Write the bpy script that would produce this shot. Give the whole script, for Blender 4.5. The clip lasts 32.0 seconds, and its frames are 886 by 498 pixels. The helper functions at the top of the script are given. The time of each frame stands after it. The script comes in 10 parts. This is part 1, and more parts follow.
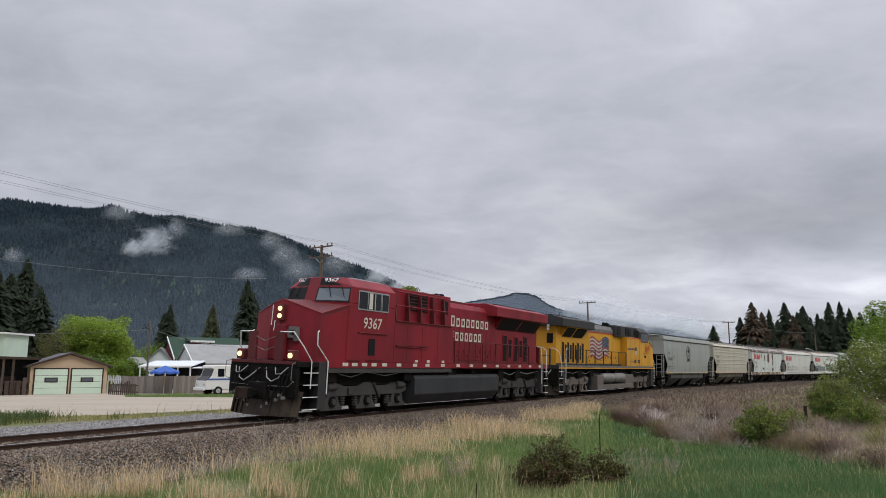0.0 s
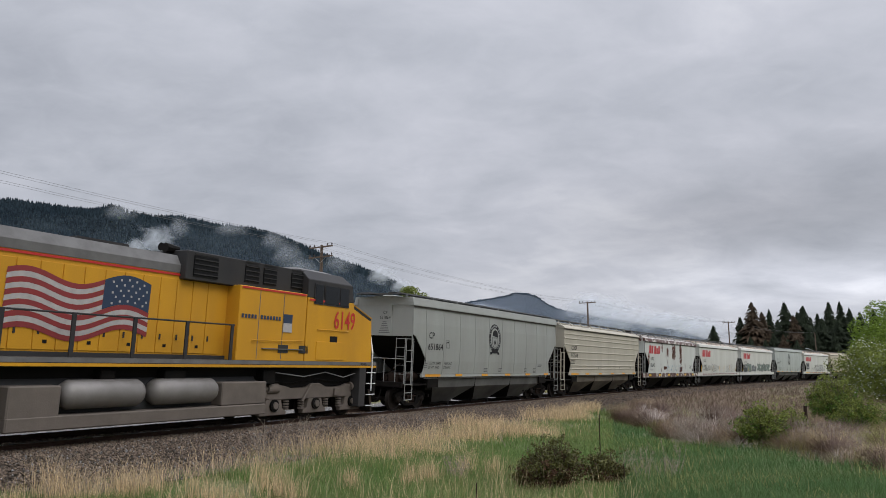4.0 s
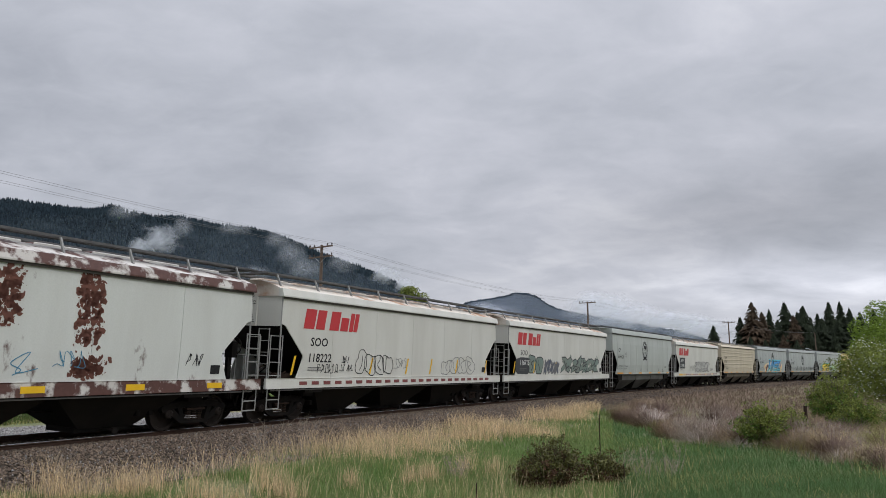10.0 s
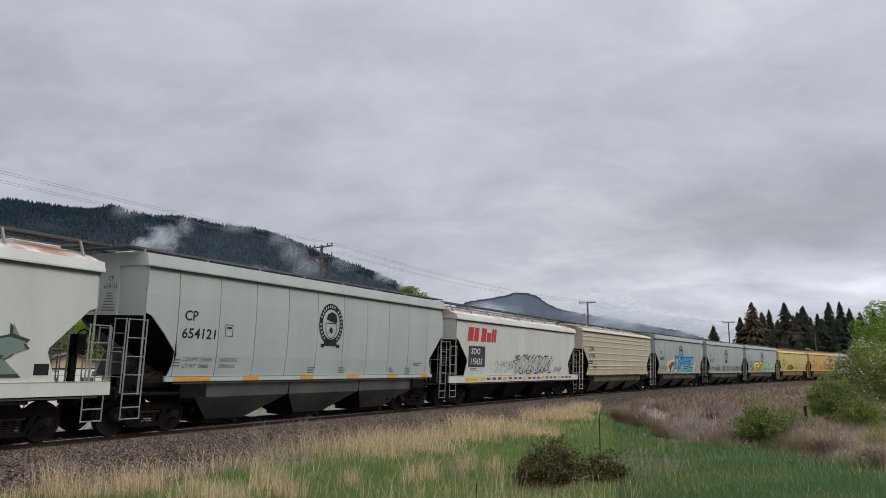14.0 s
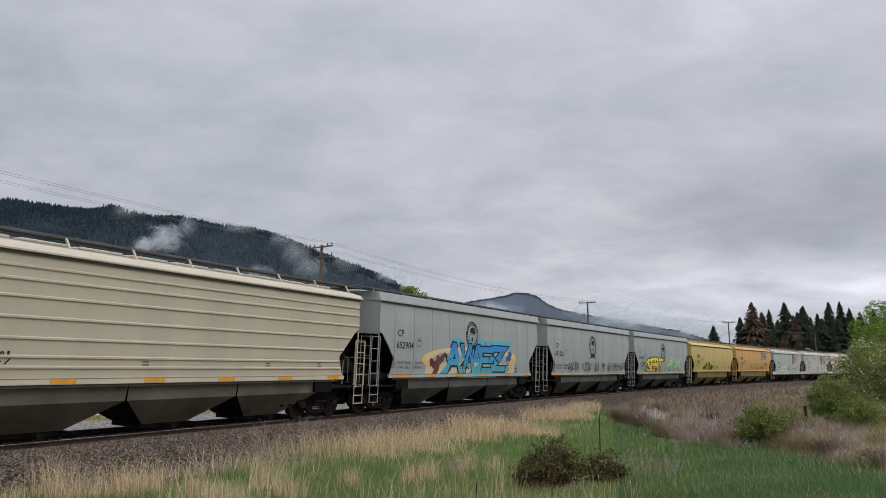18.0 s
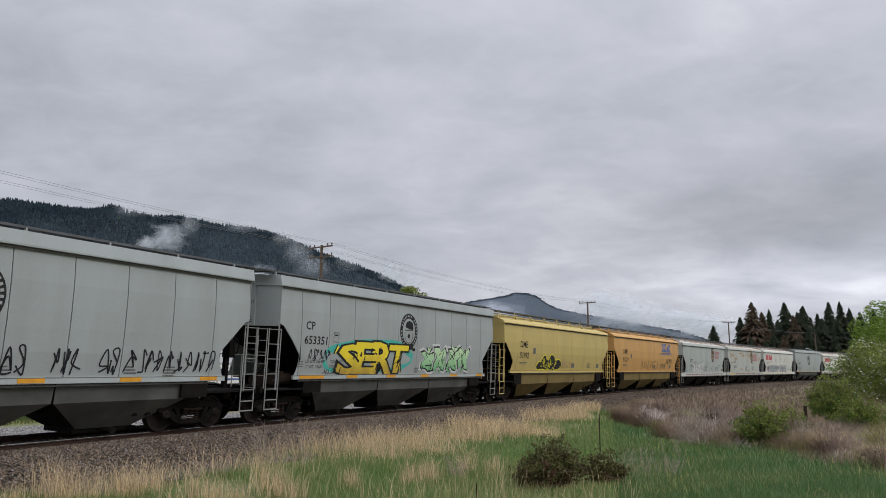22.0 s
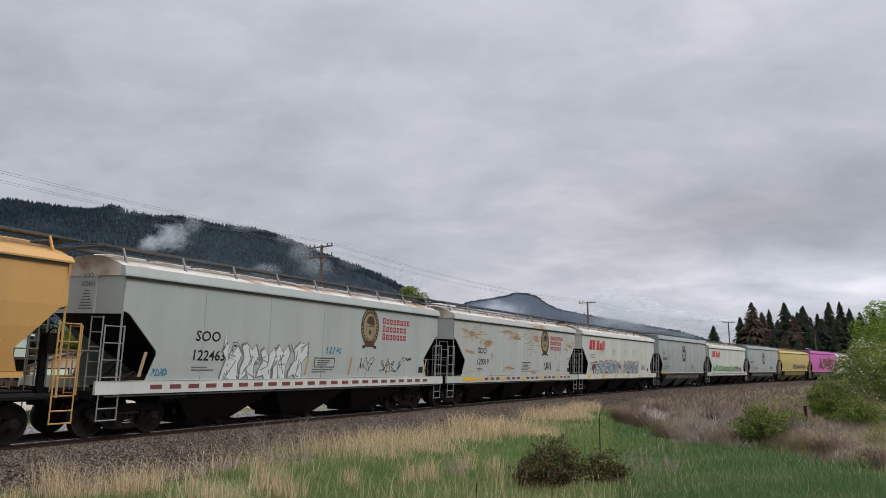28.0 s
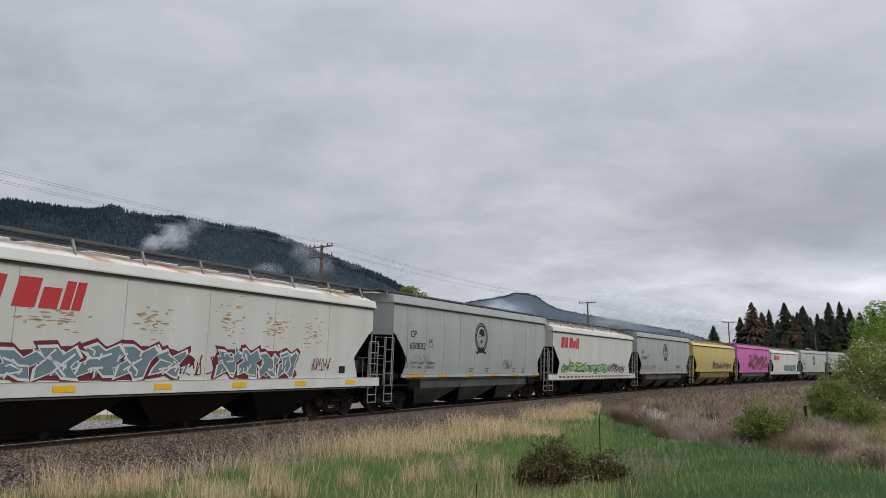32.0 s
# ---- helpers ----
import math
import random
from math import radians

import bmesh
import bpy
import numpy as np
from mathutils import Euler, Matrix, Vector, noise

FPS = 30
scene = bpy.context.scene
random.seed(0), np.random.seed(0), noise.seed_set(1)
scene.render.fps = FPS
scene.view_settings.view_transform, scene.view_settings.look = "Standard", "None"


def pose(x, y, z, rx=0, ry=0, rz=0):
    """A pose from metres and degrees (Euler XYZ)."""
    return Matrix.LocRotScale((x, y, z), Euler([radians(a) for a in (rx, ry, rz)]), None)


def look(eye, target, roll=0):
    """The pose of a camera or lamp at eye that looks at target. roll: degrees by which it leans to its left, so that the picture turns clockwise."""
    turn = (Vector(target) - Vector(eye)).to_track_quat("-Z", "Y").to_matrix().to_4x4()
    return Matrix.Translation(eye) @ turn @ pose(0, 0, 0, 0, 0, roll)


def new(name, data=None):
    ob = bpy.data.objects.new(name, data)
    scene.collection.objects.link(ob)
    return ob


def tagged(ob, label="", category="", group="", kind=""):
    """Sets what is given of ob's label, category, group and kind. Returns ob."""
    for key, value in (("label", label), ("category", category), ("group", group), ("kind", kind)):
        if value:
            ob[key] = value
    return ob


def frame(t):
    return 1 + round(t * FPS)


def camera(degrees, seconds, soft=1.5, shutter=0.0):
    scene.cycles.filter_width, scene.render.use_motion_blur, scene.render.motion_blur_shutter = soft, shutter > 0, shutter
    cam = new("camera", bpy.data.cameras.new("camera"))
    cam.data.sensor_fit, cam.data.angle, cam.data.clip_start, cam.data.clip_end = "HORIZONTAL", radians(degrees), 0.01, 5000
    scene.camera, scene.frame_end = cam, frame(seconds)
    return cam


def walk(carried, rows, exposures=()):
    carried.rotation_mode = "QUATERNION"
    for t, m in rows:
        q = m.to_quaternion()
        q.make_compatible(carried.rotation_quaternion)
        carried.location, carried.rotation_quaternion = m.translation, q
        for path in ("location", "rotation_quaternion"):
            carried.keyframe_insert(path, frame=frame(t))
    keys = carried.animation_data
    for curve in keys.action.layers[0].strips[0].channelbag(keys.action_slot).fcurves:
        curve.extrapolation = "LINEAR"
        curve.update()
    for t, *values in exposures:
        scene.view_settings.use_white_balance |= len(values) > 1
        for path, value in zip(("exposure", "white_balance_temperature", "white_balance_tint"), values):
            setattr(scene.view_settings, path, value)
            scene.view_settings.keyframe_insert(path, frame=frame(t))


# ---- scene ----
# camera: one fixed lens, standing still
cam = camera(63.44, 32.0, soft=0.75)
CAM_POSE = pose(0, 0, 1.6315, 90 + 9.577, 0, 0)
walk(cam, [(0, CAM_POSE), (32, CAM_POSE)], exposures=[(0, 0.0), (32, 0.0)])


# ---- daylight: an overcast sky with one wide, weak sun behind it ----
def make_world():
    world = bpy.data.worlds.new("overcast_sky")
    scene.world = world
    world.use_nodes = True
    nt = world.node_tree
    nt.nodes.clear()
    N, Lk = nt.nodes.new, nt.links.new

    def math_node(op, a, b):
        m = N("ShaderNodeMath")
        m.operation = op
        for i, v in enumerate((a, b)):
            if isinstance(v, (int, float)):
                m.inputs[i].default_value = v
            else:
                Lk(v, m.inputs[i])
        return m.outputs[0]

    def cloud_noise(vec, scale, detail, rough, dist, w):
        n = N("ShaderNodeTexNoise")
        n.noise_dimensions = "4D"
        for key, val in (("Scale", scale), ("Detail", detail), ("Roughness", rough), ("Distortion", dist), ("W", w)):
            n.inputs[key].default_value = val
        Lk(vec, n.inputs["Vector"])
        return n.outputs["Fac"]

    tc = N("ShaderNodeTexCoord")
    sep = N("ShaderNodeSeparateXYZ")
    Lk(tc.outputs["Generated"], sep.inputs[0])
    up = math_node("ADD", math_node("MAXIMUM", sep.outputs["Z"], 0.0), 0.26)
    comb = N("ShaderNodeCombineXYZ")
    Lk(math_node("DIVIDE", sep.outputs["X"], up), comb.inputs[0])
    Lk(math_node("MULTIPLY", math_node("DIVIDE", sep.outputs["Y"], up), 1.3), comb.inputs[1])
    big = cloud_noise(comb.outputs[0], 0.75, 3.0, 0.5, 0.35, 2.3)
    mid = cloud_noise(comb.outputs[0], 3.1, 6.0, 0.52, 0.4, 7.1)
    wisp = cloud_noise(comb.outputs[0], 7.5, 7.0, 0.6, 1.1, 4.6)
    mix = math_node("ADD", math_node("ADD", math_node("MULTIPLY", big, 0.52), math_node("MULTIPLY", mid, 0.36)), math_node("MULTIPLY", wisp, 0.12))
    ramp = N("ShaderNodeValToRGB")
    Lk(mix, ramp.inputs[0])
    e = ramp.color_ramp.elements
    e[0].position, e[0].color = 0.355, (0.385, 0.405, 0.46, 1)
    e[1].position, e[1].color = 0.655, (0.69, 0.70, 0.755, 1)
    for p_, c_ in ((0.455, (0.475, 0.495, 0.555, 1)), (0.545, (0.555, 0.57, 0.635, 1))):
        k = e.new(p_)
        k.color = c_
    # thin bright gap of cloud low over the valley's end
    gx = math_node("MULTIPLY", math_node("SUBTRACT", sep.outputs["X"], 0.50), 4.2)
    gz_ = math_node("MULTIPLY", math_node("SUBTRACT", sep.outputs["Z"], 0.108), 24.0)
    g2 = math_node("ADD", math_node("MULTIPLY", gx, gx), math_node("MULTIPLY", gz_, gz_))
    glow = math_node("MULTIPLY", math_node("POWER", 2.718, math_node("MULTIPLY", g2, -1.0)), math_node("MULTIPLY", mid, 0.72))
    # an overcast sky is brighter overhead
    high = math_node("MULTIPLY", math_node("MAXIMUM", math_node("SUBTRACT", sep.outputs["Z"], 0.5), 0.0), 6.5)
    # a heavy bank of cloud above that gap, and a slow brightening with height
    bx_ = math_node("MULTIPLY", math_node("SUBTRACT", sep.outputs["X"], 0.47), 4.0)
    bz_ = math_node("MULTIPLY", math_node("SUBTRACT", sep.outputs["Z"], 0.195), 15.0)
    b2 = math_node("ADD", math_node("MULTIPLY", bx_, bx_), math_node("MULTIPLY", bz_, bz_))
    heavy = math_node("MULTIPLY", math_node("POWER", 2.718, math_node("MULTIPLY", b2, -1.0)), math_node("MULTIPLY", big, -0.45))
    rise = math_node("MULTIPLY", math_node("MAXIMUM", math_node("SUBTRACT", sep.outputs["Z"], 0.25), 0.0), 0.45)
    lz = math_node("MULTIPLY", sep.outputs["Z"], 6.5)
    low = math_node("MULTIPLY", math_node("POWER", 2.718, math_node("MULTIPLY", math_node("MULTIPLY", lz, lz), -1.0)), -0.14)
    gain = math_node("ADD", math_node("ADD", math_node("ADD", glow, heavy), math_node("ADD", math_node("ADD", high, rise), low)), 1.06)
    sky = N("ShaderNodeTexSky")
    sky.sky_type = "NISHITA"
    sky.sun_disc = False
    sky.sun_elevation, sky.sun_rotation = radians(46), radians(131)
    vs = N("ShaderNodeVectorMath")
    vs.operation = "SCALE"
    Lk(ramp.outputs[0], vs.inputs[0])
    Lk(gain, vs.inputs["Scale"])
    blue = N("ShaderNodeVectorMath")
    blue.operation = "SCALE"
    blue.inputs["Scale"].default_value = 0.05
    Lk(sky.outputs[0], blue.inputs[0])
    mx = N("ShaderNodeMix")
    mx.data_type = "RGBA"
    mx.inputs["Factor"].default_value = 0.93
    Lk(blue.outputs[0], mx.inputs["A"])
    Lk(vs.outputs[0], mx.inputs["B"])
    bg = N("ShaderNodeBackground")
    bg.inputs["Strength"].default_value = 1.0
    Lk(mx.outputs["Result"], bg.inputs["Color"])
    out = N("ShaderNodeOutputWorld")
    Lk(bg.outputs[0], out.inputs[0])


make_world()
sun_data = bpy.data.lights.new("sun", "SUN")
sun_data.energy, sun_data.angle, sun_data.color = 0.98, radians(30), (1.0, 0.97, 0.93)
sun = new("sun", sun_data)
sun.matrix_world = look((55, -38, 70), (0, 10, 0))


# ---- materials ----
def mat_new(name):
    m = bpy.data.materials.new(name)
    m.use_nodes = True
    return m, m.node_tree, m.node_tree.nodes["Principled BSDF"]


def surface(name, base, second=None, scale=4.0, stretch=(1, 1, 1), rough=0.7, metal=0.0, amount=0.6, fine=60.0, bump=0.0, rust=0.0, rust_scale=1.2,
            rust_stretch=(1, 1, 1), spec=0.4, rnd=0.0, rust_cols=((0.10, 0.035, 0.018), (0.30, 0.12, 0.045)), island=False, detail=5.0, translucent=0.0, rust_soft=0.0):
    """A weathered surface: base colour drifting to a second one at a large and a small scale, with optional rust patches."""
    m, nt, b = mat_new(name)
    N, Lk = nt.nodes.new, nt.links.new
    if max(base) < 0.08:
        spec = min(spec, 0.10)
    second = second or tuple(c * 0.7 for c in base)
    tc = N("ShaderNodeTexCoord")
    mp = N("ShaderNodeMapping")
    mp.inputs["Scale"].default_value = stretch
    Lk(tc.outputs["Object"], mp.inputs[0])

    def noise_at(vec, sc, det, ro=0.55):
        n = N("ShaderNodeTexNoise")
        n.inputs["Scale"].default_value, n.inputs["Detail"].default_value, n.inputs["Roughness"].default_value = sc, det, ro
        Lk(vec, n.inputs["Vector"])
        return n.outputs["Fac"]

    def ramp(fac, lo, hi, c0=(0, 0, 0, 1), c1=(1, 1, 1, 1)):
        r = N("ShaderNodeValToRGB")
        r.color_ramp.elements[0].position, r.color_ramp.elements[1].position = lo, hi
        r.color_ramp.elements[0].color, r.color_ramp.elements[1].color = c0, c1
        Lk(fac, r.inputs[0])
        return r.outputs[0]

    def mixc(fac, a, c):
        x = N("ShaderNodeMix")
        x.data_type = "RGBA"
        for key, v in (("Factor", fac), ("A", a), ("B", c)):
            if isinstance(v, (int, float)):
                x.inputs[key].default_value = v
            elif isinstance(v, tuple):
                x.inputs[key].default_value = (*v[:3], 1)
            else:
                Lk(v, x.inputs[key])
        return x.outputs["Result"]

    large = noise_at(mp.outputs[0], scale, detail)
    small = noise_at(tc.outputs["Object"], fine, 3.0)
    f1 = ramp(large, 0.35, 0.68)
    f2 = ramp(small, 0.3, 0.75)
    mm = N("ShaderNodeMath")
    mm.operation = "MULTIPLY"
    Lk(f1, mm.inputs[0])
    mm.inputs[1].default_value = amount
    col = mixc(mm.outputs[0], base, second)
    m2 = N("ShaderNodeMath")
    m2.operation = "MULTIPLY"
    Lk(f2, m2.inputs[0])
    m2.inputs[1].default_value = 0.22
    col = mixc(m2.outputs[0], col, tuple(c * 0.6 for c in base))
    rsock = None
    if rust > 0:
        mr = N("ShaderNodeMapping")
        mr.inputs["Scale"].default_value = rust_stretch
        Lk(tc.outputs["Object"], mr.inputs[0])
        rn = noise_at(mr.outputs[0], rust_scale, 9.0, 0.62)
        rsock = ramp(rn, 0.70 - rust * 0.35, 0.75 - rust * 0.33 + rust_soft)
        rc = mixc(noise_at(tc.outputs["Object"], 9.0, 4.0), rust_cols[0], rust_cols[1])
        col = mixc(rsock, col, rc)
    if rnd > 0 or island:
        hs = N("ShaderNodeHueSaturation")
        if island:
            rv = N("ShaderNodeNewGeometry").outputs["Random Per Island"]
        else:
            rv = N("ShaderNodeObjectInfo").outputs["Random"]
        mrg = N("ShaderNodeMapRange")
        mrg.inputs["To Min"].default_value, mrg.inputs["To Max"].default_value = 1 - (rnd or 0.3), 1 + (rnd or 0.3)
        Lk(rv, mrg.inputs["Value"])
        Lk(mrg.outputs[0], hs.inputs["Value"])
        Lk(col, hs.inputs["Color"])
        col = hs.outputs[0]
    Lk(col, b.inputs["Base Color"])
    b.inputs["Metallic"].default_value = metal
    b.inputs["Specular IOR Level"].default_value = spec
    rr = N("ShaderNodeMapRange")
    rr.inputs["To Min"].default_value, rr.inputs["To Max"].default_value = max(rough - 0.12, 0.05), min(rough + 0.12, 1)
    Lk(large, rr.inputs["Value"])
    Lk(rr.outputs[0], b.inputs["Roughness"])
    if bump > 0:
        bp = N("ShaderNodeBump")
        bp.inputs["Strength"].default_value, bp.inputs["Distance"].default_value = bump, 0.02
        Lk(small, bp.inputs["Height"])
        Lk(bp.outputs[0], b.inputs["Normal"])
    if translucent > 0:
        b.inputs["Transmission Weight"].default_value = 0.0
        b.inputs["Subsurface Weight"].default_value = 0.0
        tr = N("ShaderNodeBsdfTranslucent")
        Lk(col, tr.inputs["Color"])
        ms = N("ShaderNodeMixShader")
        ms.inputs[0].default_value = translucent
        Lk(b.outputs[0], ms.inputs[1])
        Lk(tr.outputs[0], ms.inputs[2])
        Lk(ms.outputs[0], nt.nodes["Material Output"].inputs[0])
    return m


def glowing(name, col, power):
    m, nt, b = mat_new(name)
    b.inputs["Base Color"].default_value = (*col, 1)
    b.inputs["Emission Color"].default_value = (*col, 1)
    b.inputs["Emission Strength"].default_value = power
    return m


def glass(name, col, rough=0.05, spec=0.8):
    m, nt, b = mat_new(name)
    b.inputs["Base Color"].default_value = (*col, 1)
    b.inputs["Roughness"].default_value = rough
    b.inputs["Specular IOR Level"].default_value = spec
    return m


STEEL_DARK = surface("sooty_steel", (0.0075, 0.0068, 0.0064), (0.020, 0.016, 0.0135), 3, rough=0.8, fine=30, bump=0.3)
STEEL_RUST = surface("brown_rusted_steel", (0.028, 0.020, 0.016), (0.055, 0.035, 0.025), 3, rough=0.8, fine=40, bump=0.3)
STEEL_GREY = surface("dusty_grey_steel", (0.16, 0.155, 0.15), (0.075, 0.07, 0.066), 2, rough=0.65, fine=30)
GALV = surface("galvanised_steel", (0.42, 0.43, 0.44), (0.28, 0.28, 0.28), 3, rough=0.5, metal=0.4)
RAIL_TOP = surface("polished_rail_head", (0.45, 0.45, 0.46), (0.3, 0.3, 0.3), 2, rough=0.25, metal=0.9)
WHEEL_TREAD = surface("worn_wheel_steel", (0.022, 0.018, 0.016), (0.042, 0.034, 0.030), 4, rough=0.6, metal=0.2)
BLACK = surface("black_paint", (0.012, 0.012, 0.013), (0.03, 0.03, 0.03), 5, rough=0.6)
WHITE_PAINT = surface("white_paint", (0.74, 0.74, 0.72), (0.6, 0.6, 0.57), 4, rough=0.5)
ORANGE_TAPE = surface("orange_reflective_tape", (0.78, 0.36, 0.03), (0.6, 0.25, 0.02), 5, rough=0.4)
YELLOW_TAPE = surface("yellow_reflective_tape", (0.82, 0.50, 0.02), (0.7, 0.4, 0.02), 5, rough=0.4)
RED_TAPE = surface("faded_red_tape", (0.20, 0.045, 0.045), (0.17, 0.08, 0.075), 5, rough=0.5)
WORDMARK_RED = surface("faded_red_lettering", (0.50, 0.028, 0.035), (0.42, 0.06, 0.06), 6, rough=0.5)
TIE_WOOD = surface("creosoted_wood", (0.040, 0.031, 0.026), (0.075, 0.06, 0.05), 5, stretch=(1, 8, 8), rough=0.9, fine=50, rnd=0.3)


# ---- mesh helpers ----
def link_mesh(name, bm, mat, smooth=False):
    bmesh.ops.recalc_face_normals(bm, faces=bm.faces)
    me = bpy.data.meshes.new(name)
    bm.to_mesh(me)
    bm.free()
    me.materials.append(mat)
    if smooth:
        me.polygons.foreach_set("use_smooth", [True] * len(me.polygons))
    return me


def raw_mesh(name, verts, faces, mat, smooth=False):
    me = bpy.data.meshes.new(name)
    me.from_pydata([tuple(v) for v in verts], [], [tuple(f) for f in faces])
    me.materials.append(mat)
    if smooth:
        me.polygons.foreach_set("use_smooth", [True] * len(me.polygons))
    return me


def tri_mesh(name, verts, tris, mat):
    """A mesh from numpy arrays of corners and triangles."""
    me = bpy.data.meshes.new(name)
    me.vertices.add(len(verts))
    me.vertices.foreach_set("co", np.asarray(verts, dtype=np.float32).ravel())
    me.loops.add(len(tris) * 3)
    me.polygons.add(len(tris))
    me.polygons.foreach_set("loop_start", np.arange(0, len(tris) * 3, 3, dtype=np.int32))
    me.loops.foreach_set("vertex_index", np.asarray(tris, dtype=np.int32).ravel())
    me.update(calc_edges=True)
    me.materials.append(mat)
    return me


def under(name, me, parent, label="", at=None):
    ob = new(name, me)
    ob.parent = parent
    if at is not None:
        ob.matrix_basis = at
    if label:
        ob["label"] = label
    return ob


def part(name, bm, mat, parent, label="", at=None, smooth=False):
    return under(name, link_mesh(name, bm, mat, smooth), parent, label, at)


def thing(name, label, category, at=None, group="", kind=""):
    ob = new(name)
    ob.empty_display_size = 0.3
    if at is not None:
        ob.matrix_basis = at
    return tagged(ob, label, category, group, kind)


def box(bm, x0, x1, y0, y1, z0, z1):
    v = [bm.verts.new((x, y, z)) for x in (x0, x1) for y in (y0, y1) for z in (z0, z1)]
    for f in ((0, 1, 3, 2), (4, 6, 7, 5), (0, 4, 5, 1), (2, 3, 7, 6), (0, 2, 6, 4), (1, 5, 7, 3)):
        bm.faces.new([v[i] for i in f])
    return bm


def boxes(*rows):
    bm = bmesh.new()
    for r in rows:
        box(bm, *r)
    return bm


def bevelled(bm, w=0.02, seg=1):
    bmesh.ops.bevel(bm, geom=bm.edges[:], offset=w, segments=seg, affect="EDGES", clamp_overlap=True)
    return bm


def prism(bm, pts, a, b, axis="y"):
    """A polygon of (x, z) (axis y), (y, z) (axis x) or (x, y) (axis z) drawn out from a to b."""
    put = {"y": lambda p, c: (p[0], c, p[1]), "x": lambda p, c: (c, p[0], p[1]), "z": lambda p, c: (p[0], p[1], c)}[axis]
    lo, hi = [bm.verts.new(put(p, a)) for p in pts], [bm.verts.new(put(p, b)) for p in pts]
    bm.faces.new(lo)
    bm.faces.new(hi[::-1])
    for i in range(len(pts)):
        j = (i + 1) % len(pts)
        bm.faces.new((lo[i], lo[j], hi[j], hi[i]))
    return bm


def tube(bm, p, q, r, n=6, r2=None):
    p, q = Vector(p), Vector(q)
    d = (q - p).normalized()
    a = d.orthogonal().normalized()
    c = d.cross(a)
    rings = []
    for base, rad in ((p, r), (q, r if r2 is None else r2)):
        rings.append([bm.verts.new(base + (a * math.cos(2 * math.pi * i / n) + c * math.sin(2 * math.pi * i / n)) * rad) for i in range(n)])
    for i in range(n):
        j = (i + 1) % n
        bm.faces.new((rings[0][i], rings[0][j], rings[1][j], rings[1][i]))
    bm.faces.new(rings[0][::-1])
    bm.faces.new(rings[1])
    return bm


def pipe(bm, pts, r, n=6):
    """A bent round bar through the points, one continuous skin."""
    pts = [Vector(p) for p in pts]
    rings, a = [], None
    for i, p in enumerate(pts):
        d = (pts[min(i + 1, len(pts) - 1)] - pts[max(i - 1, 0)]).normalized()
        if d.length < 0.5:
            d = Vector((0, 0, 1))
        a = d.orthogonal().normalized() if a is None else (a - d * a.dot(d)).normalized()
        c = d.cross(a)
        rings.append([bm.verts.new(p + (a * math.cos(2 * math.pi * k / n) + c * math.sin(2 * math.pi * k / n)) * r) for k in range(n)])
    for ra, rb in zip(rings[:-1], rings[1:]):
        for k in range(n):
            j = (k + 1) % n
            bm.faces.new((ra[k], ra[j], rb[j], rb[k]))
    bm.faces.new(rings[0][::-1])
    bm.faces.new(rings[-1])
    return bm


# ---- the line of the track: a right-hand bend that tightens slowly ----
TRACK_AZ, TRACK_OFF, BEND0, BEND1 = 0.4763, 16.8953, 1.479e-3, 3.452e-6
CANT = 2.5
_s = np.arange(-80.0, 560.0, 1.0)
_k = np.where(_s < 0, BEND0, BEND0 + BEND1 * np.clip(_s, 0, 150))
_th = np.concatenate([[0], np.cumsum((_k[1:] + _k[:-1]) / 2)])
_th = TRACK_AZ + _th - _th[80]
_X = np.concatenate([[0], np.cumsum((np.sin(_th[1:]) + np.sin(_th[:-1])) / 2)])
_Y = np.concatenate([[0], np.cumsum((np.cos(_th[1:]) + np.cos(_th[:-1])) / 2)])
_X = _X - _X[80] - TRACK_OFF * math.cos(TRACK_AZ)
_Y = _Y - _Y[80] + TRACK_OFF * math.sin(TRACK_AZ)


def on_track(s, lat=0.0):
    """The point at s metres along the line, lat metres to the side of the field with the camera."""
    a = float(np.interp(s, _s, _th))
    return float(np.interp(s, _s, _X)) + math.cos(a) * lat, float(np.interp(s, _s, _Y)) - math.sin(a) * lat, a


def lat_of(x, y):
    """How far points lie from the track's middle line, positive on the camera's side; and their s."""
    x, y = np.asarray(x, float), np.asarray(y, float)
    out, outs = np.empty(x.shape), np.empty(x.shape)
    for i in range(0, x.size, 2000):
        xs, ys = x.ravel()[i:i + 2000], y.ravel()[i:i + 2000]
        d2 = (xs[:, None] - _X[None, :]) ** 2 + (ys[:, None] - _Y[None, :]) ** 2
        j = d2.argmin(1)
        a = _th[j]
        out.ravel()[i:i + 2000] = (xs - _X[j]) * np.cos(a) - (ys - _Y[j]) * np.sin(a)
        outs.ravel()[i:i + 2000] = _s[j] + (xs - _X[j]) * np.sin(a) + (ys - _Y[j]) * np.cos(a)
    return out, outs


def ground_z(x, y):
    x, y = np.asarray(x, float), np.asarray(y, float)
    u, s = lat_of(x, y)
    near = np.interp(u, [0, 2.6, 4.5, 8, 12, 16, 30, 60], [-0.75, -0.70, -0.72, -0.85, -0.85, -0.5, -0.2, -0.2])
    far = np.interp(-u, [0, 3, 6, 9, 30, 60, 120], [-0.75, -0.62, -0.55, -0.48, -0.42, -0.4, -0.4])
    z = np.where(u > 0, near, far)
    bumpy = 0.06 * np.sin(x * 0.9 + 1.3 * np.sin(y * 0.5)) * np.sin(y * 0.7 + np.sin(x * 0.4)) + 0.03 * np.sin(x * 2.3 + y) * np.sin(y * 1.9)
    r = np.hypot(x, y)
    return z + np.where((u > 2.8) & (r < 300), bumpy, 0.0)


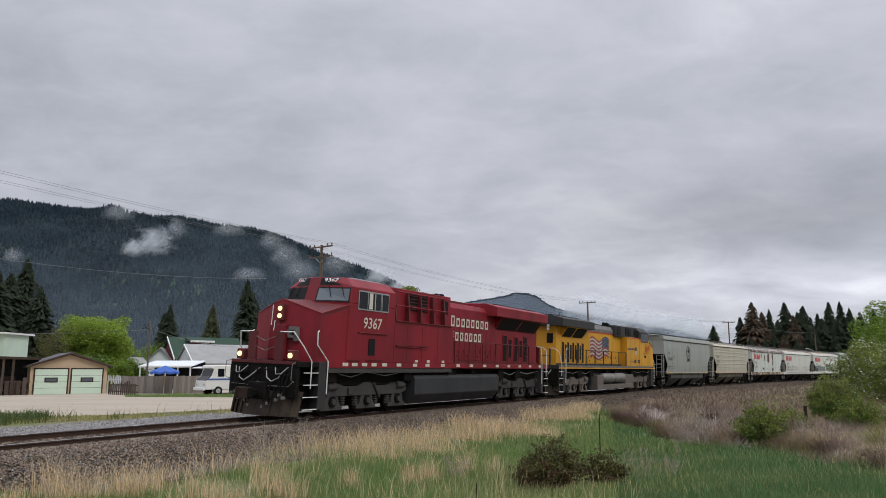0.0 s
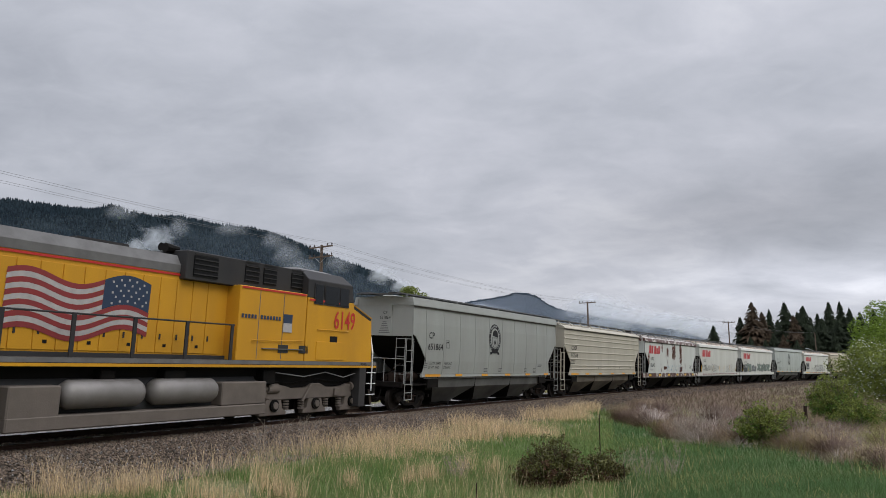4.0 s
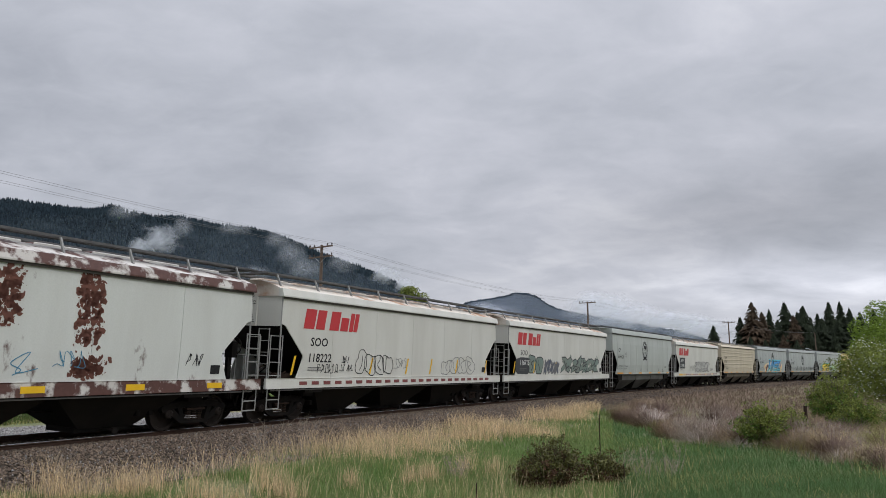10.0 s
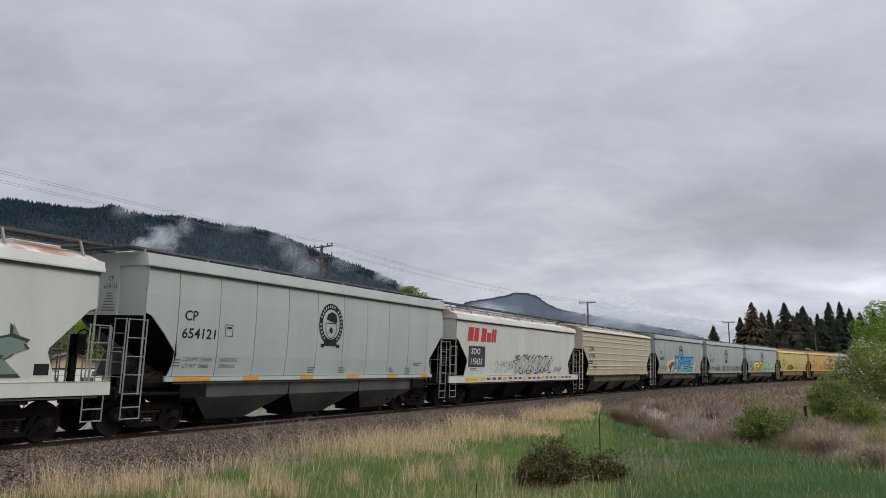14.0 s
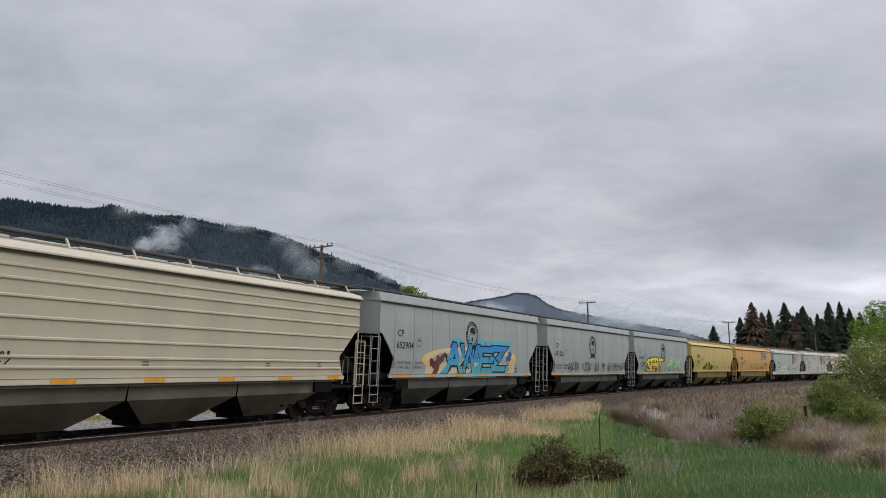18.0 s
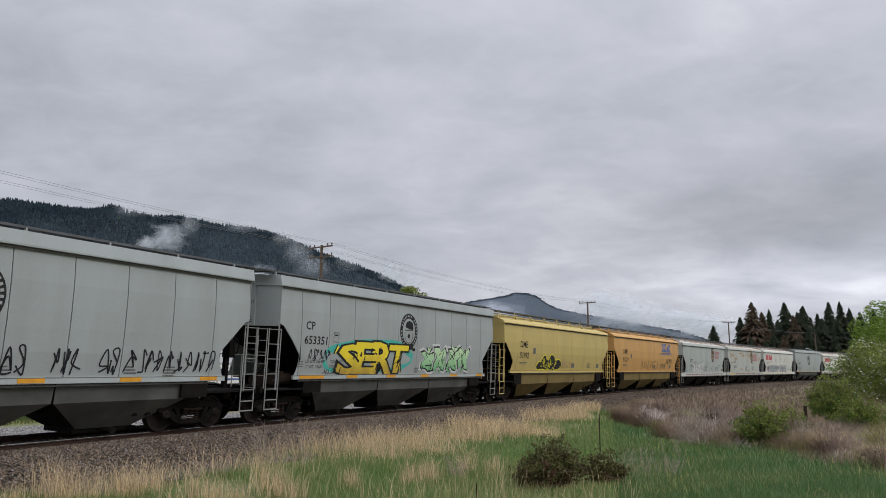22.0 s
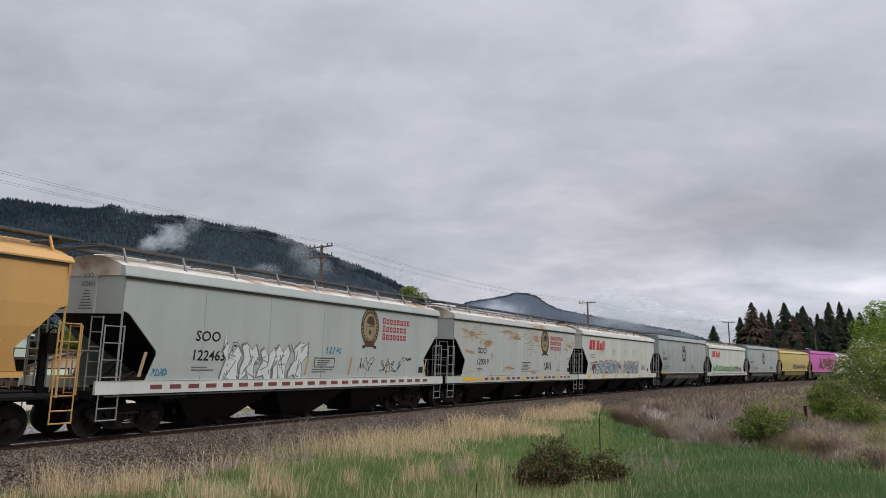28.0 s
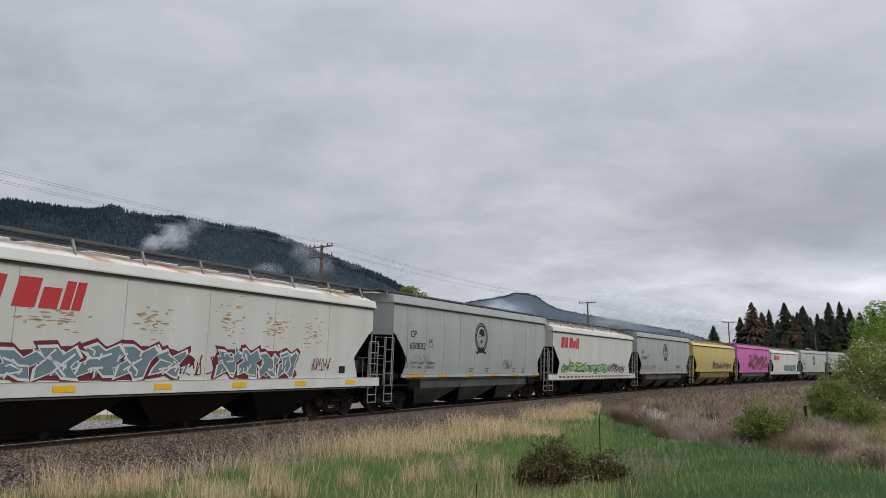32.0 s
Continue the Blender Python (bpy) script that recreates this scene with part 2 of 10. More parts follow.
# ---- ground: one sheet from the camera's feet to the horizon ----
SOIL = surface("meadow_soil", (0.095, 0.125, 0.040), (0.17, 0.14, 0.08), 0.35, rough=0.95, amount=0.8, fine=7.0, bump=0.4)
GRAVEL_LOT = surface("pale_gravel_road", (0.37, 0.315, 0.245), (0.27, 0.23, 0.18), 0.25, stretch=(0.5, 1.6, 1), rough=0.95, fine=6, bump=0.3)
BALLAST_M = surface("ballast_bed", (0.085, 0.066, 0.050), (0.045, 0.035, 0.028), 1.2, rough=0.95, amount=0.8, fine=22, bump=1.0)


def make_ground():
    ang = np.concatenate([np.arange(-180, -44, 4), np.arange(-44, 44, 0.6), np.arange(44, 180, 4)])
    rad = np.concatenate([[0.002, 0.5], np.geomspace(2.0, 4800, 130)])
    A, R = np.meshgrid(np.radians(ang), rad)
    x, y = R * np.sin(A) + 0.13, R * np.cos(A) - 0.31
    z = ground_z(x, y)
    na, nr = len(ang), len(rad)
    verts = np.stack([x.ravel(), y.ravel(), z.ravel()], 1)
    idx = np.arange(nr * na).reshape(nr, na)
    a, b = idx[:-1], idx[1:]
    a2, b2 = np.roll(a, -1, 1), np.roll(b, -1, 1)
    tris = np.concatenate([np.stack([a, b, b2], -1).reshape(-1, 3), np.stack([a, b2, a2], -1).reshape(-1, 3)])
    ob = new("ground", tri_mesh("ground", verts, tris[:, ::-1], SOIL))
    tagged(ob, "rough meadow with spring grass and bare soil", "ground", kind="structure")


make_ground()


def sweep(name, profile, s0, s1, step, mat, base_z=0.0, cant=0.0):
    """A profile of (lat, z) drawn along the track."""
    ss = np.arange(s0, s1 + step * 0.5, step)
    n = len(profile)
    verts, faces = [], []
    for s in ss:
        for lat, z in profile:
            x, y, _ = on_track(s, lat)
            verts.append((x, y, z + base_z - lat * math.tan(radians(cant))))
    for i in range(len(ss) - 1):
        for j in range(n):
            k = (j + 1) % n
            faces.append((i * n + j, i * n + k, (i + 1) * n + k, (i + 1) * n + j))
    return raw_mesh(name, verts, faces, mat)


CANT_LIFT = 0.75 * math.tan(radians(CANT))
ballast = new("ballast", sweep("ballast", [(-3.6, -0.75), (-1.9, -0.16), (-1.35, -0.13), (1.35, -0.17), (1.85, -0.26), (3.2, -0.78), (3.2, -1.2), (-3.6, -1.2)], -80, 300, 1.0, BALLAST_M, CANT_LIFT))
tagged(ballast, "brown-grey crushed stone ballast under the railway track", "ballast", kind="structure")

SHOULDER_M = surface("grey_shoulder_gravel", (0.15, 0.145, 0.135), (0.09, 0.086, 0.08), 1.2, rough=0.95, amount=0.8, fine=22, bump=1.0)
shoulder = new("gravel_shoulder", sweep("gravel_shoulder", [(-9.8, -0.60), (-9.6, -0.455), (-7.4, -0.495), (-6.0, -0.53), (-3.7, -0.585), (-3.3, -0.66)], -80, 300, 1.0, SHOULDER_M))
tagged(shoulder, "grey crushed stone shoulder beyond the track", "gravel", kind="structure")

track = thing("railway_track", "single railway track with rusty rails on wooden ties", "railway track", kind="structure")
RAIL_SIDE = surface("rusty_rail", (0.060, 0.036, 0.026), (0.035, 0.026, 0.022), 3, rough=0.85, fine=30)
for lat in (0.75, -0.75):
    web = [(lat - 0.07, -0.175), (lat + 0.07, -0.175), (lat + 0.07, -0.16), (lat + 0.012, -0.13), (lat + 0.012, -0.05), (lat + 0.036, -0.035), (lat + 0.036, -0.006),
           (lat - 0.036, -0.006), (lat - 0.036, -0.035), (lat - 0.012, -0.05), (lat - 0.012, -0.13), (lat - 0.07, -0.16)]
    rail = under("rail", sweep("rail", web, -80, 300, 1.0, RAIL_SIDE, CANT_LIFT, CANT), track)
    head = [(lat - 0.033, -0.007), (lat + 0.033, -0.007), (lat + 0.030, 0.0), (lat - 0.030, 0.0)]
    under("rail_head", sweep("rail_head", head, -80, 300, 1.0, RAIL_TOP, CANT_LIFT, CANT), rail, "polished running surface of the rail")


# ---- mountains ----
# the blue of distant air is mixed into the forest colour
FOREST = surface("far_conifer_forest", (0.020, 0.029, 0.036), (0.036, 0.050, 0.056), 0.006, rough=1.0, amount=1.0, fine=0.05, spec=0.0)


def ridge_px(profile, dist, px):
    return np.interp(px, [p[0] for p in profile], [(655 - p[1] - 7) * dist / 1268.0 for p in profile])


def make_hill(name, profile, dist, depth, seed, label, x0, x1, mat):
    """A wooded hill whose crest follows (bearing, height) pairs; its face runs down towards the valley."""
    rng = np.random.RandomState(seed)
    px = np.arange(x0, x1 + 1, 8.0)
    crest = ridge_px(profile, dist, px)
    rows = 26
    V = []
    for j in range(rows):
        f = j / (rows - 1)
        d = dist - depth * (1 - f)
        zz = crest * (f ** 0.85)
        wob = np.sin(px * 0.021 + j * 0.7 + seed) * np.sin(px * 0.009 + seed * 2) * 0.05 * crest * math.sin(math.pi * f)
        V.append(np.stack([(px - 784) / 1268.0 * d, np.full(px.shape, d), zz + wob - (2.0 if j == 0 else 0)], 1))
    back = V[-1].copy()
    back[:, 1] += depth
    back[:, 0] *= (dist + depth) / dist
    back[:, 2] = -2
    V.append(back)
    n = len(px)
    verts = np.concatenate(V)
    idx = np.arange(len(V) * n).reshape(len(V), n)
    a, b, c, d = idx[:-1, :-1], idx[:-1, 1:], idx[1:, 1:], idx[1:, :-1]
    tris = np.concatenate([np.stack([a, b, c], -1).reshape(-1, 3), np.stack([a, c, d], -1).reshape(-1, 3)])
    hill = new(name, tri_mesh(name, verts, tris, mat))
    tagged(hill, label, "mountain", kind="structure")
    return V, px


def cone_wood(name, label, centres, heights, widths, mat, sides=5, seed=1):
    """Many small far conifers as one object: stacked ragged cones."""
    rng = np.random.RandomState(seed)
    n = len(centres)
    vs, ts = [], []
    base = 0
    for lo, hi, w in ((0.05, 0.62, 1.0), (0.42, 1.0, 0.62)):
        ph = rng.rand(n, 1) * 6.28
        a = ph + np.arange(sides)[None, :] * 2 * math.pi / sides
        rr = widths[:, None] * w * (0.75 + 0.5 * rng.rand(n, sides))
        ring = np.stack([centres[:, None, 0] + rr * np.cos(a), centres[:, None, 1] + rr * np.sin(a), centres[:, None, 2] + heights[:, None] * (lo + 0.06 * rng.rand(n, sides))], -1)
        tip = np.stack([centres[:, 0], centres[:, 1], centres[:, 2] + heights * hi], -1)[:, None]
        block = np.concatenate([ring, tip], 1)
        k = sides + 1
        i0 = base + np.arange(n)[:, None] * k
        for j in range(sides):
            ts.append(np.stack([i0[:, 0] + j, i0[:, 0] + (j + 1) % sides, i0[:, 0] + sides], 1))
        vs.append(block.reshape(-1, 3))
        base += n * k
    ob = new(name, tri_mesh(name, np.concatenate(vs), np.concatenate(ts), mat))
    return tagged(ob, label, "forest", kind="stuff")


RIDGE_A = [(-500, 345), (-200, 340), (0, 349), (60, 357), (110, 364), (150, 367), (185, 358), (215, 370), (260, 380), (310, 380), (380, 396), (440, 402), (500, 420), (560, 446), (640, 474), (690, 495), (760, 540), (860, 600), (980, 652)]
RIDGE_B = [(740, 560), (800, 540), (830, 528), (870, 522), (895, 518), (912, 512), (930, 513), (950, 518), (968, 532), (990, 542), (1040, 552), (1100, 562), (1160, 574), (1200, 580), (1240, 592), (1270, 606), (1330, 630), (1500, 652)]
# the far hill's haze is put into its forest colour: paler and bluer
FOREST_B = surface("haze_tinted_far_forest", (0.030, 0.042, 0.056), (0.048, 0.062, 0.078), 0.004, rough=1.0, amount=1.0, fine=0.03, spec=0.0)
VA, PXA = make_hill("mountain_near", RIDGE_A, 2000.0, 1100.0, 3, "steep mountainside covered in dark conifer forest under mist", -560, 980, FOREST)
VB, PXB = make_hill("mountain_far", RIDGE_B, 4200.0, 1500.0, 5, "low wooded hill at the valley's end, tinted haze blue", 720, 1480, FOREST_B)


# ---- the train ----
TRAIN = []
WHEELS = {0.457: [], 0.533: []}
LETTERS = {}


def letters(words):
    """The built-in font's outlines of some words as flat meshes: name -> (verts, faces) with a height of one for capitals."""
    made = []
    for key in words:
        txt, off = key
        cu = bpy.data.curves.new("lettering", "FONT")
        cu.body, cu.size, cu.resolution_u, cu.offset = txt, 1.0, 2, off
        cu.align_x = "LEFT"
        made.append((key, new("lettering", cu)))
    dg = bpy.context.evaluated_depsgraph_get()
    dg.update()
    for key, ob in made:
        me = bpy.data.meshes.new_from_object(ob.evaluated_get(dg))
        co = np.array([v.co[:] for v in me.vertices]) if len(me.vertices) else np.zeros((0, 3))
        LETTERS[key] = (co / 0.7, [tuple(p.vertices) for p in me.polygons])
        cu = ob.data
        bpy.data.objects.remove(ob)
        bpy.data.curves.remove(cu)
        bpy.data.meshes.remove(me)


# truck: bolster > side frames, springs, wheelsets
def side_frame_bm(y, axle, scale=1.0):
    bm = bmesh.new()
    y0, y1 = (y - 0.07, y + 0.07)
    k = scale
    # arch: top member, two pedestals, lower tension member with windows between them
    prism(bm, [(-axle - 0.28, 0.62 * k), (-axle - 0.20, 0.70 * k), (-0.55, 0.80 * k), (0.55, 0.80 * k), (axle + 0.20, 0.70 * k), (axle + 0.28, 0.62 * k), (axle + 0.22, 0.50 * k),
               (0.62, 0.62 * k), (-0.62, 0.62 * k), (-axle - 0.22, 0.50 * k)], y0, y1)
    prism(bm, [(-0.62, 0.62 * k), (-0.46, 0.62 * k), (-0.34, 0.26 * k), (-0.42, 0.19 * k)], y0, y1)
    prism(bm, [(0.62, 0.62 * k), (0.46, 0.62 * k), (0.34, 0.26 * k), (0.42, 0.19 * k)], y0, y1)
    prism(bm, [(-0.42, 0.19 * k), (-0.34, 0.28 * k), (0.34, 0.28 * k), (0.42, 0.19 * k)], y0, y1)
    prism(bm, [(-axle - 0.12, 0.55 * k), (-axle + 0.16, 0.58 * k), (-0.40, 0.30 * k), (-0.42, 0.19 * k), (-0.55, 0.24 * k)], y0, y1)
    prism(bm, [(axle + 0.12, 0.55 * k), (axle - 0.16, 0.58 * k), (0.40, 0.30 * k), (0.42, 0.19 * k), (0.55, 0.24 * k)], y0, y1)
    return bm


def lathe(bm, prof, n, axis_y=True):
    """Turns (radius, y) pairs round the y axis."""
    rings = []
    for r, y in prof:
        rings.append([bm.verts.new((r * math.cos(2 * math.pi * i / n), y, r * math.sin(2 * math.pi * i / n))) for i in range(n)])
    for a, b in zip(rings[:-1], rings[1:]):
        for i in range(n):
            j = (i + 1) % n
            bm.faces.new((a[i], a[j], b[j], b[i]))
    bm.faces.new(rings[0][::-1])
    bm.faces.new(rings[-1])
    return bm


def wheelset_bm(r):
    bm = bmesh.new()
    for sgn in (-1, 1):
        prof = [(0.12, sgn * 0.86), (0.12, sgn * 0.84), (r * 0.45, sgn * 0.80), (r * 0.80, sgn * 0.79), (r * 0.84, sgn * 0.83), (r * 0.985, sgn * 0.83), (r, sgn * 0.72), (r * 1.05, sgn * 0.70), (r * 1.04, sgn * 0.68), (r * 0.82, sgn * 0.69),
                (r * 0.45, sgn * 0.72), (0.12, sgn * 0.68)]
        lathe(bm, prof, 28)
    lathe(bm, [(0.085, -0.98), (0.085, 0.98)], 10)
    for sgn in (-1, 1):
        lathe(bm, [(0.125, sgn * 0.88), (0.125, sgn * 1.06), (0.09, sgn * 1.10)], 14)
        for i in range(3):
            a = i * 2.094
            tube(bm, (0.055 * math.cos(a), sgn * 1.09, 0.055 * math.sin(a)), (0.055 * math.cos(a), sgn * 1.13, 0.055 * math.sin(a)), 0.020, 6)
    return bm


TRUCK_MESH = {}


def add_truck(car, x, kind="freight"):
    if kind not in TRUCK_MESH:
        TRUCK_MESH[kind] = {
            "truck": link_mesh("truck", bevelled(boxes((-0.22, 0.22, -1.02, 1.02, 0.42, 0.66), (-0.30, 0.30, -0.35, 0.35, 0.60, 0.78)), 0.03), STEEL_DARK),
            "frames": [link_mesh("side_frame", side_frame_bm(y, 0.89), STEEL_DARK) for y in (-0.99, 0.99)],
            "spring": link_mesh("spring_nest", spring_bm(), STEEL_RUST),
            "wheelset": link_mesh("wheelset", wheelset_bm(0.457), WHEEL_TREAD, False),
            "beam": link_mesh("brake_beam", boxes((-0.04, 0.04, -0.75, 0.75, 0.38, 0.50)), STEEL_RUST)}
    tm = TRUCK_MESH[kind]
    truck = under("truck", tm["truck"], car, at=pose(x, 0, 0))
    for me in tm["frames"]:
        under("side_frame", me, truck)
    for y in (-0.99, 0.99):
        under("spring_nest", tm["spring"], truck, at=pose(0, y, 0))
    for x_ in (-0.58, 0.58):
        under("brake_beam", tm["beam"], truck, at=pose(x_, 0, 0))
    for ax in (-0.89, 0.89):
        w = under("wheelset", tm["wheelset"], truck)
        w.matrix_parent_inverse = Matrix.Translation((ax, 0, 0.457))
        WHEELS[0.457].append(w)
    return truck


def spring_bm():
    bm = bmesh.new()
    for dx in (-0.20, 0.0, 0.20):
        for k in range(5):
            tube(bm, (dx, 0, 0.29 + k * 0.052), (dx, 0, 0.315 + k * 0.052), 0.085, 8)
    box(bm, -0.33, 0.33, -0.12, 0.12, 0.55, 0.60)
    return bm


# ---- covered hopper ----
STYLES = {
    # sill bottom and top, eave, roof ridge, board height, panels, half-widths (z, y), chord band
    "smooth": dict(sill=(1.36, 1.50), eave=4.34, ridge=4.70, board=4.84, panels=11, wid=((1.4, 1.46), (2.0, 1.52), (2.8, 1.54), (3.6, 1.52), (4.3, 1.46)), chord=0.32, bays=3, sill_full=False),
    "lip": dict(sill=(1.08, 1.40), eave=4.00, ridge=4.54, board=4.76, panels=6, wid=((1.3, 1.50), (2.0, 1.52), (2.8, 1.52), (3.6, 1.51), (4.1, 1.49)), chord=0.24, bays=3, sill_full=True),
    "ribbed": dict(sill=(1.34, 1.48), eave=4.24, ridge=4.60, board=4.76, panels=1, wid=((1.4, 1.50), (2.0, 1.52), (2.8, 1.52), (3.6, 1.51), (4.2, 1.48)), chord=0.14, bays=3, sill_full=False),
    "flow": dict(sill=(1.50, 1.64), eave=4.12, ridge=4.56, board=4.76, panels=7, wid=((1.4, 1.40), (1.9, 1.48), (2.6, 1.54), (3.3, 1.54), (4.1, 1.44)), chord=0.14, bays=3, sill_full=False),
}


def half_width(st, z):
    return float(np.interp(z, [w[0] for w in st["wid"]], [w[1] for w in st["wid"]]))


def cut_in(z):
    """How far the side sheet's end is cut back at the height z."""
    return float(np.interp(z, [1.30, 2.05, 2.15, 3.05, 3.12], [0.82, 1.12, 1.10, 0.20, 0.0]))


def side_panel(st, x0, x1, length, sgn, levels):
    bm = bmesh.new()
    rows = []
    for z in levels:
        lo, hi = max(x0, cut_in(z)), min(x1, length - cut_in(z))
        if hi < lo:
            mid = x0 if x0 > length / 2 else x1
            lo = hi = mid
        w = half_width(st, z)
        rows.append([bm.verts.new((lo, sgn * w, z)), bm.verts.new((hi, sgn * w, z)), bm.verts.new((hi, sgn * (w - 0.03), z)), bm.verts.new((lo, sgn * (w - 0.03), z))])
    for a, b in zip(rows[:-1], rows[1:]):
        for i in range(4):
            j = (i + 1) % 4
            bm.faces.new((a[i], a[j], b[j], b[i]))
    bm.faces.new(rows[0])
    bm.faces.new(rows[-1][::-1])
    bmesh.ops.remove_doubles(bm, verts=bm.verts, dist=0.0005)
    bmesh.ops.dissolve_degenerate(bm, edges=bm.edges, dist=0.0005)
    return bm


SHARED = {}


def shared(key, make):
    if key not in SHARED:
        SHARED[key] = make()
    return SHARED[key]


def ladder_bm(x0, x1, y, z0, z1, rungs, r=0.016, stile_top=None):
    bm = bmesh.new()
    tube(bm, (x0, y, z0), (x0, y, stile_top or z1), r * 1.4, 5)
    tube(bm, (x1, y, z0), (x1, y, z1), r * 1.4, 5)
    for i in range(rungs):
        z = z0 + 0.03 + (z1 - z0 - 0.06) * i / (rungs - 1)
        tube(bm, (x0, y, z), (x1, y, z), r, 5)
    return bm


def end_ladder_bm(x, y0, y1, z0, z1, rungs, r=0.016):
    bm = bmesh.new()
    for y in (y0, y1):
        tube(bm, (x, y, z0), (x, y, z1), r * 1.4, 5)
    for i in range(rungs):
        z = z0 + 0.03 + (z1 - z0 - 0.06) * i / (rungs - 1)
        tube(bm, (x, y0, z), (x, y1, z), r, 5)
    return bm


def bay_bm(x0, x1, ztop, flat, zmid, zlow=0.34):
    """One discharge bay: a pyramid trough narrowing to its gate."""
    bm = bmesh.new()
    c = (x0 + x1) / 2
    top = [bm.verts.new(p) for p in ((x0, -1.38, ztop), (x1, -1.38, ztop), (x1, 1.38, ztop), (x0, 1.38, ztop))]
    mid = [bm.verts.new(p) for p in ((x0 + 0.02, -1.32, zmid), (x1 - 0.02, -1.32, zmid), (x1 - 0.02, 1.32, zmid), (x0 + 0.02, 1.32, zmid))]
    low = [bm.verts.new(p) for p in ((c - flat, -0.60, zlow), (c + flat, -0.60, zlow), (c + flat, 0.60, zlow), (c - flat, 0.60, zlow))]
    for a, b in ((top, mid), (mid, low)):
        for i in range(4):
            j = (i + 1) % 4
            bm.faces.new((a[i], a[j], b[j], b[i]))
    bm.faces.new(top)
    bm.faces.new(low[::-1])
    return bm


def soot_shade_slopes(me):
    """Blackens the slopes across the car, soot and shade in one colour; the outer faces keep the bay's material."""
    me.materials.append(SOOT_SHADE)
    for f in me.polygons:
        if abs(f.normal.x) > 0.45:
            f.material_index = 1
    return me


def gate_bm(c, flat, z=0.34):
    bm = boxes((c - flat - 0.05, c + flat + 0.05, -0.55, 0.55, z - 0.10, z + 0.02))
    tube(bm, (c - 0.1, -0.5, z - 0.04), (c - 0.1, -1.05, z - 0.04), 0.04, 8)
    tube(bm, (c - 0.1, -1.0, z - 0.04), (c - 0.1, -1.10, z - 0.04), 0.09, 8)
    tube(bm, (c + flat, -0.5, z - 0.02), (c + flat, -1.08, z - 0.02), 0.035, 6)
    return bm


def surface_copy(st, verts, faces, x, z, w, h, y_lift, shear=0.0, mat=None, name="lettering"):
    """Lays a flat figure (0..1 wide and high units given as metres scale) onto the curved side of a car."""
    out = []
    for vx, vz in verts:
        zz = z + vz * h
        out.append((x + vx * w + shear * vz * h, -(half_width(st, zz) + y_lift), zz))
    return raw_mesh(name, out, faces, mat)


def put_text(car, st, txt, x, z, height, mat, off=0.0, stretch=1.0, shear=0.0, lift=0.005, name="lettering", label=""):
    co, faces = LETTERS.get((txt, 0.016) if off == 0.0 and height > 0.2 else (txt, off), LETTERS[(txt, off)])
    vs = [(c[0] * height * stretch, c[1] * height) for c in co]
    return under(name, surface_copy(st, vs, faces, x, z, 1, 1, lift, shear, mat, name), car, label)


def quads_bars(rows):
    """Flat bars (x0, z0, x1, z1, slant)."""
    vs, fs = [], []
    for x0, z0, x1, z1, sl in rows:
        k = len(vs)
        vs += [(x0, z0), (x1, z0), (x1 + sl, z1), (x0 + sl, z1)]
        fs.append((k, k + 1, k + 2, k + 3))
    return vs, fs


def frame_fig(x0, z0, x1, z1, sl, t):
    """A slanted block with an opening in it, its rim t wide; sl: how far its top leans over."""
    def at(x, z):
        return (x + sl * (z - z0) / (z1 - z0), z)
    if x1 - x0 < 2.5 * t:
        return [at(x0, z0), at(x1, z0), at(x1, z1), at(x0, z1)], [(0, 1, 2, 3)]
    vs = [at(x0, z0), at(x1, z0), at(x1, z1), at(x0, z1), at(x0 + t, z0 + t), at(x1 - t, z0 + t), at(x1 - t, z1 - t), at(x0 + t, z1 - t)]
    return vs, [(0, 1, 5, 4), (1, 2, 6, 5), (2, 3, 7, 6), (3, 0, 4, 7)]


def put_fig(car, st, fig, mat, lift, name, label=""):
    vs, fs = fig
    return under(name, surface_copy(st, vs, fs, 0, 0, 1, 1, lift, 0, mat, name), car, label)


def put_bars(car, st, rows, mat, lift=0.005, name="marking", label=""):
    vs, fs = quads_bars(rows)
    return under(name, surface_copy(st, vs, fs, 0, 0, 1, 1, lift, 0, mat, name), car, label)


def ring_fig(cx, cz, rx, rz, inner, n=28):
    vs, fs = [], []
    for i in range(n):
        a = 2 * math.pi * i / n
        vs += [(cx + rx * math.cos(a), cz + rz * math.sin(a)), (cx + rx * inner * math.cos(a), cz + rz * inner * math.sin(a))]
    for i in range(n):
        j = (i + 1) % n
        fs.append((2 * i, 2 * j, 2 * j + 1, 2 * i + 1))
    return vs, fs


def poly_fig(pts):
    return list(pts), [tuple(range(len(pts)))]


def join_figs(*figs):
    vs, fs = [], []
    for v, f in figs:
        k = len(vs)
        vs += v
        fs += [tuple(i + k for i in q) for q in f]
    return vs, fs


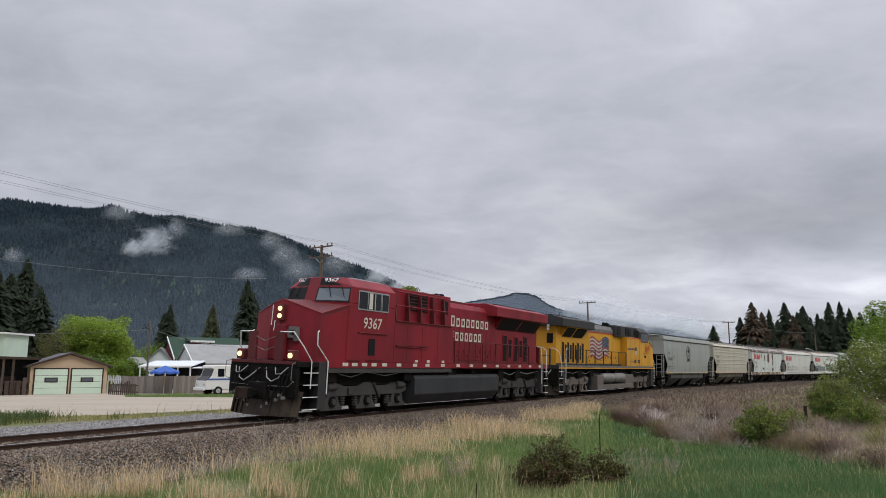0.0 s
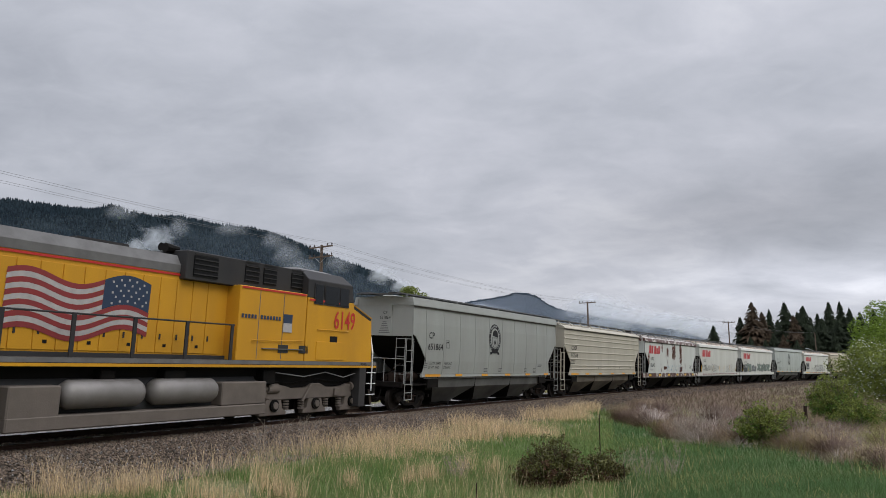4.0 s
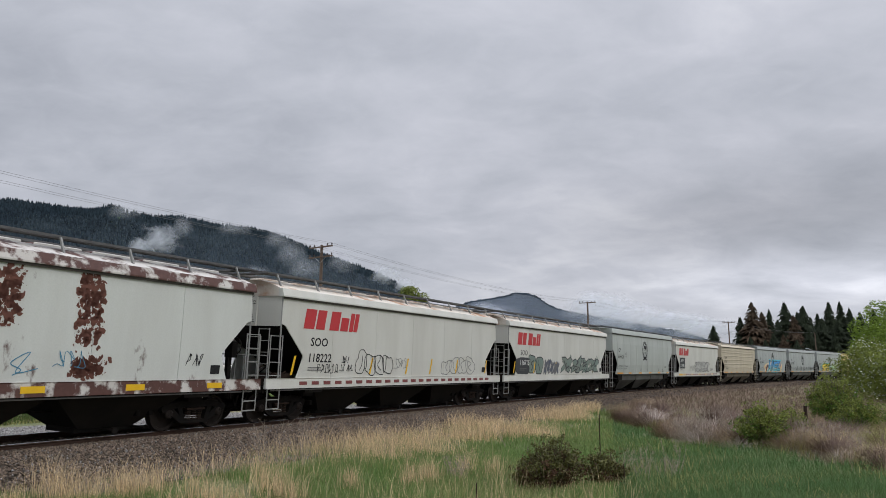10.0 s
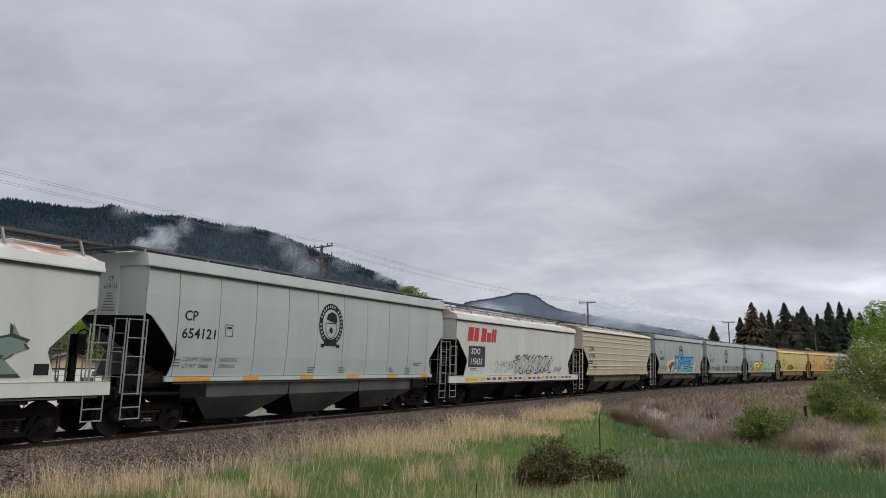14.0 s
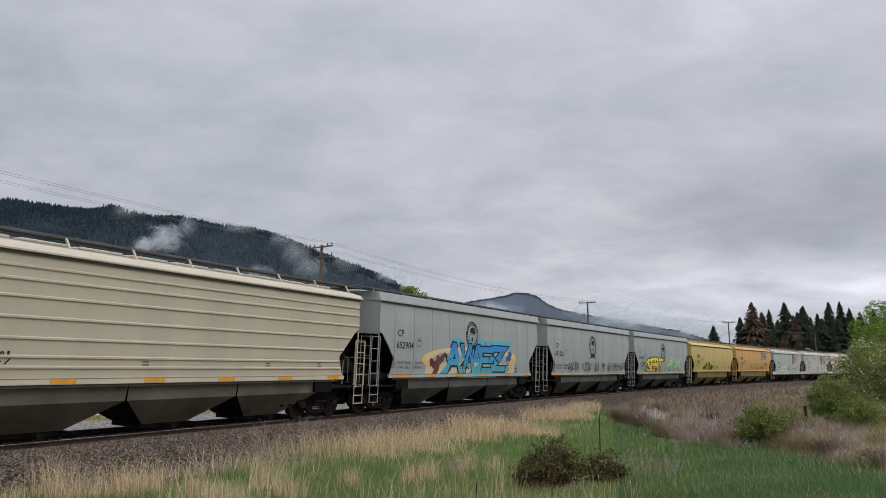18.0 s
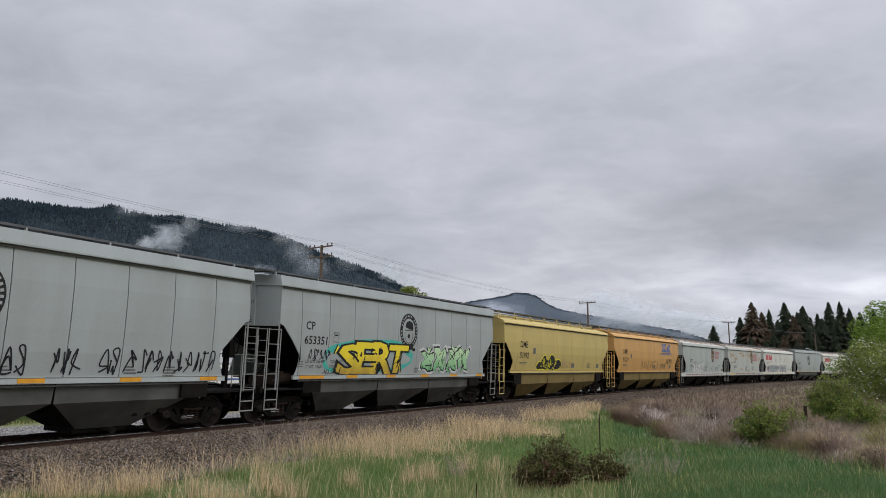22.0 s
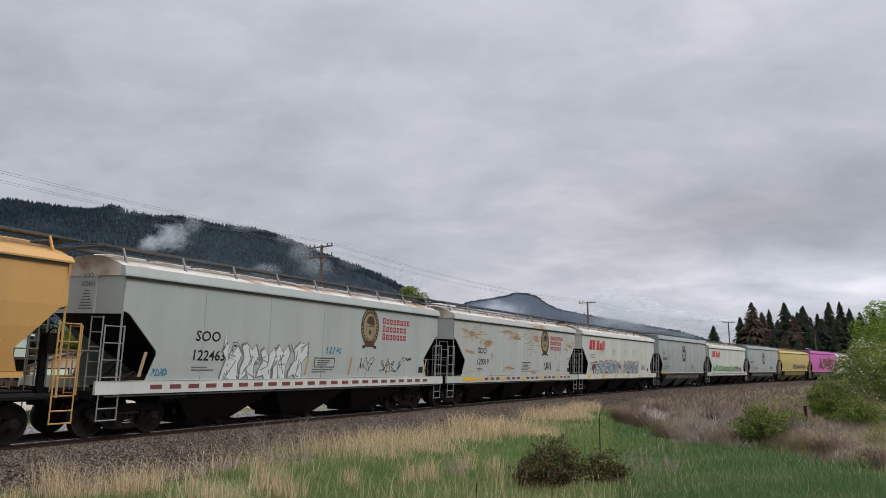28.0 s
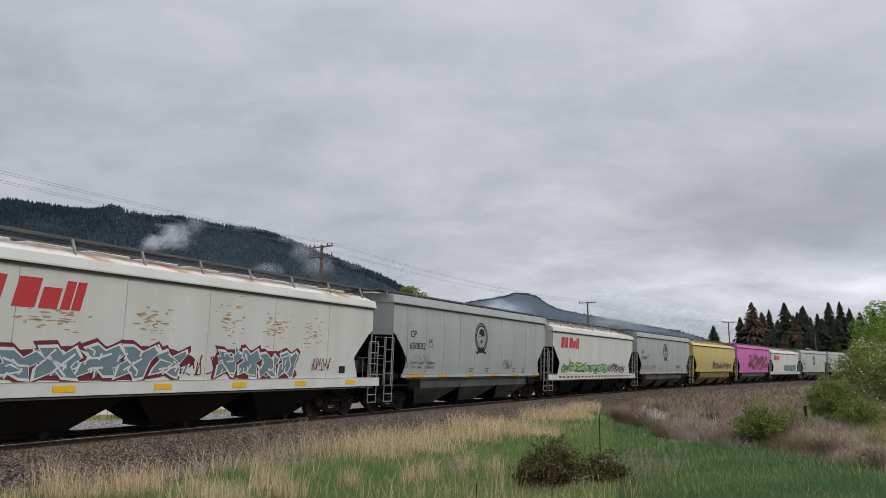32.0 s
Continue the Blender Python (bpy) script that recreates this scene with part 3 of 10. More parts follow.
def hopper(s_lead, length, style, paint, label, roof_paint=None, sill_paint=None, ladder_paint=None, bay_paint=None, chord_paint=None, sill_marks="orange", group="covered hoppers of the grain train"):
    """A covered hopper: x runs from its leading roof end (0) to its trailing one; its near side is at negative y."""
    st = STYLES[style]
    roof_len = length - 1.5
    car = thing("covered_hopper", label, "hopper car", group=group)
    half = roof_len / 2
    roof_paint, sill_paint = roof_paint or paint, sill_paint or paint
    chord_paint = chord_paint or paint
    ladder_paint = ladder_paint or (LADDER_GREY if style in ("smooth", "lip") else paint)
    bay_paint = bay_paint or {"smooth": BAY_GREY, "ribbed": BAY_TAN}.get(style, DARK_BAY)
    key = (style, round(roof_len, 2))
    shift = pose(-half, 0, 0)
    s0, s1 = st["sill"]
    eave, ridge, board = st["eave"], st["ridge"], st["board"]
    W = half_width(st, eave)

    def add(name, make, mat, lab=""):
        me = shared((name, key), make).copy()
        me.materials.clear()
        me.materials.append(mat)
        return under(name, me, car, lab, shift)

    def solid(maker):
        def go():
            return link_mesh("part", maker(), paint)
        return go

    # core with end sheets; slope sheets below them
    def core():
        bm = bmesh.new()
        prism(bm, [(0.03, 3.08), (0.03, eave), (roof_len - 0.03, eave), (roof_len - 0.03, 3.08), (roof_len - 2.9, s1 + 0.02), (2.9, s1 + 0.02)], -1.40, 1.40)
        return bm

    # near-black colour holds both soot and the deep shade under the ends
    add("body", solid(core), STEEL_DARK, "inner body blackened for soot and shade, with sloping end sheets")
    for tag, x0, x1 in (("a", 0.0, 0.028), ("b", roof_len - 0.028, roof_len)):
        def end_sheet():
            bm = boxes((x0, x1, -1.47, 1.47, 3.04, eave + 0.02))
            box(bm, x0 - 0.05 if tag == "a" else x1, x0 if tag == "a" else x1 + 0.05, -0.45, 0.25, 3.04, eave)
            return bm
        under("end_sheet", link_mesh("end_sheet", end_sheet(), paint), car, "", shift)
    # near side in panels, far side in one sheet
    levels = [s1 - 0.03, 1.75, 2.05, 2.15, 2.6, 3.05, 3.12, 3.6, eave]
    n = st["panels"]
    seam = 0.011 if style == "smooth" else 0.0055
    edges = np.linspace(0, roof_len, n + 1) if n != 11 else np.concatenate([[0], np.linspace(1.05, roof_len - 1.4, n - 1), [roof_len]])
    for i in range(n):
        me = shared(("panel", key, i), lambda: link_mesh("panel", side_panel(st, edges[i] + seam, edges[i + 1] - seam, roof_len, -1, levels), paint)).copy()
        me.materials.clear()
        me.materials.append(paint)
        under("panel", me, car, "", shift)
    add("side_sheet", solid(lambda: side_panel(st, 0, roof_len, roof_len, 1, levels)), paint)
    if style == "ribbed":
        for k, z in enumerate((1.72, 1.95, 2.35, 2.80, 3.25, 3.62, 3.90)):
            c = cut_in(z)
            w = half_width(st, z)

            def rib():
                bm = bmesh.new()
                prism(bm, [(-w - 0.035, z - 0.02), (-w - 0.035, z + 0.02), (-w + 0.01, z + 0.05), (-w + 0.01, z - 0.05)], c + 0.03, roof_len - c - 0.03, "x")
                return bm
            under("rib", shared(("rib", key, k, paint.name), lambda: link_mesh("rib", rib(), paint)), car, "", shift)
    # top chord under the eave, both sides
    ch = st["chord"]
    for sgn in (-1, 1):
        def chord():
            bm = bmesh.new()
            w0 = half_width(st, eave)
            prism(bm, [(sgn * (w0 + 0.095), eave - 0.02), (sgn * (w0 + 0.095), eave + 0.02), (sgn * (w0 - 0.02 if ch < 0.2 else w0 + 0.02), eave + ch), (sgn * (w0 - 0.12), eave + ch + 0.02), (sgn * (w0 - 0.12), eave - 0.02)], -0.06, roof_len + 0.06, "x")
            return bm
        under("top_chord", shared(("chord", key, sgn, chord_paint.name), lambda: link_mesh("top_chord", chord(), chord_paint)), car, "", shift)

        # dark strip added to draw the shadow line below the chord's lip
        under("eave_shade_strip", shared(("eave_shade_strip", key, sgn), lambda: link_mesh("eave_shade_strip", boxes((0.02, roof_len - 0.02, *sorted((sgn * (W - 0.02), sgn * (W + 0.05))), eave - 0.085, eave - 0.022)), EAVE_SHADE)), car, "", shift)

    def roof():
        bm = bmesh.new()
        w0 = half_width(st, eave) - 0.06
        prism(bm, [(-w0, eave), (-w0, eave + ch), (-w0 * 0.75, eave + ch + (ridge - eave - ch) * 0.45), (-0.45, ridge), (0.45, ridge), (w0 * 0.75, eave + ch + (ridge - eave - ch) * 0.45), (w0, eave + ch), (w0, eave)], -0.03, roof_len + 0.03, "x")
        return bm
    add("roof", solid(roof), roof_paint)
    # hatch covers along the ridge
    for k in range(10):
        x = 0.9 + (roof_len - 1.8) * k / 9
        under("hatch_cover", shared(("hatch", style, roof_paint.name), lambda: link_mesh("hatch_cover", bevelled(boxes((-0.62, 0.62, -0.30, 0.30, ridge - 0.02, ridge + 0.08)), 0.02), roof_paint)), car, "", pose(-half + x, 0, 0))
    # running boards with their edge angles
    for sgn in (-1, 1):
        y = sgn * 0.72

        def board_bm():
            return prism(bmesh.new(), [(y - 0.23, board - 0.045), (y - 0.21, board - 0.045), (y - 0.21, board - 0.025), (y + 0.21, board - 0.025), (y + 0.21, board - 0.045), (y + 0.23, board - 0.045), (y + 0.23, board + 0.012), (y + 0.21, board + 0.012), (y + 0.21, board), (y - 0.21, board), (y - 0.21, board + 0.012), (y - 0.23, board + 0.012)], -0.45, roof_len + 0.45, "x")
        under("running_board", shared(("board", key, sgn), lambda: link_mesh("running_board", board_bm(), GRATING)), car, "dark steel grating walkway along the roof", shift)
    for x in (-0.45, roof_len + 0.05):
        under("end_board", shared(("end_board", style), lambda: link_mesh("end_board", boxes((0, 0.4, -1.2, 1.2, board - 0.075, board - 0.035)), GRATING)), car, "", pose(-half + x, 0, 0))
    for k in range(9 if style != "smooth" else 8):
        x = 0.25 + (roof_len - 0.5) * k / (8 if style != "smooth" else 7)

        def post():
            bm = bmesh.new()
            prism(bm, [(-1.24 if style != "smooth" else -1.0, eave + ch - 0.02), (-1.16 if style != "smooth" else -0.9, eave + ch - 0.02), (-0.93, board - 0.03), (-0.98, board - 0.03)], -0.022, 0.022, "x")
            return bm
        under("board_bracket", shared(("post", key[0], roof_paint.name), lambda: link_mesh("board_bracket", post(), ladder_paint)), car, "", pose(-half + x, 0, 0))
    # side sills
    sx0, sx1 = (-0.55, roof_len + 0.55) if st["sill_full"] else (0.82, roof_len - 0.82)
    for sgn in (-1, 1):
        def sill():
            bm = bmesh.new()
            w = half_width(st, s1) + 0.02
            prism(bm, [(sgn * (w - 0.06), s0), (sgn * (w + 0.03), s0), (sgn * (w + 0.03), s0 + 0.02), (sgn * (w + 0.015), s1 - 0.02), (sgn * (w + 0.03), s1), (sgn * (w - 0.06), s1)], sx0, sx1, "x")
            return bm
        under("side_sill", shared(("sill", key, sgn, sill_paint.name), lambda: link_mesh("side_sill", sill(), sill_paint)), car, "", shift)
        under("train_pipe", shared(("pipe", key, sgn), lambda: link_mesh("train_pipe", pipe(bmesh.new(), [(sx0 + 0.3, sgn * (half_width(st, s1) - 0.02), s0 - 0.05), (sx1 - 0.3, sgn * (half_width(st, s1) - 0.02), s0 - 0.05)], 0.022, 6), STEEL_GREY)), car, "", shift)
    # reflective marks on the near sill
    wy = half_width(st, s1) + 0.05
    marks = {"orange": [(ORANGE_TAPE, x, 0.62 if k else 1.25) for k, x in enumerate(np.linspace(1.1, roof_len - 1.75, 6))],
             "yellow": [(YELLOW_TAPE, x, 0.55) for x in np.linspace(1.0, roof_len - 1.6, 6)],
             "none": [], "white": [(RED_TAPE, x, 0.36) for x in np.arange(1.0, roof_len - 1.0, 0.62)], "both": []}[sill_marks]
    if sill_marks == "both":
        marks = [(YELLOW_TAPE, 0.9, 1.25)] + [(RED_TAPE if k % 4 else YELLOW_TAPE, x, 0.36) for k, x in enumerate(np.arange(2.5, roof_len - 1.0, 0.62))]
    for mt, x, ln in marks:
        zc = (s0 + s1) / 2
        hgt = 0.05 if s1 - s0 < 0.2 else (0.055 if mt is RED_TAPE else 0.075)
        under("reflector", shared(("reflector", mt.name, ln, hgt), lambda: link_mesh("reflector", boxes((0, ln, -0.004, 0.01, -hgt, hgt)), mt)), car, "", pose(-half + x, -wy - 0.002, zc))
    # bays and gates
    nb = st["bays"]
    bx = np.linspace(2.0, roof_len - 2.0, nb + 1)
    for i in range(nb):
        c, hl = (bx[i] + bx[i + 1]) / 2, (bx[i + 1] - bx[i]) / 2
        bay = under("hopper_bay", shared(("bay", key, i, bay_paint.name), lambda: soot_shade_slopes(link_mesh("hopper_bay", bay_bm(bx[i] + 0.01, bx[i + 1] - 0.01, s0 + 0.10, hl * 0.40, 1.06 if style == "lip" else 0.90, 0.20), bay_paint))), car, "", shift)
        under("discharge_gate", shared(("gate", key, i), lambda: link_mesh("discharge_gate", gate_bm(c, hl * 0.40, 0.20), STEEL_DARK)), bay, "")
    # ends: centre sill, platform, ladders, rails, coupler, brake gear
    add("centre_sill", solid(lambda: boxes((-0.35, roof_len + 0.35, -0.28, 0.28, 0.88, 1.12))), STEEL_DARK)
    for e, sg in ((0.0, 1), (roof_len, -1)):
        def X(d):
            return e + sg * d

        def plat():
            bm = boxes((min(X(-0.55), X(1.9)), max(X(-0.55), X(1.9)), -1.42, 1.42, 1.02, 1.08), (min(X(-0.58), X(-0.50)), max(X(-0.58), X(-0.50)), -1.45, 1.45, 0.96, 1.16))
            box(bm, min(X(1.4), X(2.3)), max(X(1.4), X(2.3)), -1.46, -1.38, 0.92, s0 + 0.05)
            box(bm, min(X(1.4), X(2.3)), max(X(1.4), X(2.3)), 1.38, 1.46, 0.92, s0 + 0.05)
            box(bm, min(X(1.5), X(2.0)), max(X(1.5), X(2.0)), -1.3, 1.3, 0.80, 1.02)
            return bm
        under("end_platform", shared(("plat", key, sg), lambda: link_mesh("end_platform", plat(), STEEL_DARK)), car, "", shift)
        for y, sy in ((-1.50, 1), (1.50, -1)):
            def side_ladder():
                bm = ladder_bm(X(-0.42), X(0.12), y, 1.05, 2.95 if style == "smooth" else 2.75, 5, 0.014)
                tube(bm, (X(0.02), y, 1.05), (X(0.02), y * 0.99, eave), 0.028, 5)
                for a, b in (((X(-0.42), y, 1.08), (X(-0.42), y, 0.45)), ((X(0.12), y, 1.08), (X(0.12), y, 0.45)), ((X(-0.42), y, 0.47), (X(0.12), y, 0.47)), ((X(-0.42), y, 0.75), (X(0.12), y, 0.75))):
                    tube(bm, a, b, 0.018, 5)
                return bm
            under("side_ladder", shared(("sladder", key, sg, sy, ladder_paint.name), lambda: link_mesh("side_ladder", side_ladder(), ladder_paint)), car, "", shift)

            def end_ladder():
                return end_ladder_bm(X(-0.48), y - sy * -0.02, y + sy * 0.46, 1.1, 2.95 if sg * sy > 0 else 2.7, 6 if sg * sy > 0 else 5, 0.013)
            under("end_ladder", shared(("eladder", key, sg, sy, ladder_paint.name), lambda: link_mesh("end_ladder", end_ladder(), ladder_paint)), car, "", shift)

        def rail_bm():
            bm = bmesh.new()
            tube(bm, (X(-0.50), -1.45, 2.1), (X(-0.50), 1.45, 2.1), 0.018, 5)
            for y in (-0.5, 0.5):
                tube(bm, (X(-0.50), y, 1.1), (X(-0.50), y, 2.1), 0.018, 5)
            return bm
        under("end_rail", shared(("erail", key, sg, ladder_paint.name), lambda: link_mesh("end_rail", rail_bm(), ladder_paint)), car, "", shift)

        def coupler():
            bm = boxes((min(X(-0.35), X(-0.86)), max(X(-0.35), X(-0.86)), -0.10, 0.10, 0.78, 0.98))
            box(bm, min(X(-0.70), X(-0.90)), max(X(-0.70), X(-0.90)), -0.19, 0.17, 0.72, 1.02)
            pipe(bm, [(X(-0.55), -0.45, 0.85), (X(-0.7), -0.42, 0.45), (X(-0.9), -0.3, 0.35)], 0.025, 5)
            return bm
        under("coupler", shared(("coupler", key, sg), lambda: link_mesh("coupler", coupler(), STEEL_DARK)), car, "", shift)
    def rigging():
        bm = bmesh.new()
        for y_ in (-0.42, 0.42):
            pipe(bm, [(2.2, y_, 0.62), (roof_len * 0.4, y_, 0.70), (roof_len * 0.6, y_, 0.66), (roof_len - 2.9, y_, 0.60)], 0.030, 5)
        for x_ in (1.95, 2.35, roof_len - 2.9, roof_len - 3.3):
            box(bm, x_ - 0.06, x_ + 0.06, -0.95, 0.95, 0.46, 0.60)
        return bm
    add("brake_rigging", solid(rigging), STEEL_DARK)

    def brake():
        bm = bmesh.new()
        tube(bm, (0.55, -0.8, 1.35), (1.35, -0.8, 1.35), 0.20, 12)
        box(bm, 0.7, 1.1, -0.4, 0.1, 1.1, 1.5)
        tube(bm, (0.9, 0.4, 1.25), (1.5, 0.4, 1.25), 0.14, 10)
        pipe(bm, [(0.3, -1.1, 1.3), (0.9, -1.0, 1.6), (1.6, -0.2, 1.2)], 0.025, 5)
        pipe(bm, [(0.2, -0.5, 1.7), (1.0, -0.3, 1.9), (1.2, 0.8, 1.2)], 0.02, 5)
        return bm
    add("brake_gear", solid(brake), STEEL_RUST)

    def handwheel():
        bm = bmesh.new()
        c = roof_len + 0.52
        for i in range(12):
            a, b = 2 * math.pi * i / 12, 2 * math.pi * (i + 1) / 12
            tube(bm, (c, -0.4 + 0.28 * math.cos(a), 2.35 + 0.28 * math.sin(a)), (c, -0.4 + 0.28 * math.cos(b), 2.35 + 0.28 * math.sin(b)), 0.018, 5)
        for i in range(3):
            a = i * 2.094
            tube(bm, (c, -0.4, 2.35), (c, -0.4 + 0.28 * math.cos(a), 2.35 + 0.28 * math.sin(a)), 0.012, 4)
        box(bm, c - 0.25, c - 0.02, -0.55, -0.25, 2.0, 2.5)
        box(bm, c - 0.3, c - 0.15, -0.46, -0.34, 1.05, 2.0)
        return bm
    add("hand_brake", solid(handwheel), STEEL_DARK)
    a = half - 1.1
    for x in (-half + 0.75, half - 1.5):
        add_truck(car, x)
    TRAIN.append((car, s_lead + half, a))
    return car, st, -half


EAVE_SHADE = surface("painted_eave_shade", (0.075, 0.07, 0.062), (0.12, 0.11, 0.10), 2, rough=0.85)
# bay colours: body paint darkened, so the underbody's shade is in the colour
DARK_BAY = surface("dusty_shaded_underbody", (0.015, 0.0135, 0.012), (0.034, 0.029, 0.025), 1.0, rough=0.8, fine=20)
BAY_GREY = surface("shaded_grey_underbody", (0.125, 0.125, 0.115), (0.055, 0.053, 0.048), 0.8, rough=0.8, amount=0.9, fine=20)
BAY_TAN = surface("shaded_tan_underbody", (0.17, 0.145, 0.11), (0.075, 0.063, 0.048), 0.8, rough=0.8, amount=0.9, fine=20)
# soot on the bay slopes, with their shade painted in as well
SOOT_SHADE = surface("soot_and_shade_slope", (0.009, 0.008, 0.0075), (0.018, 0.016, 0.014), 1.5, rough=0.9)
LADDER_GREY = surface("dulled_grey_ladder_paint", (0.28, 0.285, 0.27), (0.18, 0.175, 0.165), 3, rough=0.6)
GRATING = surface("weathered_grating", (0.10, 0.10, 0.10), (0.05, 0.05, 0.05), 2, rough=0.7)


def paint(name, base, dirt=None, rust=0.0, rust_scale=1.2, rust_stretch=(1, 1, 1), amount=0.5, rust_soft=0.0, rust_cols=((0.10, 0.035, 0.018), (0.30, 0.12, 0.045))):
    return surface(name, base, dirt or tuple(c * 0.72 for c in base), 0.9, stretch=(1.2, 1, 0.22), rough=0.55, amount=amount, fine=25, rust=rust, rust_scale=rust_scale, rust_stretch=rust_stretch, rust_cols=rust_cols, rust_soft=rust_soft)


P_GREY = paint("grey_green_car_paint", (0.44, 0.47, 0.44))
P_GREY2 = paint("worn_grey_car_paint", (0.38, 0.41, 0.40), (0.27, 0.28, 0.27))
P_CREAM = paint("cream_car_paint", (0.49, 0.455, 0.37), (0.37, 0.335, 0.27))
P_GREY_DUSTY = paint("dusty_grey_car_paint", (0.33, 0.342, 0.315), (0.25, 0.25, 0.225))
P_TAN = paint("dusty_tan_car_paint", (0.52, 0.46, 0.35), (0.40, 0.35, 0.27))
P_WHITE = paint("off_white_car_paint", (0.62, 0.62, 0.57), (0.46, 0.45, 0.40))
MAROON_RUST = ((0.060, 0.026, 0.022), (0.125, 0.058, 0.046))
P_WHITE_RUST = paint("off_white_car_paint_with_rust", (0.62, 0.64, 0.60), (0.48, 0.48, 0.44), rust=0.20, rust_scale=1.1, rust_stretch=(1, 1, 0.5), rust_cols=MAROON_RUST)
P_ROOF_RUST = paint("white_roof_paint_rusted", (0.62, 0.60, 0.56), (0.48, 0.44, 0.40), rust=0.60, rust_scale=1.6, rust_soft=0.02, rust_cols=MAROON_RUST)
P_CHORD_RUST = paint("chord_paint_eaten_by_rust", (0.60, 0.58, 0.54), (0.45, 0.41, 0.37), rust=0.83, rust_scale=1.9, rust_soft=0.02, rust_cols=MAROON_RUST)
P_ROOF_STAIN = paint("white_roof_paint_stained", (0.66, 0.62, 0.55), (0.50, 0.42, 0.33), rust=0.50, rust_scale=0.8, rust_stretch=(1, 0.6, 1), rust_soft=0.07, rust_cols=((0.28, 0.12, 0.06), (0.46, 0.27, 0.15)))
P_STAIN = paint("pale_grey_car_paint_rust_stained", (0.47, 0.49, 0.46), (0.40, 0.385, 0.33), rust=0.30, rust_scale=0.9, rust_stretch=(0.6, 1, 2.4), rust_cols=((0.26, 0.13, 0.06), (0.46, 0.30, 0.16)))
P_YELLOW = paint("mustard_yellow_car_paint", (0.55, 0.42, 0.14), (0.43, 0.33, 0.13))
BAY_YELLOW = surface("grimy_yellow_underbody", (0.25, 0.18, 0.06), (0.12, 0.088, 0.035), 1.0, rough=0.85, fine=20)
P_ORANGE = paint("faded_orange_car_paint", (0.60, 0.33, 0.10), (0.44, 0.25, 0.10))
P_PINK = paint("magenta_sprayed_paint", (0.58, 0.13, 0.42), (0.48, 0.12, 0.36))

CARS = [
    # leading roof end at 0 s, coupled length, style, paints and label
    (65.65, 17.40, "smooth", dict(paint=P_GREY_DUSTY, label="light grey covered hopper with a dark oval crest")),
    (83.00, 16.90, "ribbed", dict(paint=P_CREAM, label="cream ribbed covered hopper with black numbers")),
    (100.03, 17.30, "lip", dict(paint=P_WHITE_RUST, roof_paint=P_ROOF_RUST, chord_paint=P_CHORD_RUST, sill_paint=P_CHORD_RUST, sill_marks="yellow", label="white covered hopper with heavy rust and red wordmark")),
    (117.20, 17.30, "lip", dict(paint=P_WHITE, roof_paint=P_ROOF_STAIN, sill_marks="white", label="off-white covered hopper with red wordmark and scrawled tags")),
    (134.60, 17.20, "lip", dict(paint=P_WHITE, roof_paint=P_ROOF_STAIN, sill_marks="none", label="off-white covered hopper with grey and green graffiti")),
    (151.70, 17.10, "smooth", dict(paint=P_GREY, label="clean light grey covered hopper with a dark oval crest")),
    (168.60, 16.80, "lip", dict(paint=P_WHITE, roof_paint=P_ROOF_STAIN, sill_marks="both", label="off-white covered hopper with outlined graffiti")),
    (185.40, 16.84, "ribbed", dict(paint=P_TAN, label="dusty tan ribbed covered hopper with black numbers")),
    (202.08, 17.10, "smooth", dict(paint=P_GREY2, label="grey covered hopper with blue and orange graffiti")),
    (219.17, 17.10, "smooth", dict(paint=P_GREY2, label="grey covered hopper with a row of black tags")),
    (236.15, 17.05, "smooth", dict(paint=P_GREY2, label="grey covered hopper with yellow and green graffiti")),
    (253.10, 18.10, "flow", dict(paint=P_YELLOW, ladder_paint=P_YELLOW, bay_paint=BAY_YELLOW, sill_marks="none", label="mustard yellow covered hopper with black graffiti")),
    (271.15, 18.75, "flow", dict(paint=P_ORANGE, ladder_paint=P_ORANGE, bay_paint=BAY_YELLOW, sill_marks="none", label="faded orange covered hopper with blue slanted wordmark")),
    (289.92, 17.30, "lip", dict(paint=P_GREY, roof_paint=P_ROOF_STAIN, sill_paint=P_WHITE, sill_marks="white", label="pale grey covered hopper with white outlined graffiti")),
    (307.25, 17.10, "lip", dict(paint=P_STAIN, roof_paint=P_ROOF_STAIN, sill_marks="both", label="pale grey covered hopper with orange rust stains")),
    (324.20, 17.80, "lip", dict(paint=P_WHITE, roof_paint=P_ROOF_STAIN, sill_marks="yellow", label="stained white covered hopper with red and blue-grey graffiti")),
    (341.92, 17.30, "smooth", dict(paint=P_GREY2, label="dull grey covered hopper with a dark oval crest")),
    (358.90, 17.20, "lip", dict(paint=P_WHITE, roof_paint=P_ROOF_STAIN, sill_marks="white", label="white covered hopper with green graffiti")),
    (375.75, 17.10, "smooth", dict(paint=P_GREY2, label="dull grey covered hopper with a dark oval crest")),
    (392.85, 18.20, "flow", dict(paint=P_YELLOW, ladder_paint=P_YELLOW, bay_paint=BAY_YELLOW, sill_marks="none", label="mustard yellow covered hopper with dark tags")),
    (410.60, 17.50, "smooth", dict(paint=P_PINK, label="covered hopper sprayed over in magenta")),
    (427.50, 16.90, "lip", dict(paint=P_WHITE, roof_paint=P_ROOF_STAIN, sill_marks="white", label="white covered hopper with blue-grey graffiti")),
    (444.40, 17.20, "smooth", dict(paint=P_GREY, label="light grey covered hopper")),
    (461.60, 17.20, "smooth", dict(paint=P_GREY, label="light grey covered hopper")),
]
BUILT = [hopper(s, ln, style, **kw) for s, ln, style, kw in CARS]


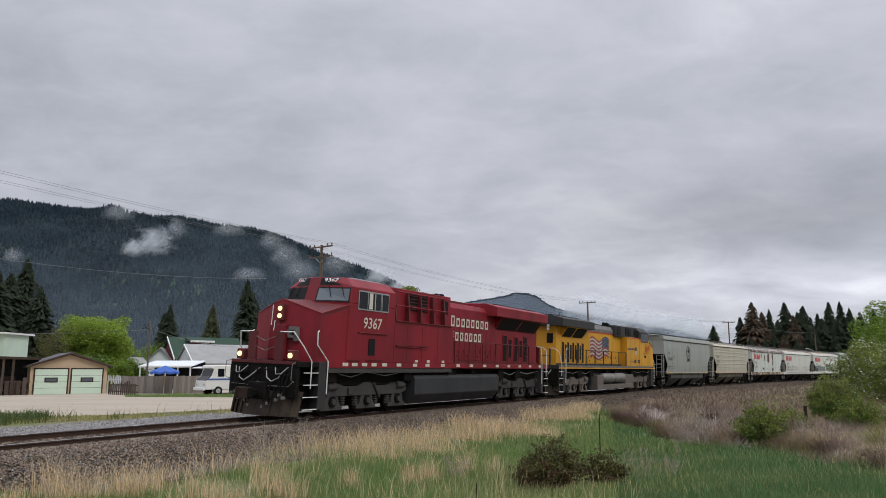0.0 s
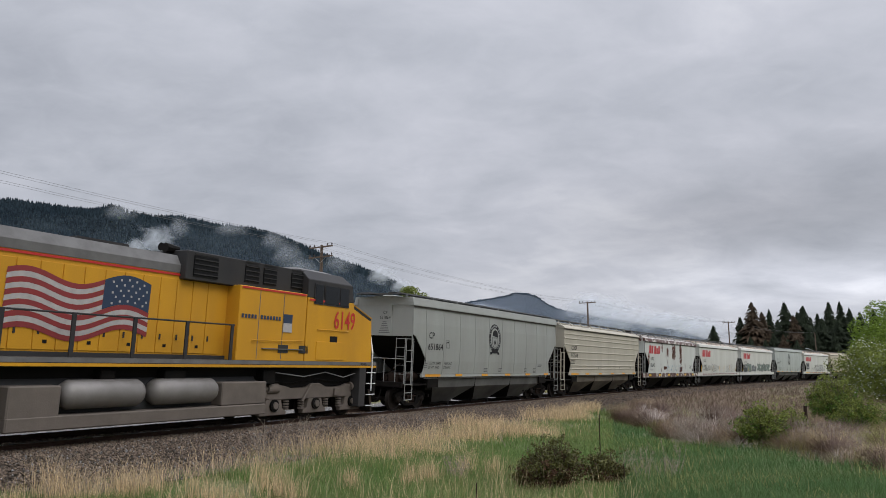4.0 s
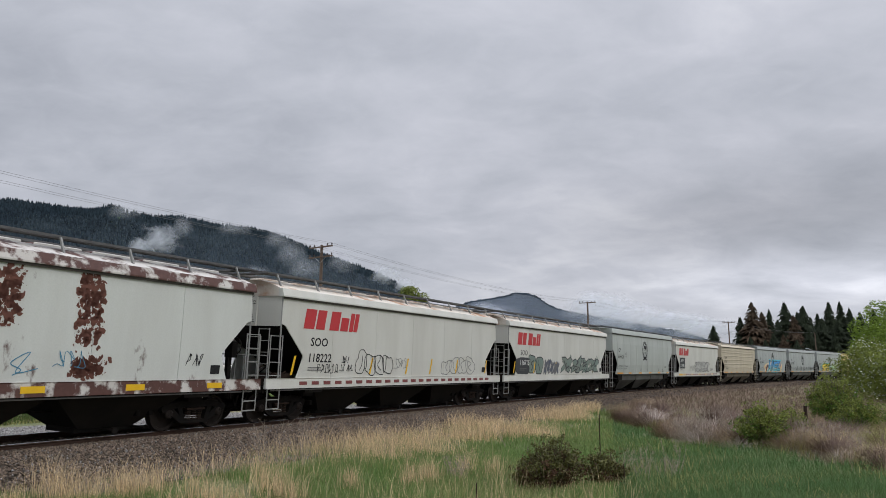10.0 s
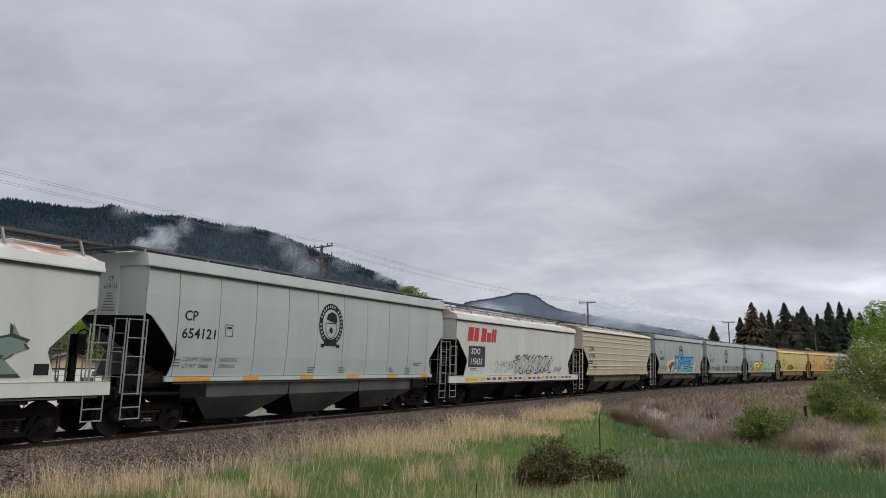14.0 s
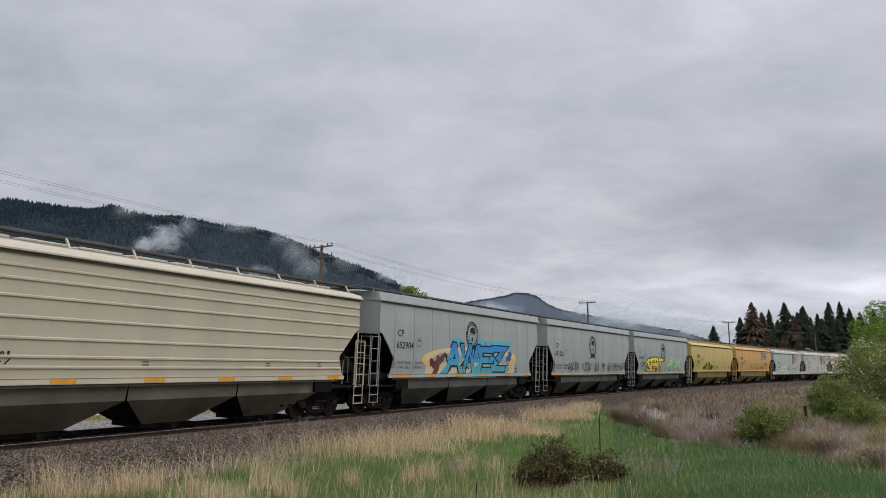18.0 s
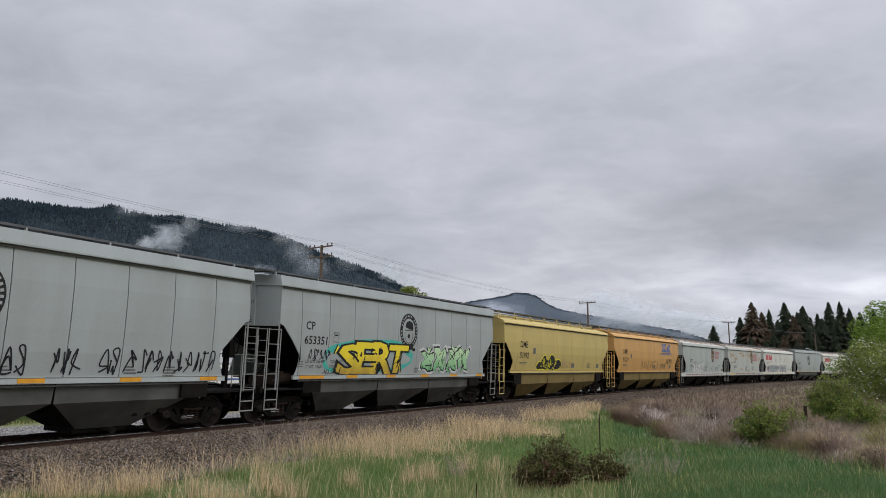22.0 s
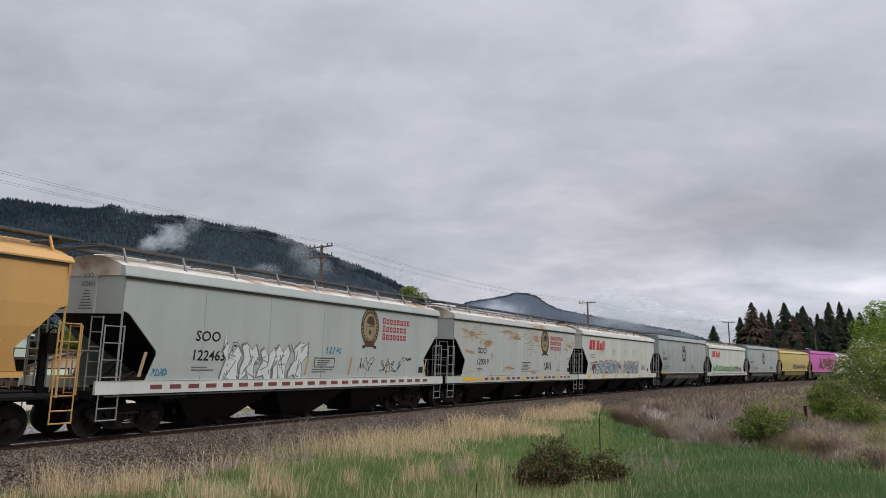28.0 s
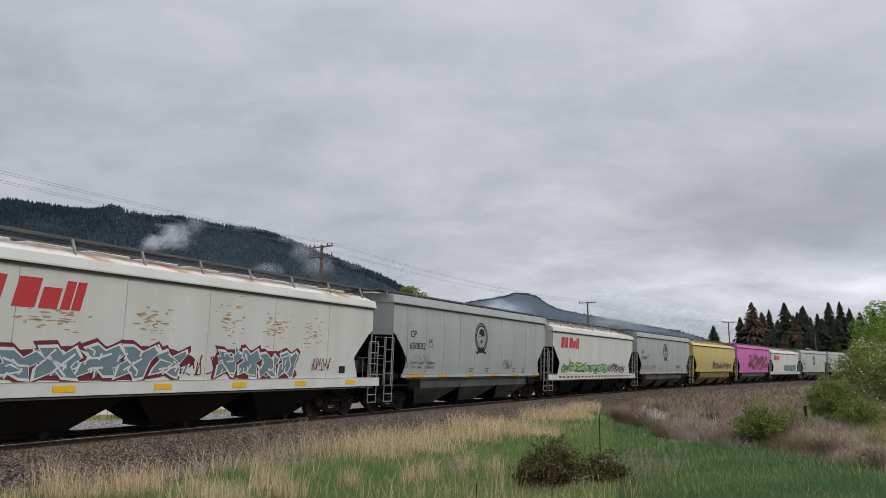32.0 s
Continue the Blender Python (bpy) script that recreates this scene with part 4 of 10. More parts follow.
# ---- locomotives ----
RED = surface("deep_red_locomotive_paint", (0.245, 0.012, 0.022), (0.12, 0.013, 0.016), 0.8, stretch=(1, 1, 0.3), amount=0.85, rough=0.5, fine=30, spec=0.25)
RED_DARK = surface("grimy_dark_red_paint", (0.12, 0.012, 0.014), (0.07, 0.012, 0.012), 1.5, rough=0.6)
LOCO_YELLOW = surface("armour_yellow_paint", (0.64, 0.315, 0.020), (0.46, 0.225, 0.028), 0.8, stretch=(1, 1, 0.3), rough=0.5, fine=30, spec=0.25)
LOCO_GREY = surface("sooty_dark_grey_paint", (0.040, 0.039, 0.040), (0.062, 0.058, 0.055), 1.0, rough=0.5)
LOCO_BLACK = surface("sooty_black_underframe", (0.006, 0.0058, 0.0055), (0.017, 0.0145, 0.0125), 2, rough=0.7, fine=25)
TRUCK_GREY = surface("dusty_cast_truck_frame", (0.055, 0.052, 0.050), (0.09, 0.083, 0.077), 2, rough=0.8, fine=25, bump=0.2)
TRUCK_BROWN = surface("dust_brown_truck_frame", (0.15, 0.125, 0.105), (0.10, 0.085, 0.07), 2, rough=0.85, fine=25, bump=0.2)
TANK_GREY = surface("dark_fuel_tank_paint", (0.05, 0.051, 0.053), (0.034, 0.034, 0.034), 1, rough=0.5)
GRILLE = surface("black_radiator_screen", (0.010, 0.010, 0.011), (0.02, 0.02, 0.02), 10, rough=0.6)
GLASS_DARK = glass("dark_cab_glass", (0.008, 0.010, 0.012), 0.12, 0.25)
GLASS_PALE = glass("reflecting_windshield_glass", (0.10, 0.12, 0.14), 0.04)
LAMP_GLOW = glowing("lit_headlight_lens", (1.0, 0.74, 0.34), 1.5)
LAMP_OFF = surface("unlit_lamp_lens", (0.55, 0.55, 0.55), (0.4, 0.4, 0.4), 10, rough=0.2)
STRIPE_RED = surface("red_stripe_paint", (0.55, 0.03, 0.02), (0.45, 0.04, 0.03), 5, rough=0.5)
RESERVOIR = surface("dusty_silver_reservoir", (0.24, 0.225, 0.21), (0.15, 0.135, 0.12), 2, rough=0.5, metal=0.3)
FLAG_RED = surface("flag_red_decal", (0.27, 0.035, 0.035), (0.20, 0.035, 0.035), 4, rough=0.5)
FLAG_WHITE = surface("flag_white_decal", (0.48, 0.45, 0.43), (0.30, 0.28, 0.27), 4, rough=0.5)
FLAG_BLUE = surface("flag_blue_decal", (0.022, 0.040, 0.080), (0.035, 0.055, 0.095), 4, rough=0.5)
LETTER_CREAM = surface("cream_lettering", (0.62, 0.57, 0.48), (0.48, 0.43, 0.36), 6, rough=0.5)
PLOUGH = surface("scuffed_black_plough_steel", (0.020, 0.017, 0.015), (0.105, 0.080, 0.056), 1.2, rough=0.6, fine=20)
HOSE = surface("pale_grey_air_hose", (0.30, 0.30, 0.30), (0.2, 0.2, 0.2), 6, rough=0.6)


def loft(bm, rings):
    """Joins closed loops of equal length and caps both ends."""
    vr = [[bm.verts.new(p) for p in ring] for ring in rings]
    n = len(vr[0])
    for a, b in zip(vr[:-1], vr[1:]):
        for i in range(n):
            j = (i + 1) % n
            bm.faces.new((a[i], a[j], b[j], b[i]))
    bm.faces.new(vr[0])
    bm.faces.new(vr[-1][::-1])
    return bm


def on_quad(A, B, C, D, u0, u1, v0, v1, lift):
    """A thin slab on the four-cornered face A B C D (B next to A, D above A)."""
    A, B, C, D = (Vector(p) for p in (A, B, C, D))
    nrm = (B - A).cross(D - A).normalized()

    def at(u, v):
        return A.lerp(B, u).lerp(D.lerp(C, u), v)
    bm = bmesh.new()
    loft(bm, [[at(u, v) + nrm * k for u, v in ((u0, v0), (u1, v0), (u1, v1), (u0, v1))] for k in (-0.01, lift)])
    return bm


class Loco:
    """Builds at u metres from the front coupler; heading -1 turns the front away from the direction of travel."""

    def __init__(self, s_front, facing, label, main, dark, roof):
        self.ob = thing("locomotive", label, "locomotive", group="locomotives of the grain train")
        self.f = facing
        self.main, self.dark, self.roof = main, dark, roof
        TRAIN.append((self.ob, s_front + 11.15, 6.9))

    def X(self, u):
        return self.f * (u - 11.15)

    def P(self, u, y, z):
        return (self.X(u), y, z)

    def bx(self, *rows):
        bm = bmesh.new()
        for u0, u1, y0, y1, z0, z1 in rows:
            a, b = sorted((self.X(u0), self.X(u1)))
            box(bm, a, b, y0, y1, z0, z1)
        return bm

    def pr(self, pts, y0, y1):
        return prism(bmesh.new(), [(self.X(u), z) for u, z in pts], y0, y1)

    def put(self, name, bm, mat, parent=None, label="", smooth=False):
        return part(name, bm, mat, parent or self.ob, label, smooth=smooth)

    def rail(self, pts, mat, r=0.02, name="handrail", parent=None):
        return self.put(name, pipe(bmesh.new(), [self.P(*p) for p in pts], r, 6), mat, parent)


ZD, ZF = 1.95, 1.74


def loco_truck(lo, uc, mat):
    fr = bevelled(lo.bx((uc - 2.7, uc + 2.7, -0.62, 0.62, 0.30, 1.02), (uc - 0.6, uc + 0.6, -0.9, 0.9, 0.60, 1.05)), 0.03)
    tr = lo.put("truck", fr, LOCO_BLACK)
    for y in (-1.08, 1.08):
        sgn = 1 if y > 0 else -1
        # cast beam with a dipped middle, and three pedestals
        bm = prism(bmesh.new(), [(lo.X(uc + u), z) for u, z in ((-2.75, 0.84), (-2.65, 1.08), (-1.75, 1.16), (-1.3, 1.04), (-0.55, 1.04), (-0.2, 1.20), (0.2, 1.20), (0.55, 1.04), (1.3, 1.04), (1.75, 1.16), (2.65, 1.08), (2.75, 0.84), (2.3, 0.70), (-2.3, 0.70))], y - 0.10, y + 0.10)
        lo.put("side_frame", bevelled(bm, 0.025), mat, tr)
        for k in (-2.08, 0, 2.08):
            bm = prism(bmesh.new(), [(lo.X(uc + k + u), z) for u, z in ((-0.34, 0.74), (0.34, 0.74), (0.42, 0.40), (0.62, 0.34), (0.62, 0.22), (-0.62, 0.22), (-0.62, 0.34), (-0.42, 0.40))], y - 0.08, y + 0.12)
            lo.put("pedestal", bevelled(bm, 0.02), mat, tr)
            c = Vector(lo.P(uc + k, y, 0.53))
            bm = tube(bmesh.new(), c + Vector((0, sgn * 0.08, 0)), c + Vector((0, sgn * 0.15, 0)), 0.19, 16)
            jb = lo.put("journal_box", bm, LOCO_BLACK, tr)
            bm = tube(bmesh.new(), c + Vector((0, sgn * 0.14, 0)), c + Vector((0, sgn * 0.20, 0)), 0.11, 12)
            lo.put("axle_cap", bm, mat, tr)
        for k in (-1.42, -0.66, 0.66, 1.42):
            bm = bmesh.new()
            for i in range(4):
                tube(bm, lo.P(uc + k, y, 0.36 + i * 0.085), lo.P(uc + k, y, 0.41 + i * 0.085), 0.11, 8)
            lo.put("coil_spring", bm, mat, tr)
        for k in (-2.45, 2.45):
            q = -0.5 if k > 0 else 0.5
            bm = tube(bmesh.new(), lo.P(uc + k, y + sgn * 0.05, 1.06), lo.P(uc + k + q, y + sgn * 0.05, 1.06), 0.16, 14)
            tube(bm, lo.P(uc + k - q * 0.35, y + sgn * 0.05, 1.06), lo.P(uc + k, y + sgn * 0.05, 1.06), 0.09, 10)
            lo.put("brake_cylinder", bm, mat, tr)
        lo.put("damper", tube(bmesh.new(), lo.P(uc + 0.75, y + sgn * 0.14, 0.62), lo.P(uc + 0.35, y + sgn * 0.14, 1.16), 0.05, 8), mat, tr)
        lo.rail([(uc - 2.6, y + sgn * 0.02, 1.28), (uc - 1.2, y + sgn * 0.02, 1.24), (uc, y + sgn * 0.03, 1.34), (uc + 1.4, y + sgn * 0.02, 1.22), (uc + 2.6, y + sgn * 0.02, 1.32)], LOCO_BLACK, 0.025, "sand_hose", tr)
        lo.put("brake_bracket", lo.bx((uc - 1.25, uc - 0.95, *sorted((y, y + sgn * 0.18)), 0.78, 1.0)), mat, tr)
    for k in (-2.08, 0, 2.08):
        w = under("wheelset", shared("loco_wheelset", lambda: link_mesh("wheelset", wheelset_bm(0.533), WHEEL_TREAD)), tr)
        w.matrix_parent_inverse = Matrix.Translation((lo.X(uc + k), 0, 0.533))
        WHEELS[0.533].append(w)
    return tr


def steps(lo, ua, ub, up, mat, rail_mat):
    """Corner steps from ua to ub with a side panel on to up, both sides."""
    a, b = sorted((ua, ub))
    c, d = sorted((ub, up))
    for y in (-1, 1):
        st = lo.put("step_well", lo.bx((a, b, *sorted((y * 1.10, y * 1.16)), 0.30, ZD - 0.05)), LOCO_BLACK)
        lo.put("step_panel", bevelled(lo.bx((c, d, *sorted((y * 1.10, y * 1.53)), 0.34, ZD - 0.02)), 0.015), mat, st)
        for k in range(4):
            z = 0.34 + k * 0.40
            lo.put("tread", lo.bx((a, b, *sorted((y * 1.16, y * 1.53)), z, z + 0.035)), LOCO_BLACK, st)
            lo.put("tread_edge", lo.bx((a + 0.03, b - 0.03, *sorted((y * 1.53, y * 1.548)), z + 0.012, z + 0.04)), rail_mat, st)


def front_gear(lo, u0):
    """What crowds the leading end below its deck: lip, draft gear, plough ribs, hoses, cut lever and brackets."""
    lo.put("deck_lip", bevelled(lo.bx((u0 - 0.02, u0 - 0.003, -1.46, 1.46, ZD - 0.12, ZD - 0.025)), 0.004), RED_DARK, label="dark red lip of the front deck")
    lo.put("draft_gear_pocket", bevelled(lo.bx((u0 - 0.24, u0 - 0.003, -0.42, 0.42, 0.66, 1.22)), 0.03), STEEL_DARK)
    bm = prism(bmesh.new(), [(lo.X(u), y) for u, y in ((u0 - 0.72, -0.16), (u0 - 0.98, -0.20), (u0 - 1.04, -0.02), (u0 - 0.90, 0.06), (u0 - 1.00, 0.20), (u0 - 0.80, 0.24), (u0 - 0.70, 0.16))], 0.70, 1.06, "z")
    lo.put("coupler_knuckle", bevelled(bm, 0.02), STEEL_RUST)
    for y in (-1.25, -0.95, -0.62, 0.62, 0.95, 1.25):
        fw = float(np.interp(abs(y), [0.4, 1.0, 1.48], [-0.10, 0.12, 0.34]))
        lo.put("plough_rib", prism(bmesh.new(), [(lo.X(u0 + fw - 0.05), 0.95), (lo.X(u0 + fw - 0.13), 0.93), (lo.X(u0 + fw - 0.30), 0.16), (lo.X(u0 + fw - 0.22), 0.14)], y - 0.025, y + 0.025), PLOUGH)
    for y, z0, dz in ((-1.30, 1.55, 0.75), (-1.12, 1.50, 0.62), (-0.98, 1.52, 0.80), (-0.58, 1.30, 0.72), (-0.34, 1.26, 0.80), (0.36, 1.28, 0.78), (0.55, 1.35, 0.70), (0.92, 1.52, 0.82), (1.08, 1.5, 0.6), (1.28, 1.55, 0.7)):
        hose = lo.rail([(u0 - 0.02, y, z0), (u0 - 0.16, y * 0.99, z0 - 0.05), (u0 - 0.22, y * 0.96, z0 - dz * 0.5), (u0 - 0.20, y * 0.90, z0 - dz)], LOCO_BLACK, 0.028, "brake_hose")
        lo.put("glad_hand", bevelled(lo.bx((u0 - 0.27, u0 - 0.13, y * 0.90 - 0.05, y * 0.90 + 0.05, z0 - dz - 0.10, z0 - dz)), 0.015), STEEL_GREY, hose)
    lo.rail([(u0 - 0.06, -1.44, 1.30), (u0 - 0.14, -1.30, 1.12), (u0 - 0.14, -0.30, 1.10), (u0 - 0.20, 0.0, 1.24)], STEEL_GREY, 0.016, "cut_lever")
    lo.rail([(u0 - 0.06, 1.44, 1.30), (u0 - 0.14, 1.30, 1.12), (u0 - 0.14, 0.30, 1.10), (u0 - 0.20, 0.0, 1.24)], STEEL_GREY, 0.016, "cut_lever")
    for y, z in ((-0.98, 1.42), (-0.72, 1.48), (-0.2, 1.50), (0.2, 1.50), (0.72, 1.48), (0.98, 1.42)):
        lo.put("receptacle", bevelled(lo.bx((u0 - 0.10, u0 - 0.003, y - 0.08, y + 0.08, z, z + 0.16)), 0.015), STEEL_DARK)
    for y in (-0.9, 0.9):
        lo.rail([(u0 - 0.05, y - 0.28, 1.74), (u0 - 0.20, y - 0.1, 1.52), (u0 - 0.22, y + 0.1, 1.50), (u0 - 0.05, y + 0.28, 1.70)], HOSE, 0.018, "jumper_cable")
    # chains between the posts, and the bell bracket of the nose door
    lo.rail([(u0 + 0.05, -0.44, 2.74), (u0 + 0.03, 0.0, 2.58), (u0 + 0.05, 0.44, 2.74)], STEEL_GREY, 0.012, "chain")
    lo.rail([(u0 + 0.05, -0.44, 2.40), (u0 + 0.03, 0.0, 2.26), (u0 + 0.05, 0.44, 2.40)], STEEL_GREY, 0.012, "chain")
    lo.rail([(0.16, 0.30, 3.15), (0.20, 0.30, 3.85)], WHITE_PAINT, 0.016, "grab_iron")
    lo.rail([(0.14, 0.16, 2.95), (0.18, 0.16, 3.30)], WHITE_PAINT, 0.016, "grab_iron")
    for y in (-1.45, 1.45):
        lo.rail([(u0 - 0.02, y, 1.90), (u0 - 0.22, y * 1.03, 1.85), (u0 - 0.24, y * 1.03, 1.35), (u0 - 0.05, y, 1.25)], STEEL_GREY, 0.014, "uncoupling_handle")


def build_loco(s_front, facing, label, main, dark, roof, truck_mat, rail_mat, post_mat, lit, screens, u_f=0.85, wing_u=(14.35, 21.2)):
    lo = Loco(s_front, facing, label, main, dark, roof)
    u_w, u_e = wing_u
    n_e = u_e - (0.6 if lit else 1.0)
    # frame, deck and tank
    lo.put("frame", lo.bx((1.14 if lit else u_f, 21.45, -1.52, 1.52, ZF, ZD)), main if lit else dark)
    if lit:
        lo.put("front_deck", bevelled(lo.bx((u_f, 1.13, -1.50, 1.50, ZF, ZD - 0.02)), 0.02), LOCO_BLACK)
    lo.put("underframe", lo.bx((0.9, 21.2, -1.05, 1.05, 1.10, ZF - 0.003), (6.6, 15.0, -0.9, 0.9, 0.5, 1.12)), LOCO_BLACK)
    if lit:
        for y in (-1, 1):
            lo.put("skirt", lo.bx((1.2, 9.9, *sorted((y * 1.40, y * 1.50)), 1.56, ZF - 0.004)), TRUCK_GREY, label="dusty grey sill below the cab")
    for k, (ua, ub) in enumerate(((1.35, 1.9), (6.3, 6.85), (15.1, 15.7), (9.9, 10.6), (12.1, 12.5), (17.2, 17.8))):
        lo.put("equipment_box", bevelled(lo.bx((ua, ub, -1.36, -1.0, 1.22, 1.66)), 0.02), LOCO_BLACK if k % 2 else STEEL_DARK)
    for ua, ub in ((1.5, 6.5), (15.3, 20.6)):
        lo.rail([(ua, -1.30, 1.62), (ua + 1.2, -1.34, 1.40), (ua + 2.2, -1.30, 1.58), (ua + 3.4, -1.34, 1.44), (ub, -1.30, 1.60)], HOSE, 0.016, "hanging_cable")
    tw = 1.45 if lit else 1.15
    tank = lo.put("fuel_tank", bevelled(loft(bmesh.new(), [[lo.P(u, y, z) for y, z in ((-tw + 0.1, 1.46), (-tw, 1.32), (-tw, 0.66), (-tw + 0.32, 0.26), (tw - 0.32, 0.26), (tw, 0.66), (tw, 1.32), (tw - 0.1, 1.46))] for u in (6.95, 14.95)]), 0.02), TANK_GREY)
    for uc in (4.0, 18.3):
        loco_truck(lo, uc, truck_mat)
    # pilots, couplers and hoses
    for u0, sg in ((u_f, 1), (21.45, -1)):
        lo.put("pilot", lo.bx(tuple(sorted((u0, u0 + sg * 0.16))) + (-1.50, 1.50, 0.75, ZF - 0.004)), LOCO_BLACK)
        bm = bmesh.new()
        ring = [(-1.48, 0.34), (-1.0, 0.12), (-0.4, -0.10), (0.4, -0.10), (1.0, 0.12), (1.48, 0.34)]
        top = [lo.P(u0 + sg * (fw - 0.05), y, 0.95) for y, fw in ring] + [lo.P(u0 + sg * (fw + 0.10), y, 0.95) for y, fw in ring[::-1]]
        bot = [lo.P(u0 + sg * (fw - 0.22), y, 0.14) for y, fw in ring] + [lo.P(u0 + sg * (fw - 0.12), y, 0.14) for y, fw in ring[::-1]]
        loft(bm, [bot, top])
        lo.put("snow_plough", bm, PLOUGH, label="grimy black steel snow plough")
        bm = lo.bx(tuple(sorted((u0, u0 - sg * 0.72))) + (-0.12, 0.12, 0.78, 0.98), tuple(sorted((u0 - sg * 0.55, u0 - sg * 0.80))) + (-0.20, 0.18, 0.72, 1.04))
        lo.put("coupler", bevelled(bm, 0.02), LOCO_BLACK)
        for y in (-0.75, -0.45, 0.45, 0.75):
            lo.rail([(u0 - sg * 0.05, y, 1.15), (u0 - sg * 0.22, y * 0.95, 0.80), (u0 - sg * 0.30, y * 0.85, 0.55)], LOCO_BLACK, 0.03, "air_hose")
        lo.rail([(u0 - sg * 0.03, -1.05, 1.66), (u0 - sg * 0.2, -0.90, 1.38), (u0 - sg * 0.25, -0.65, 1.26), (u0 - sg * 0.2, -0.40, 1.38), (u0 - sg * 0.03, -0.2, 1.68)], HOSE, 0.022, "jumper_cable")
        lo.rail([(u0 - sg * 0.03, 1.05, 1.66), (u0 - sg * 0.2, 0.85, 1.34), (u0 - sg * 0.25, 0.60, 1.24), (u0 - sg * 0.2, 0.35, 1.40), (u0 - sg * 0.03, 0.1, 1.68)], HOSE, 0.022, "jumper_cable")
    if lit:
        front_gear(lo, u_f)
    steps(lo, -0.12 if lit else 0.9, 0.68 if lit else 1.55, 1.10 if lit else 1.95, LOCO_GREY, WHITE_PAINT)
    steps(lo, 21.42, 20.72, 20.36, LOCO_GREY, WHITE_PAINT)
    if lit:
        for y in (-1, 1):
            lo.rail([(u_f + 0.08, y * 0.62, 2.90), (u_f + 0.08, y * 1.22, 2.90), (-0.06, y * 1.46, 2.40), (0.24, y * 1.56, 1.95), (0.24, y * 1.56, 1.05)], WHITE_PAINT, 0.022)
            lo.rail([(0.60, y * 1.50, 2.98), (0.52, y * 1.52, 2.94), (0.52, y * 1.53, 2.50), (1.08, y * 1.57, 1.95), (1.08, y * 1.57, 0.85)], WHITE_PAINT, 0.022)
            lo.put("front_post", lo.bx((u_f + 0.04, u_f + 0.12, *sorted((y * 0.42, y * 0.78)), ZD - 0.02, 2.90)), RED_DARK)
    else:
        for y in (-1, 1):
            lo.rail([(0.95, y * 0.9, 2.95), (0.95, y * 1.25, 2.9), (1.2, y * 1.54, 2.3), (1.2, y * 1.54, 0.9)], WHITE_PAINT, 0.028)
    for y in (-1, 1):
        lo.rail([(21.40, y * 0.85, 2.96), (21.40, y * 1.2, 2.96), (21.30, y * 1.48, 2.75), (21.05, y * 1.56, 1.98), (21.05, y * 1.56, 1.30)], WHITE_PAINT, 0.022)
        lo.rail([(19.9, y * 1.47, 2.96), (20.25, y * 1.50, 2.96), (20.36, y * 1.53, 2.85), (20.40, y * 1.56, 2.0), (20.40, y * 1.56, 0.9)], WHITE_PAINT, 0.022)
    # nose: a blunt wedge, highest along its middle; the leading one reaches farther out
    dn, dc = (0.58, 0.33) if lit else (0.0, 0.0)
    nb = [lo.P(u, y, ZD - 0.02) for u, y in ((0.84 - dn, -0.45), (0.80 - dn, 0), (0.84 - dn, 0.45), (1.18 - dn, 1.48), (2.95, 1.50), (2.95, -1.50), (1.18 - dn, -1.48))]
    nt_ = [lo.P(*p) for p in ((0.99 - dn, -0.45, 3.92), (0.95 - dn, 0, 4.05), (0.99 - dn, 0.45, 3.92), (1.28 - dn, 1.46, 3.57), (2.62 - dc, 1.50, 4.02), (2.62 - dc, -1.50, 4.02), (1.28 - dn, -1.46, 3.57))]
    bm = bmesh.new()
    va, vb = [bm.verts.new(p) for p in nb], [bm.verts.new(p) for p in nt_]
    for k in range(7):
        j = (k + 1) % 7
        bm.faces.new((va[k], va[j], vb[j], vb[k]))
    nose = lo.put("short_hood", bm, main)
    bm = bmesh.new()
    tv = [bm.verts.new(p) for p in nt_]
    lv = [bm.verts.new((p[0], p[1], p[2] - 0.12)) for p in nt_]
    w_, w2 = bm.verts.new(lo.P(2.3 - dc, 0, 4.17)), bm.verts.new(lo.P(2.3 - dc, 0, 3.9))
    for vv, cc in ((tv, w_), (lv, w2)):
        for k in range(7):
            bm.faces.new((vv[k], vv[(k + 1) % 7], cc))
    for k in range(7):
        j = (k + 1) % 7
        bm.faces.new((tv[k], tv[j], lv[j], lv[k]))
    lo.put("nose_top", bm, RED_DARK if lit else roof, nose)
    for s_ in (-1, 1):
        lo.rail([(0.97 - dn, 0, 4.06), (0.99 - dn, s_ * 0.45, 3.93), (1.28 - dn, s_ * 1.465, 3.58), (2.62 - dc, s_ * 1.505, 4.03)], main, 0.022, "nose_edge", nose)
    # cab with a V front
    def ring(zf, hw, uf, us):
        return [lo.P(u, y, zf) for u, y in ((uf, -0.22), (uf, 0.22), (us, hw), (5.15, hw), (5.15, -hw), (us, -hw))]
    r0, r1, r2, r3 = ring(ZD - 0.01, 1.52, 2.02 - dc, 2.45 - dc), ring(4.06, 1.52, 2.02 - dc, 2.52 - dc), ring(4.68, 1.50, 2.24 - dc, 2.64 - dc), ring(5.02, 1.10, 2.36 - dc, 2.78 - dc)
    cab = lo.put("cab", bevelled(loft(bmesh.new(), [r0, r1]), 0.015), main)
    lo.put("cab_upper", bevelled(loft(bmesh.new(), [r1, r2, r3]), 0.02), main if lit else roof, cab)
    lo.put("cab_roof", loft(bmesh.new(), [[lo.P(u, y, 5.02) for u, y in ((3.1, -1.0), (3.1, 1.0), (5.1, 1.0), (5.1, -1.0))], [lo.P(u, y, 5.12) for u, y in ((3.3, -0.7), (3.3, 0.7), (5.0, 0.7), (5.0, -0.7))]]), STEEL_GREY, cab)
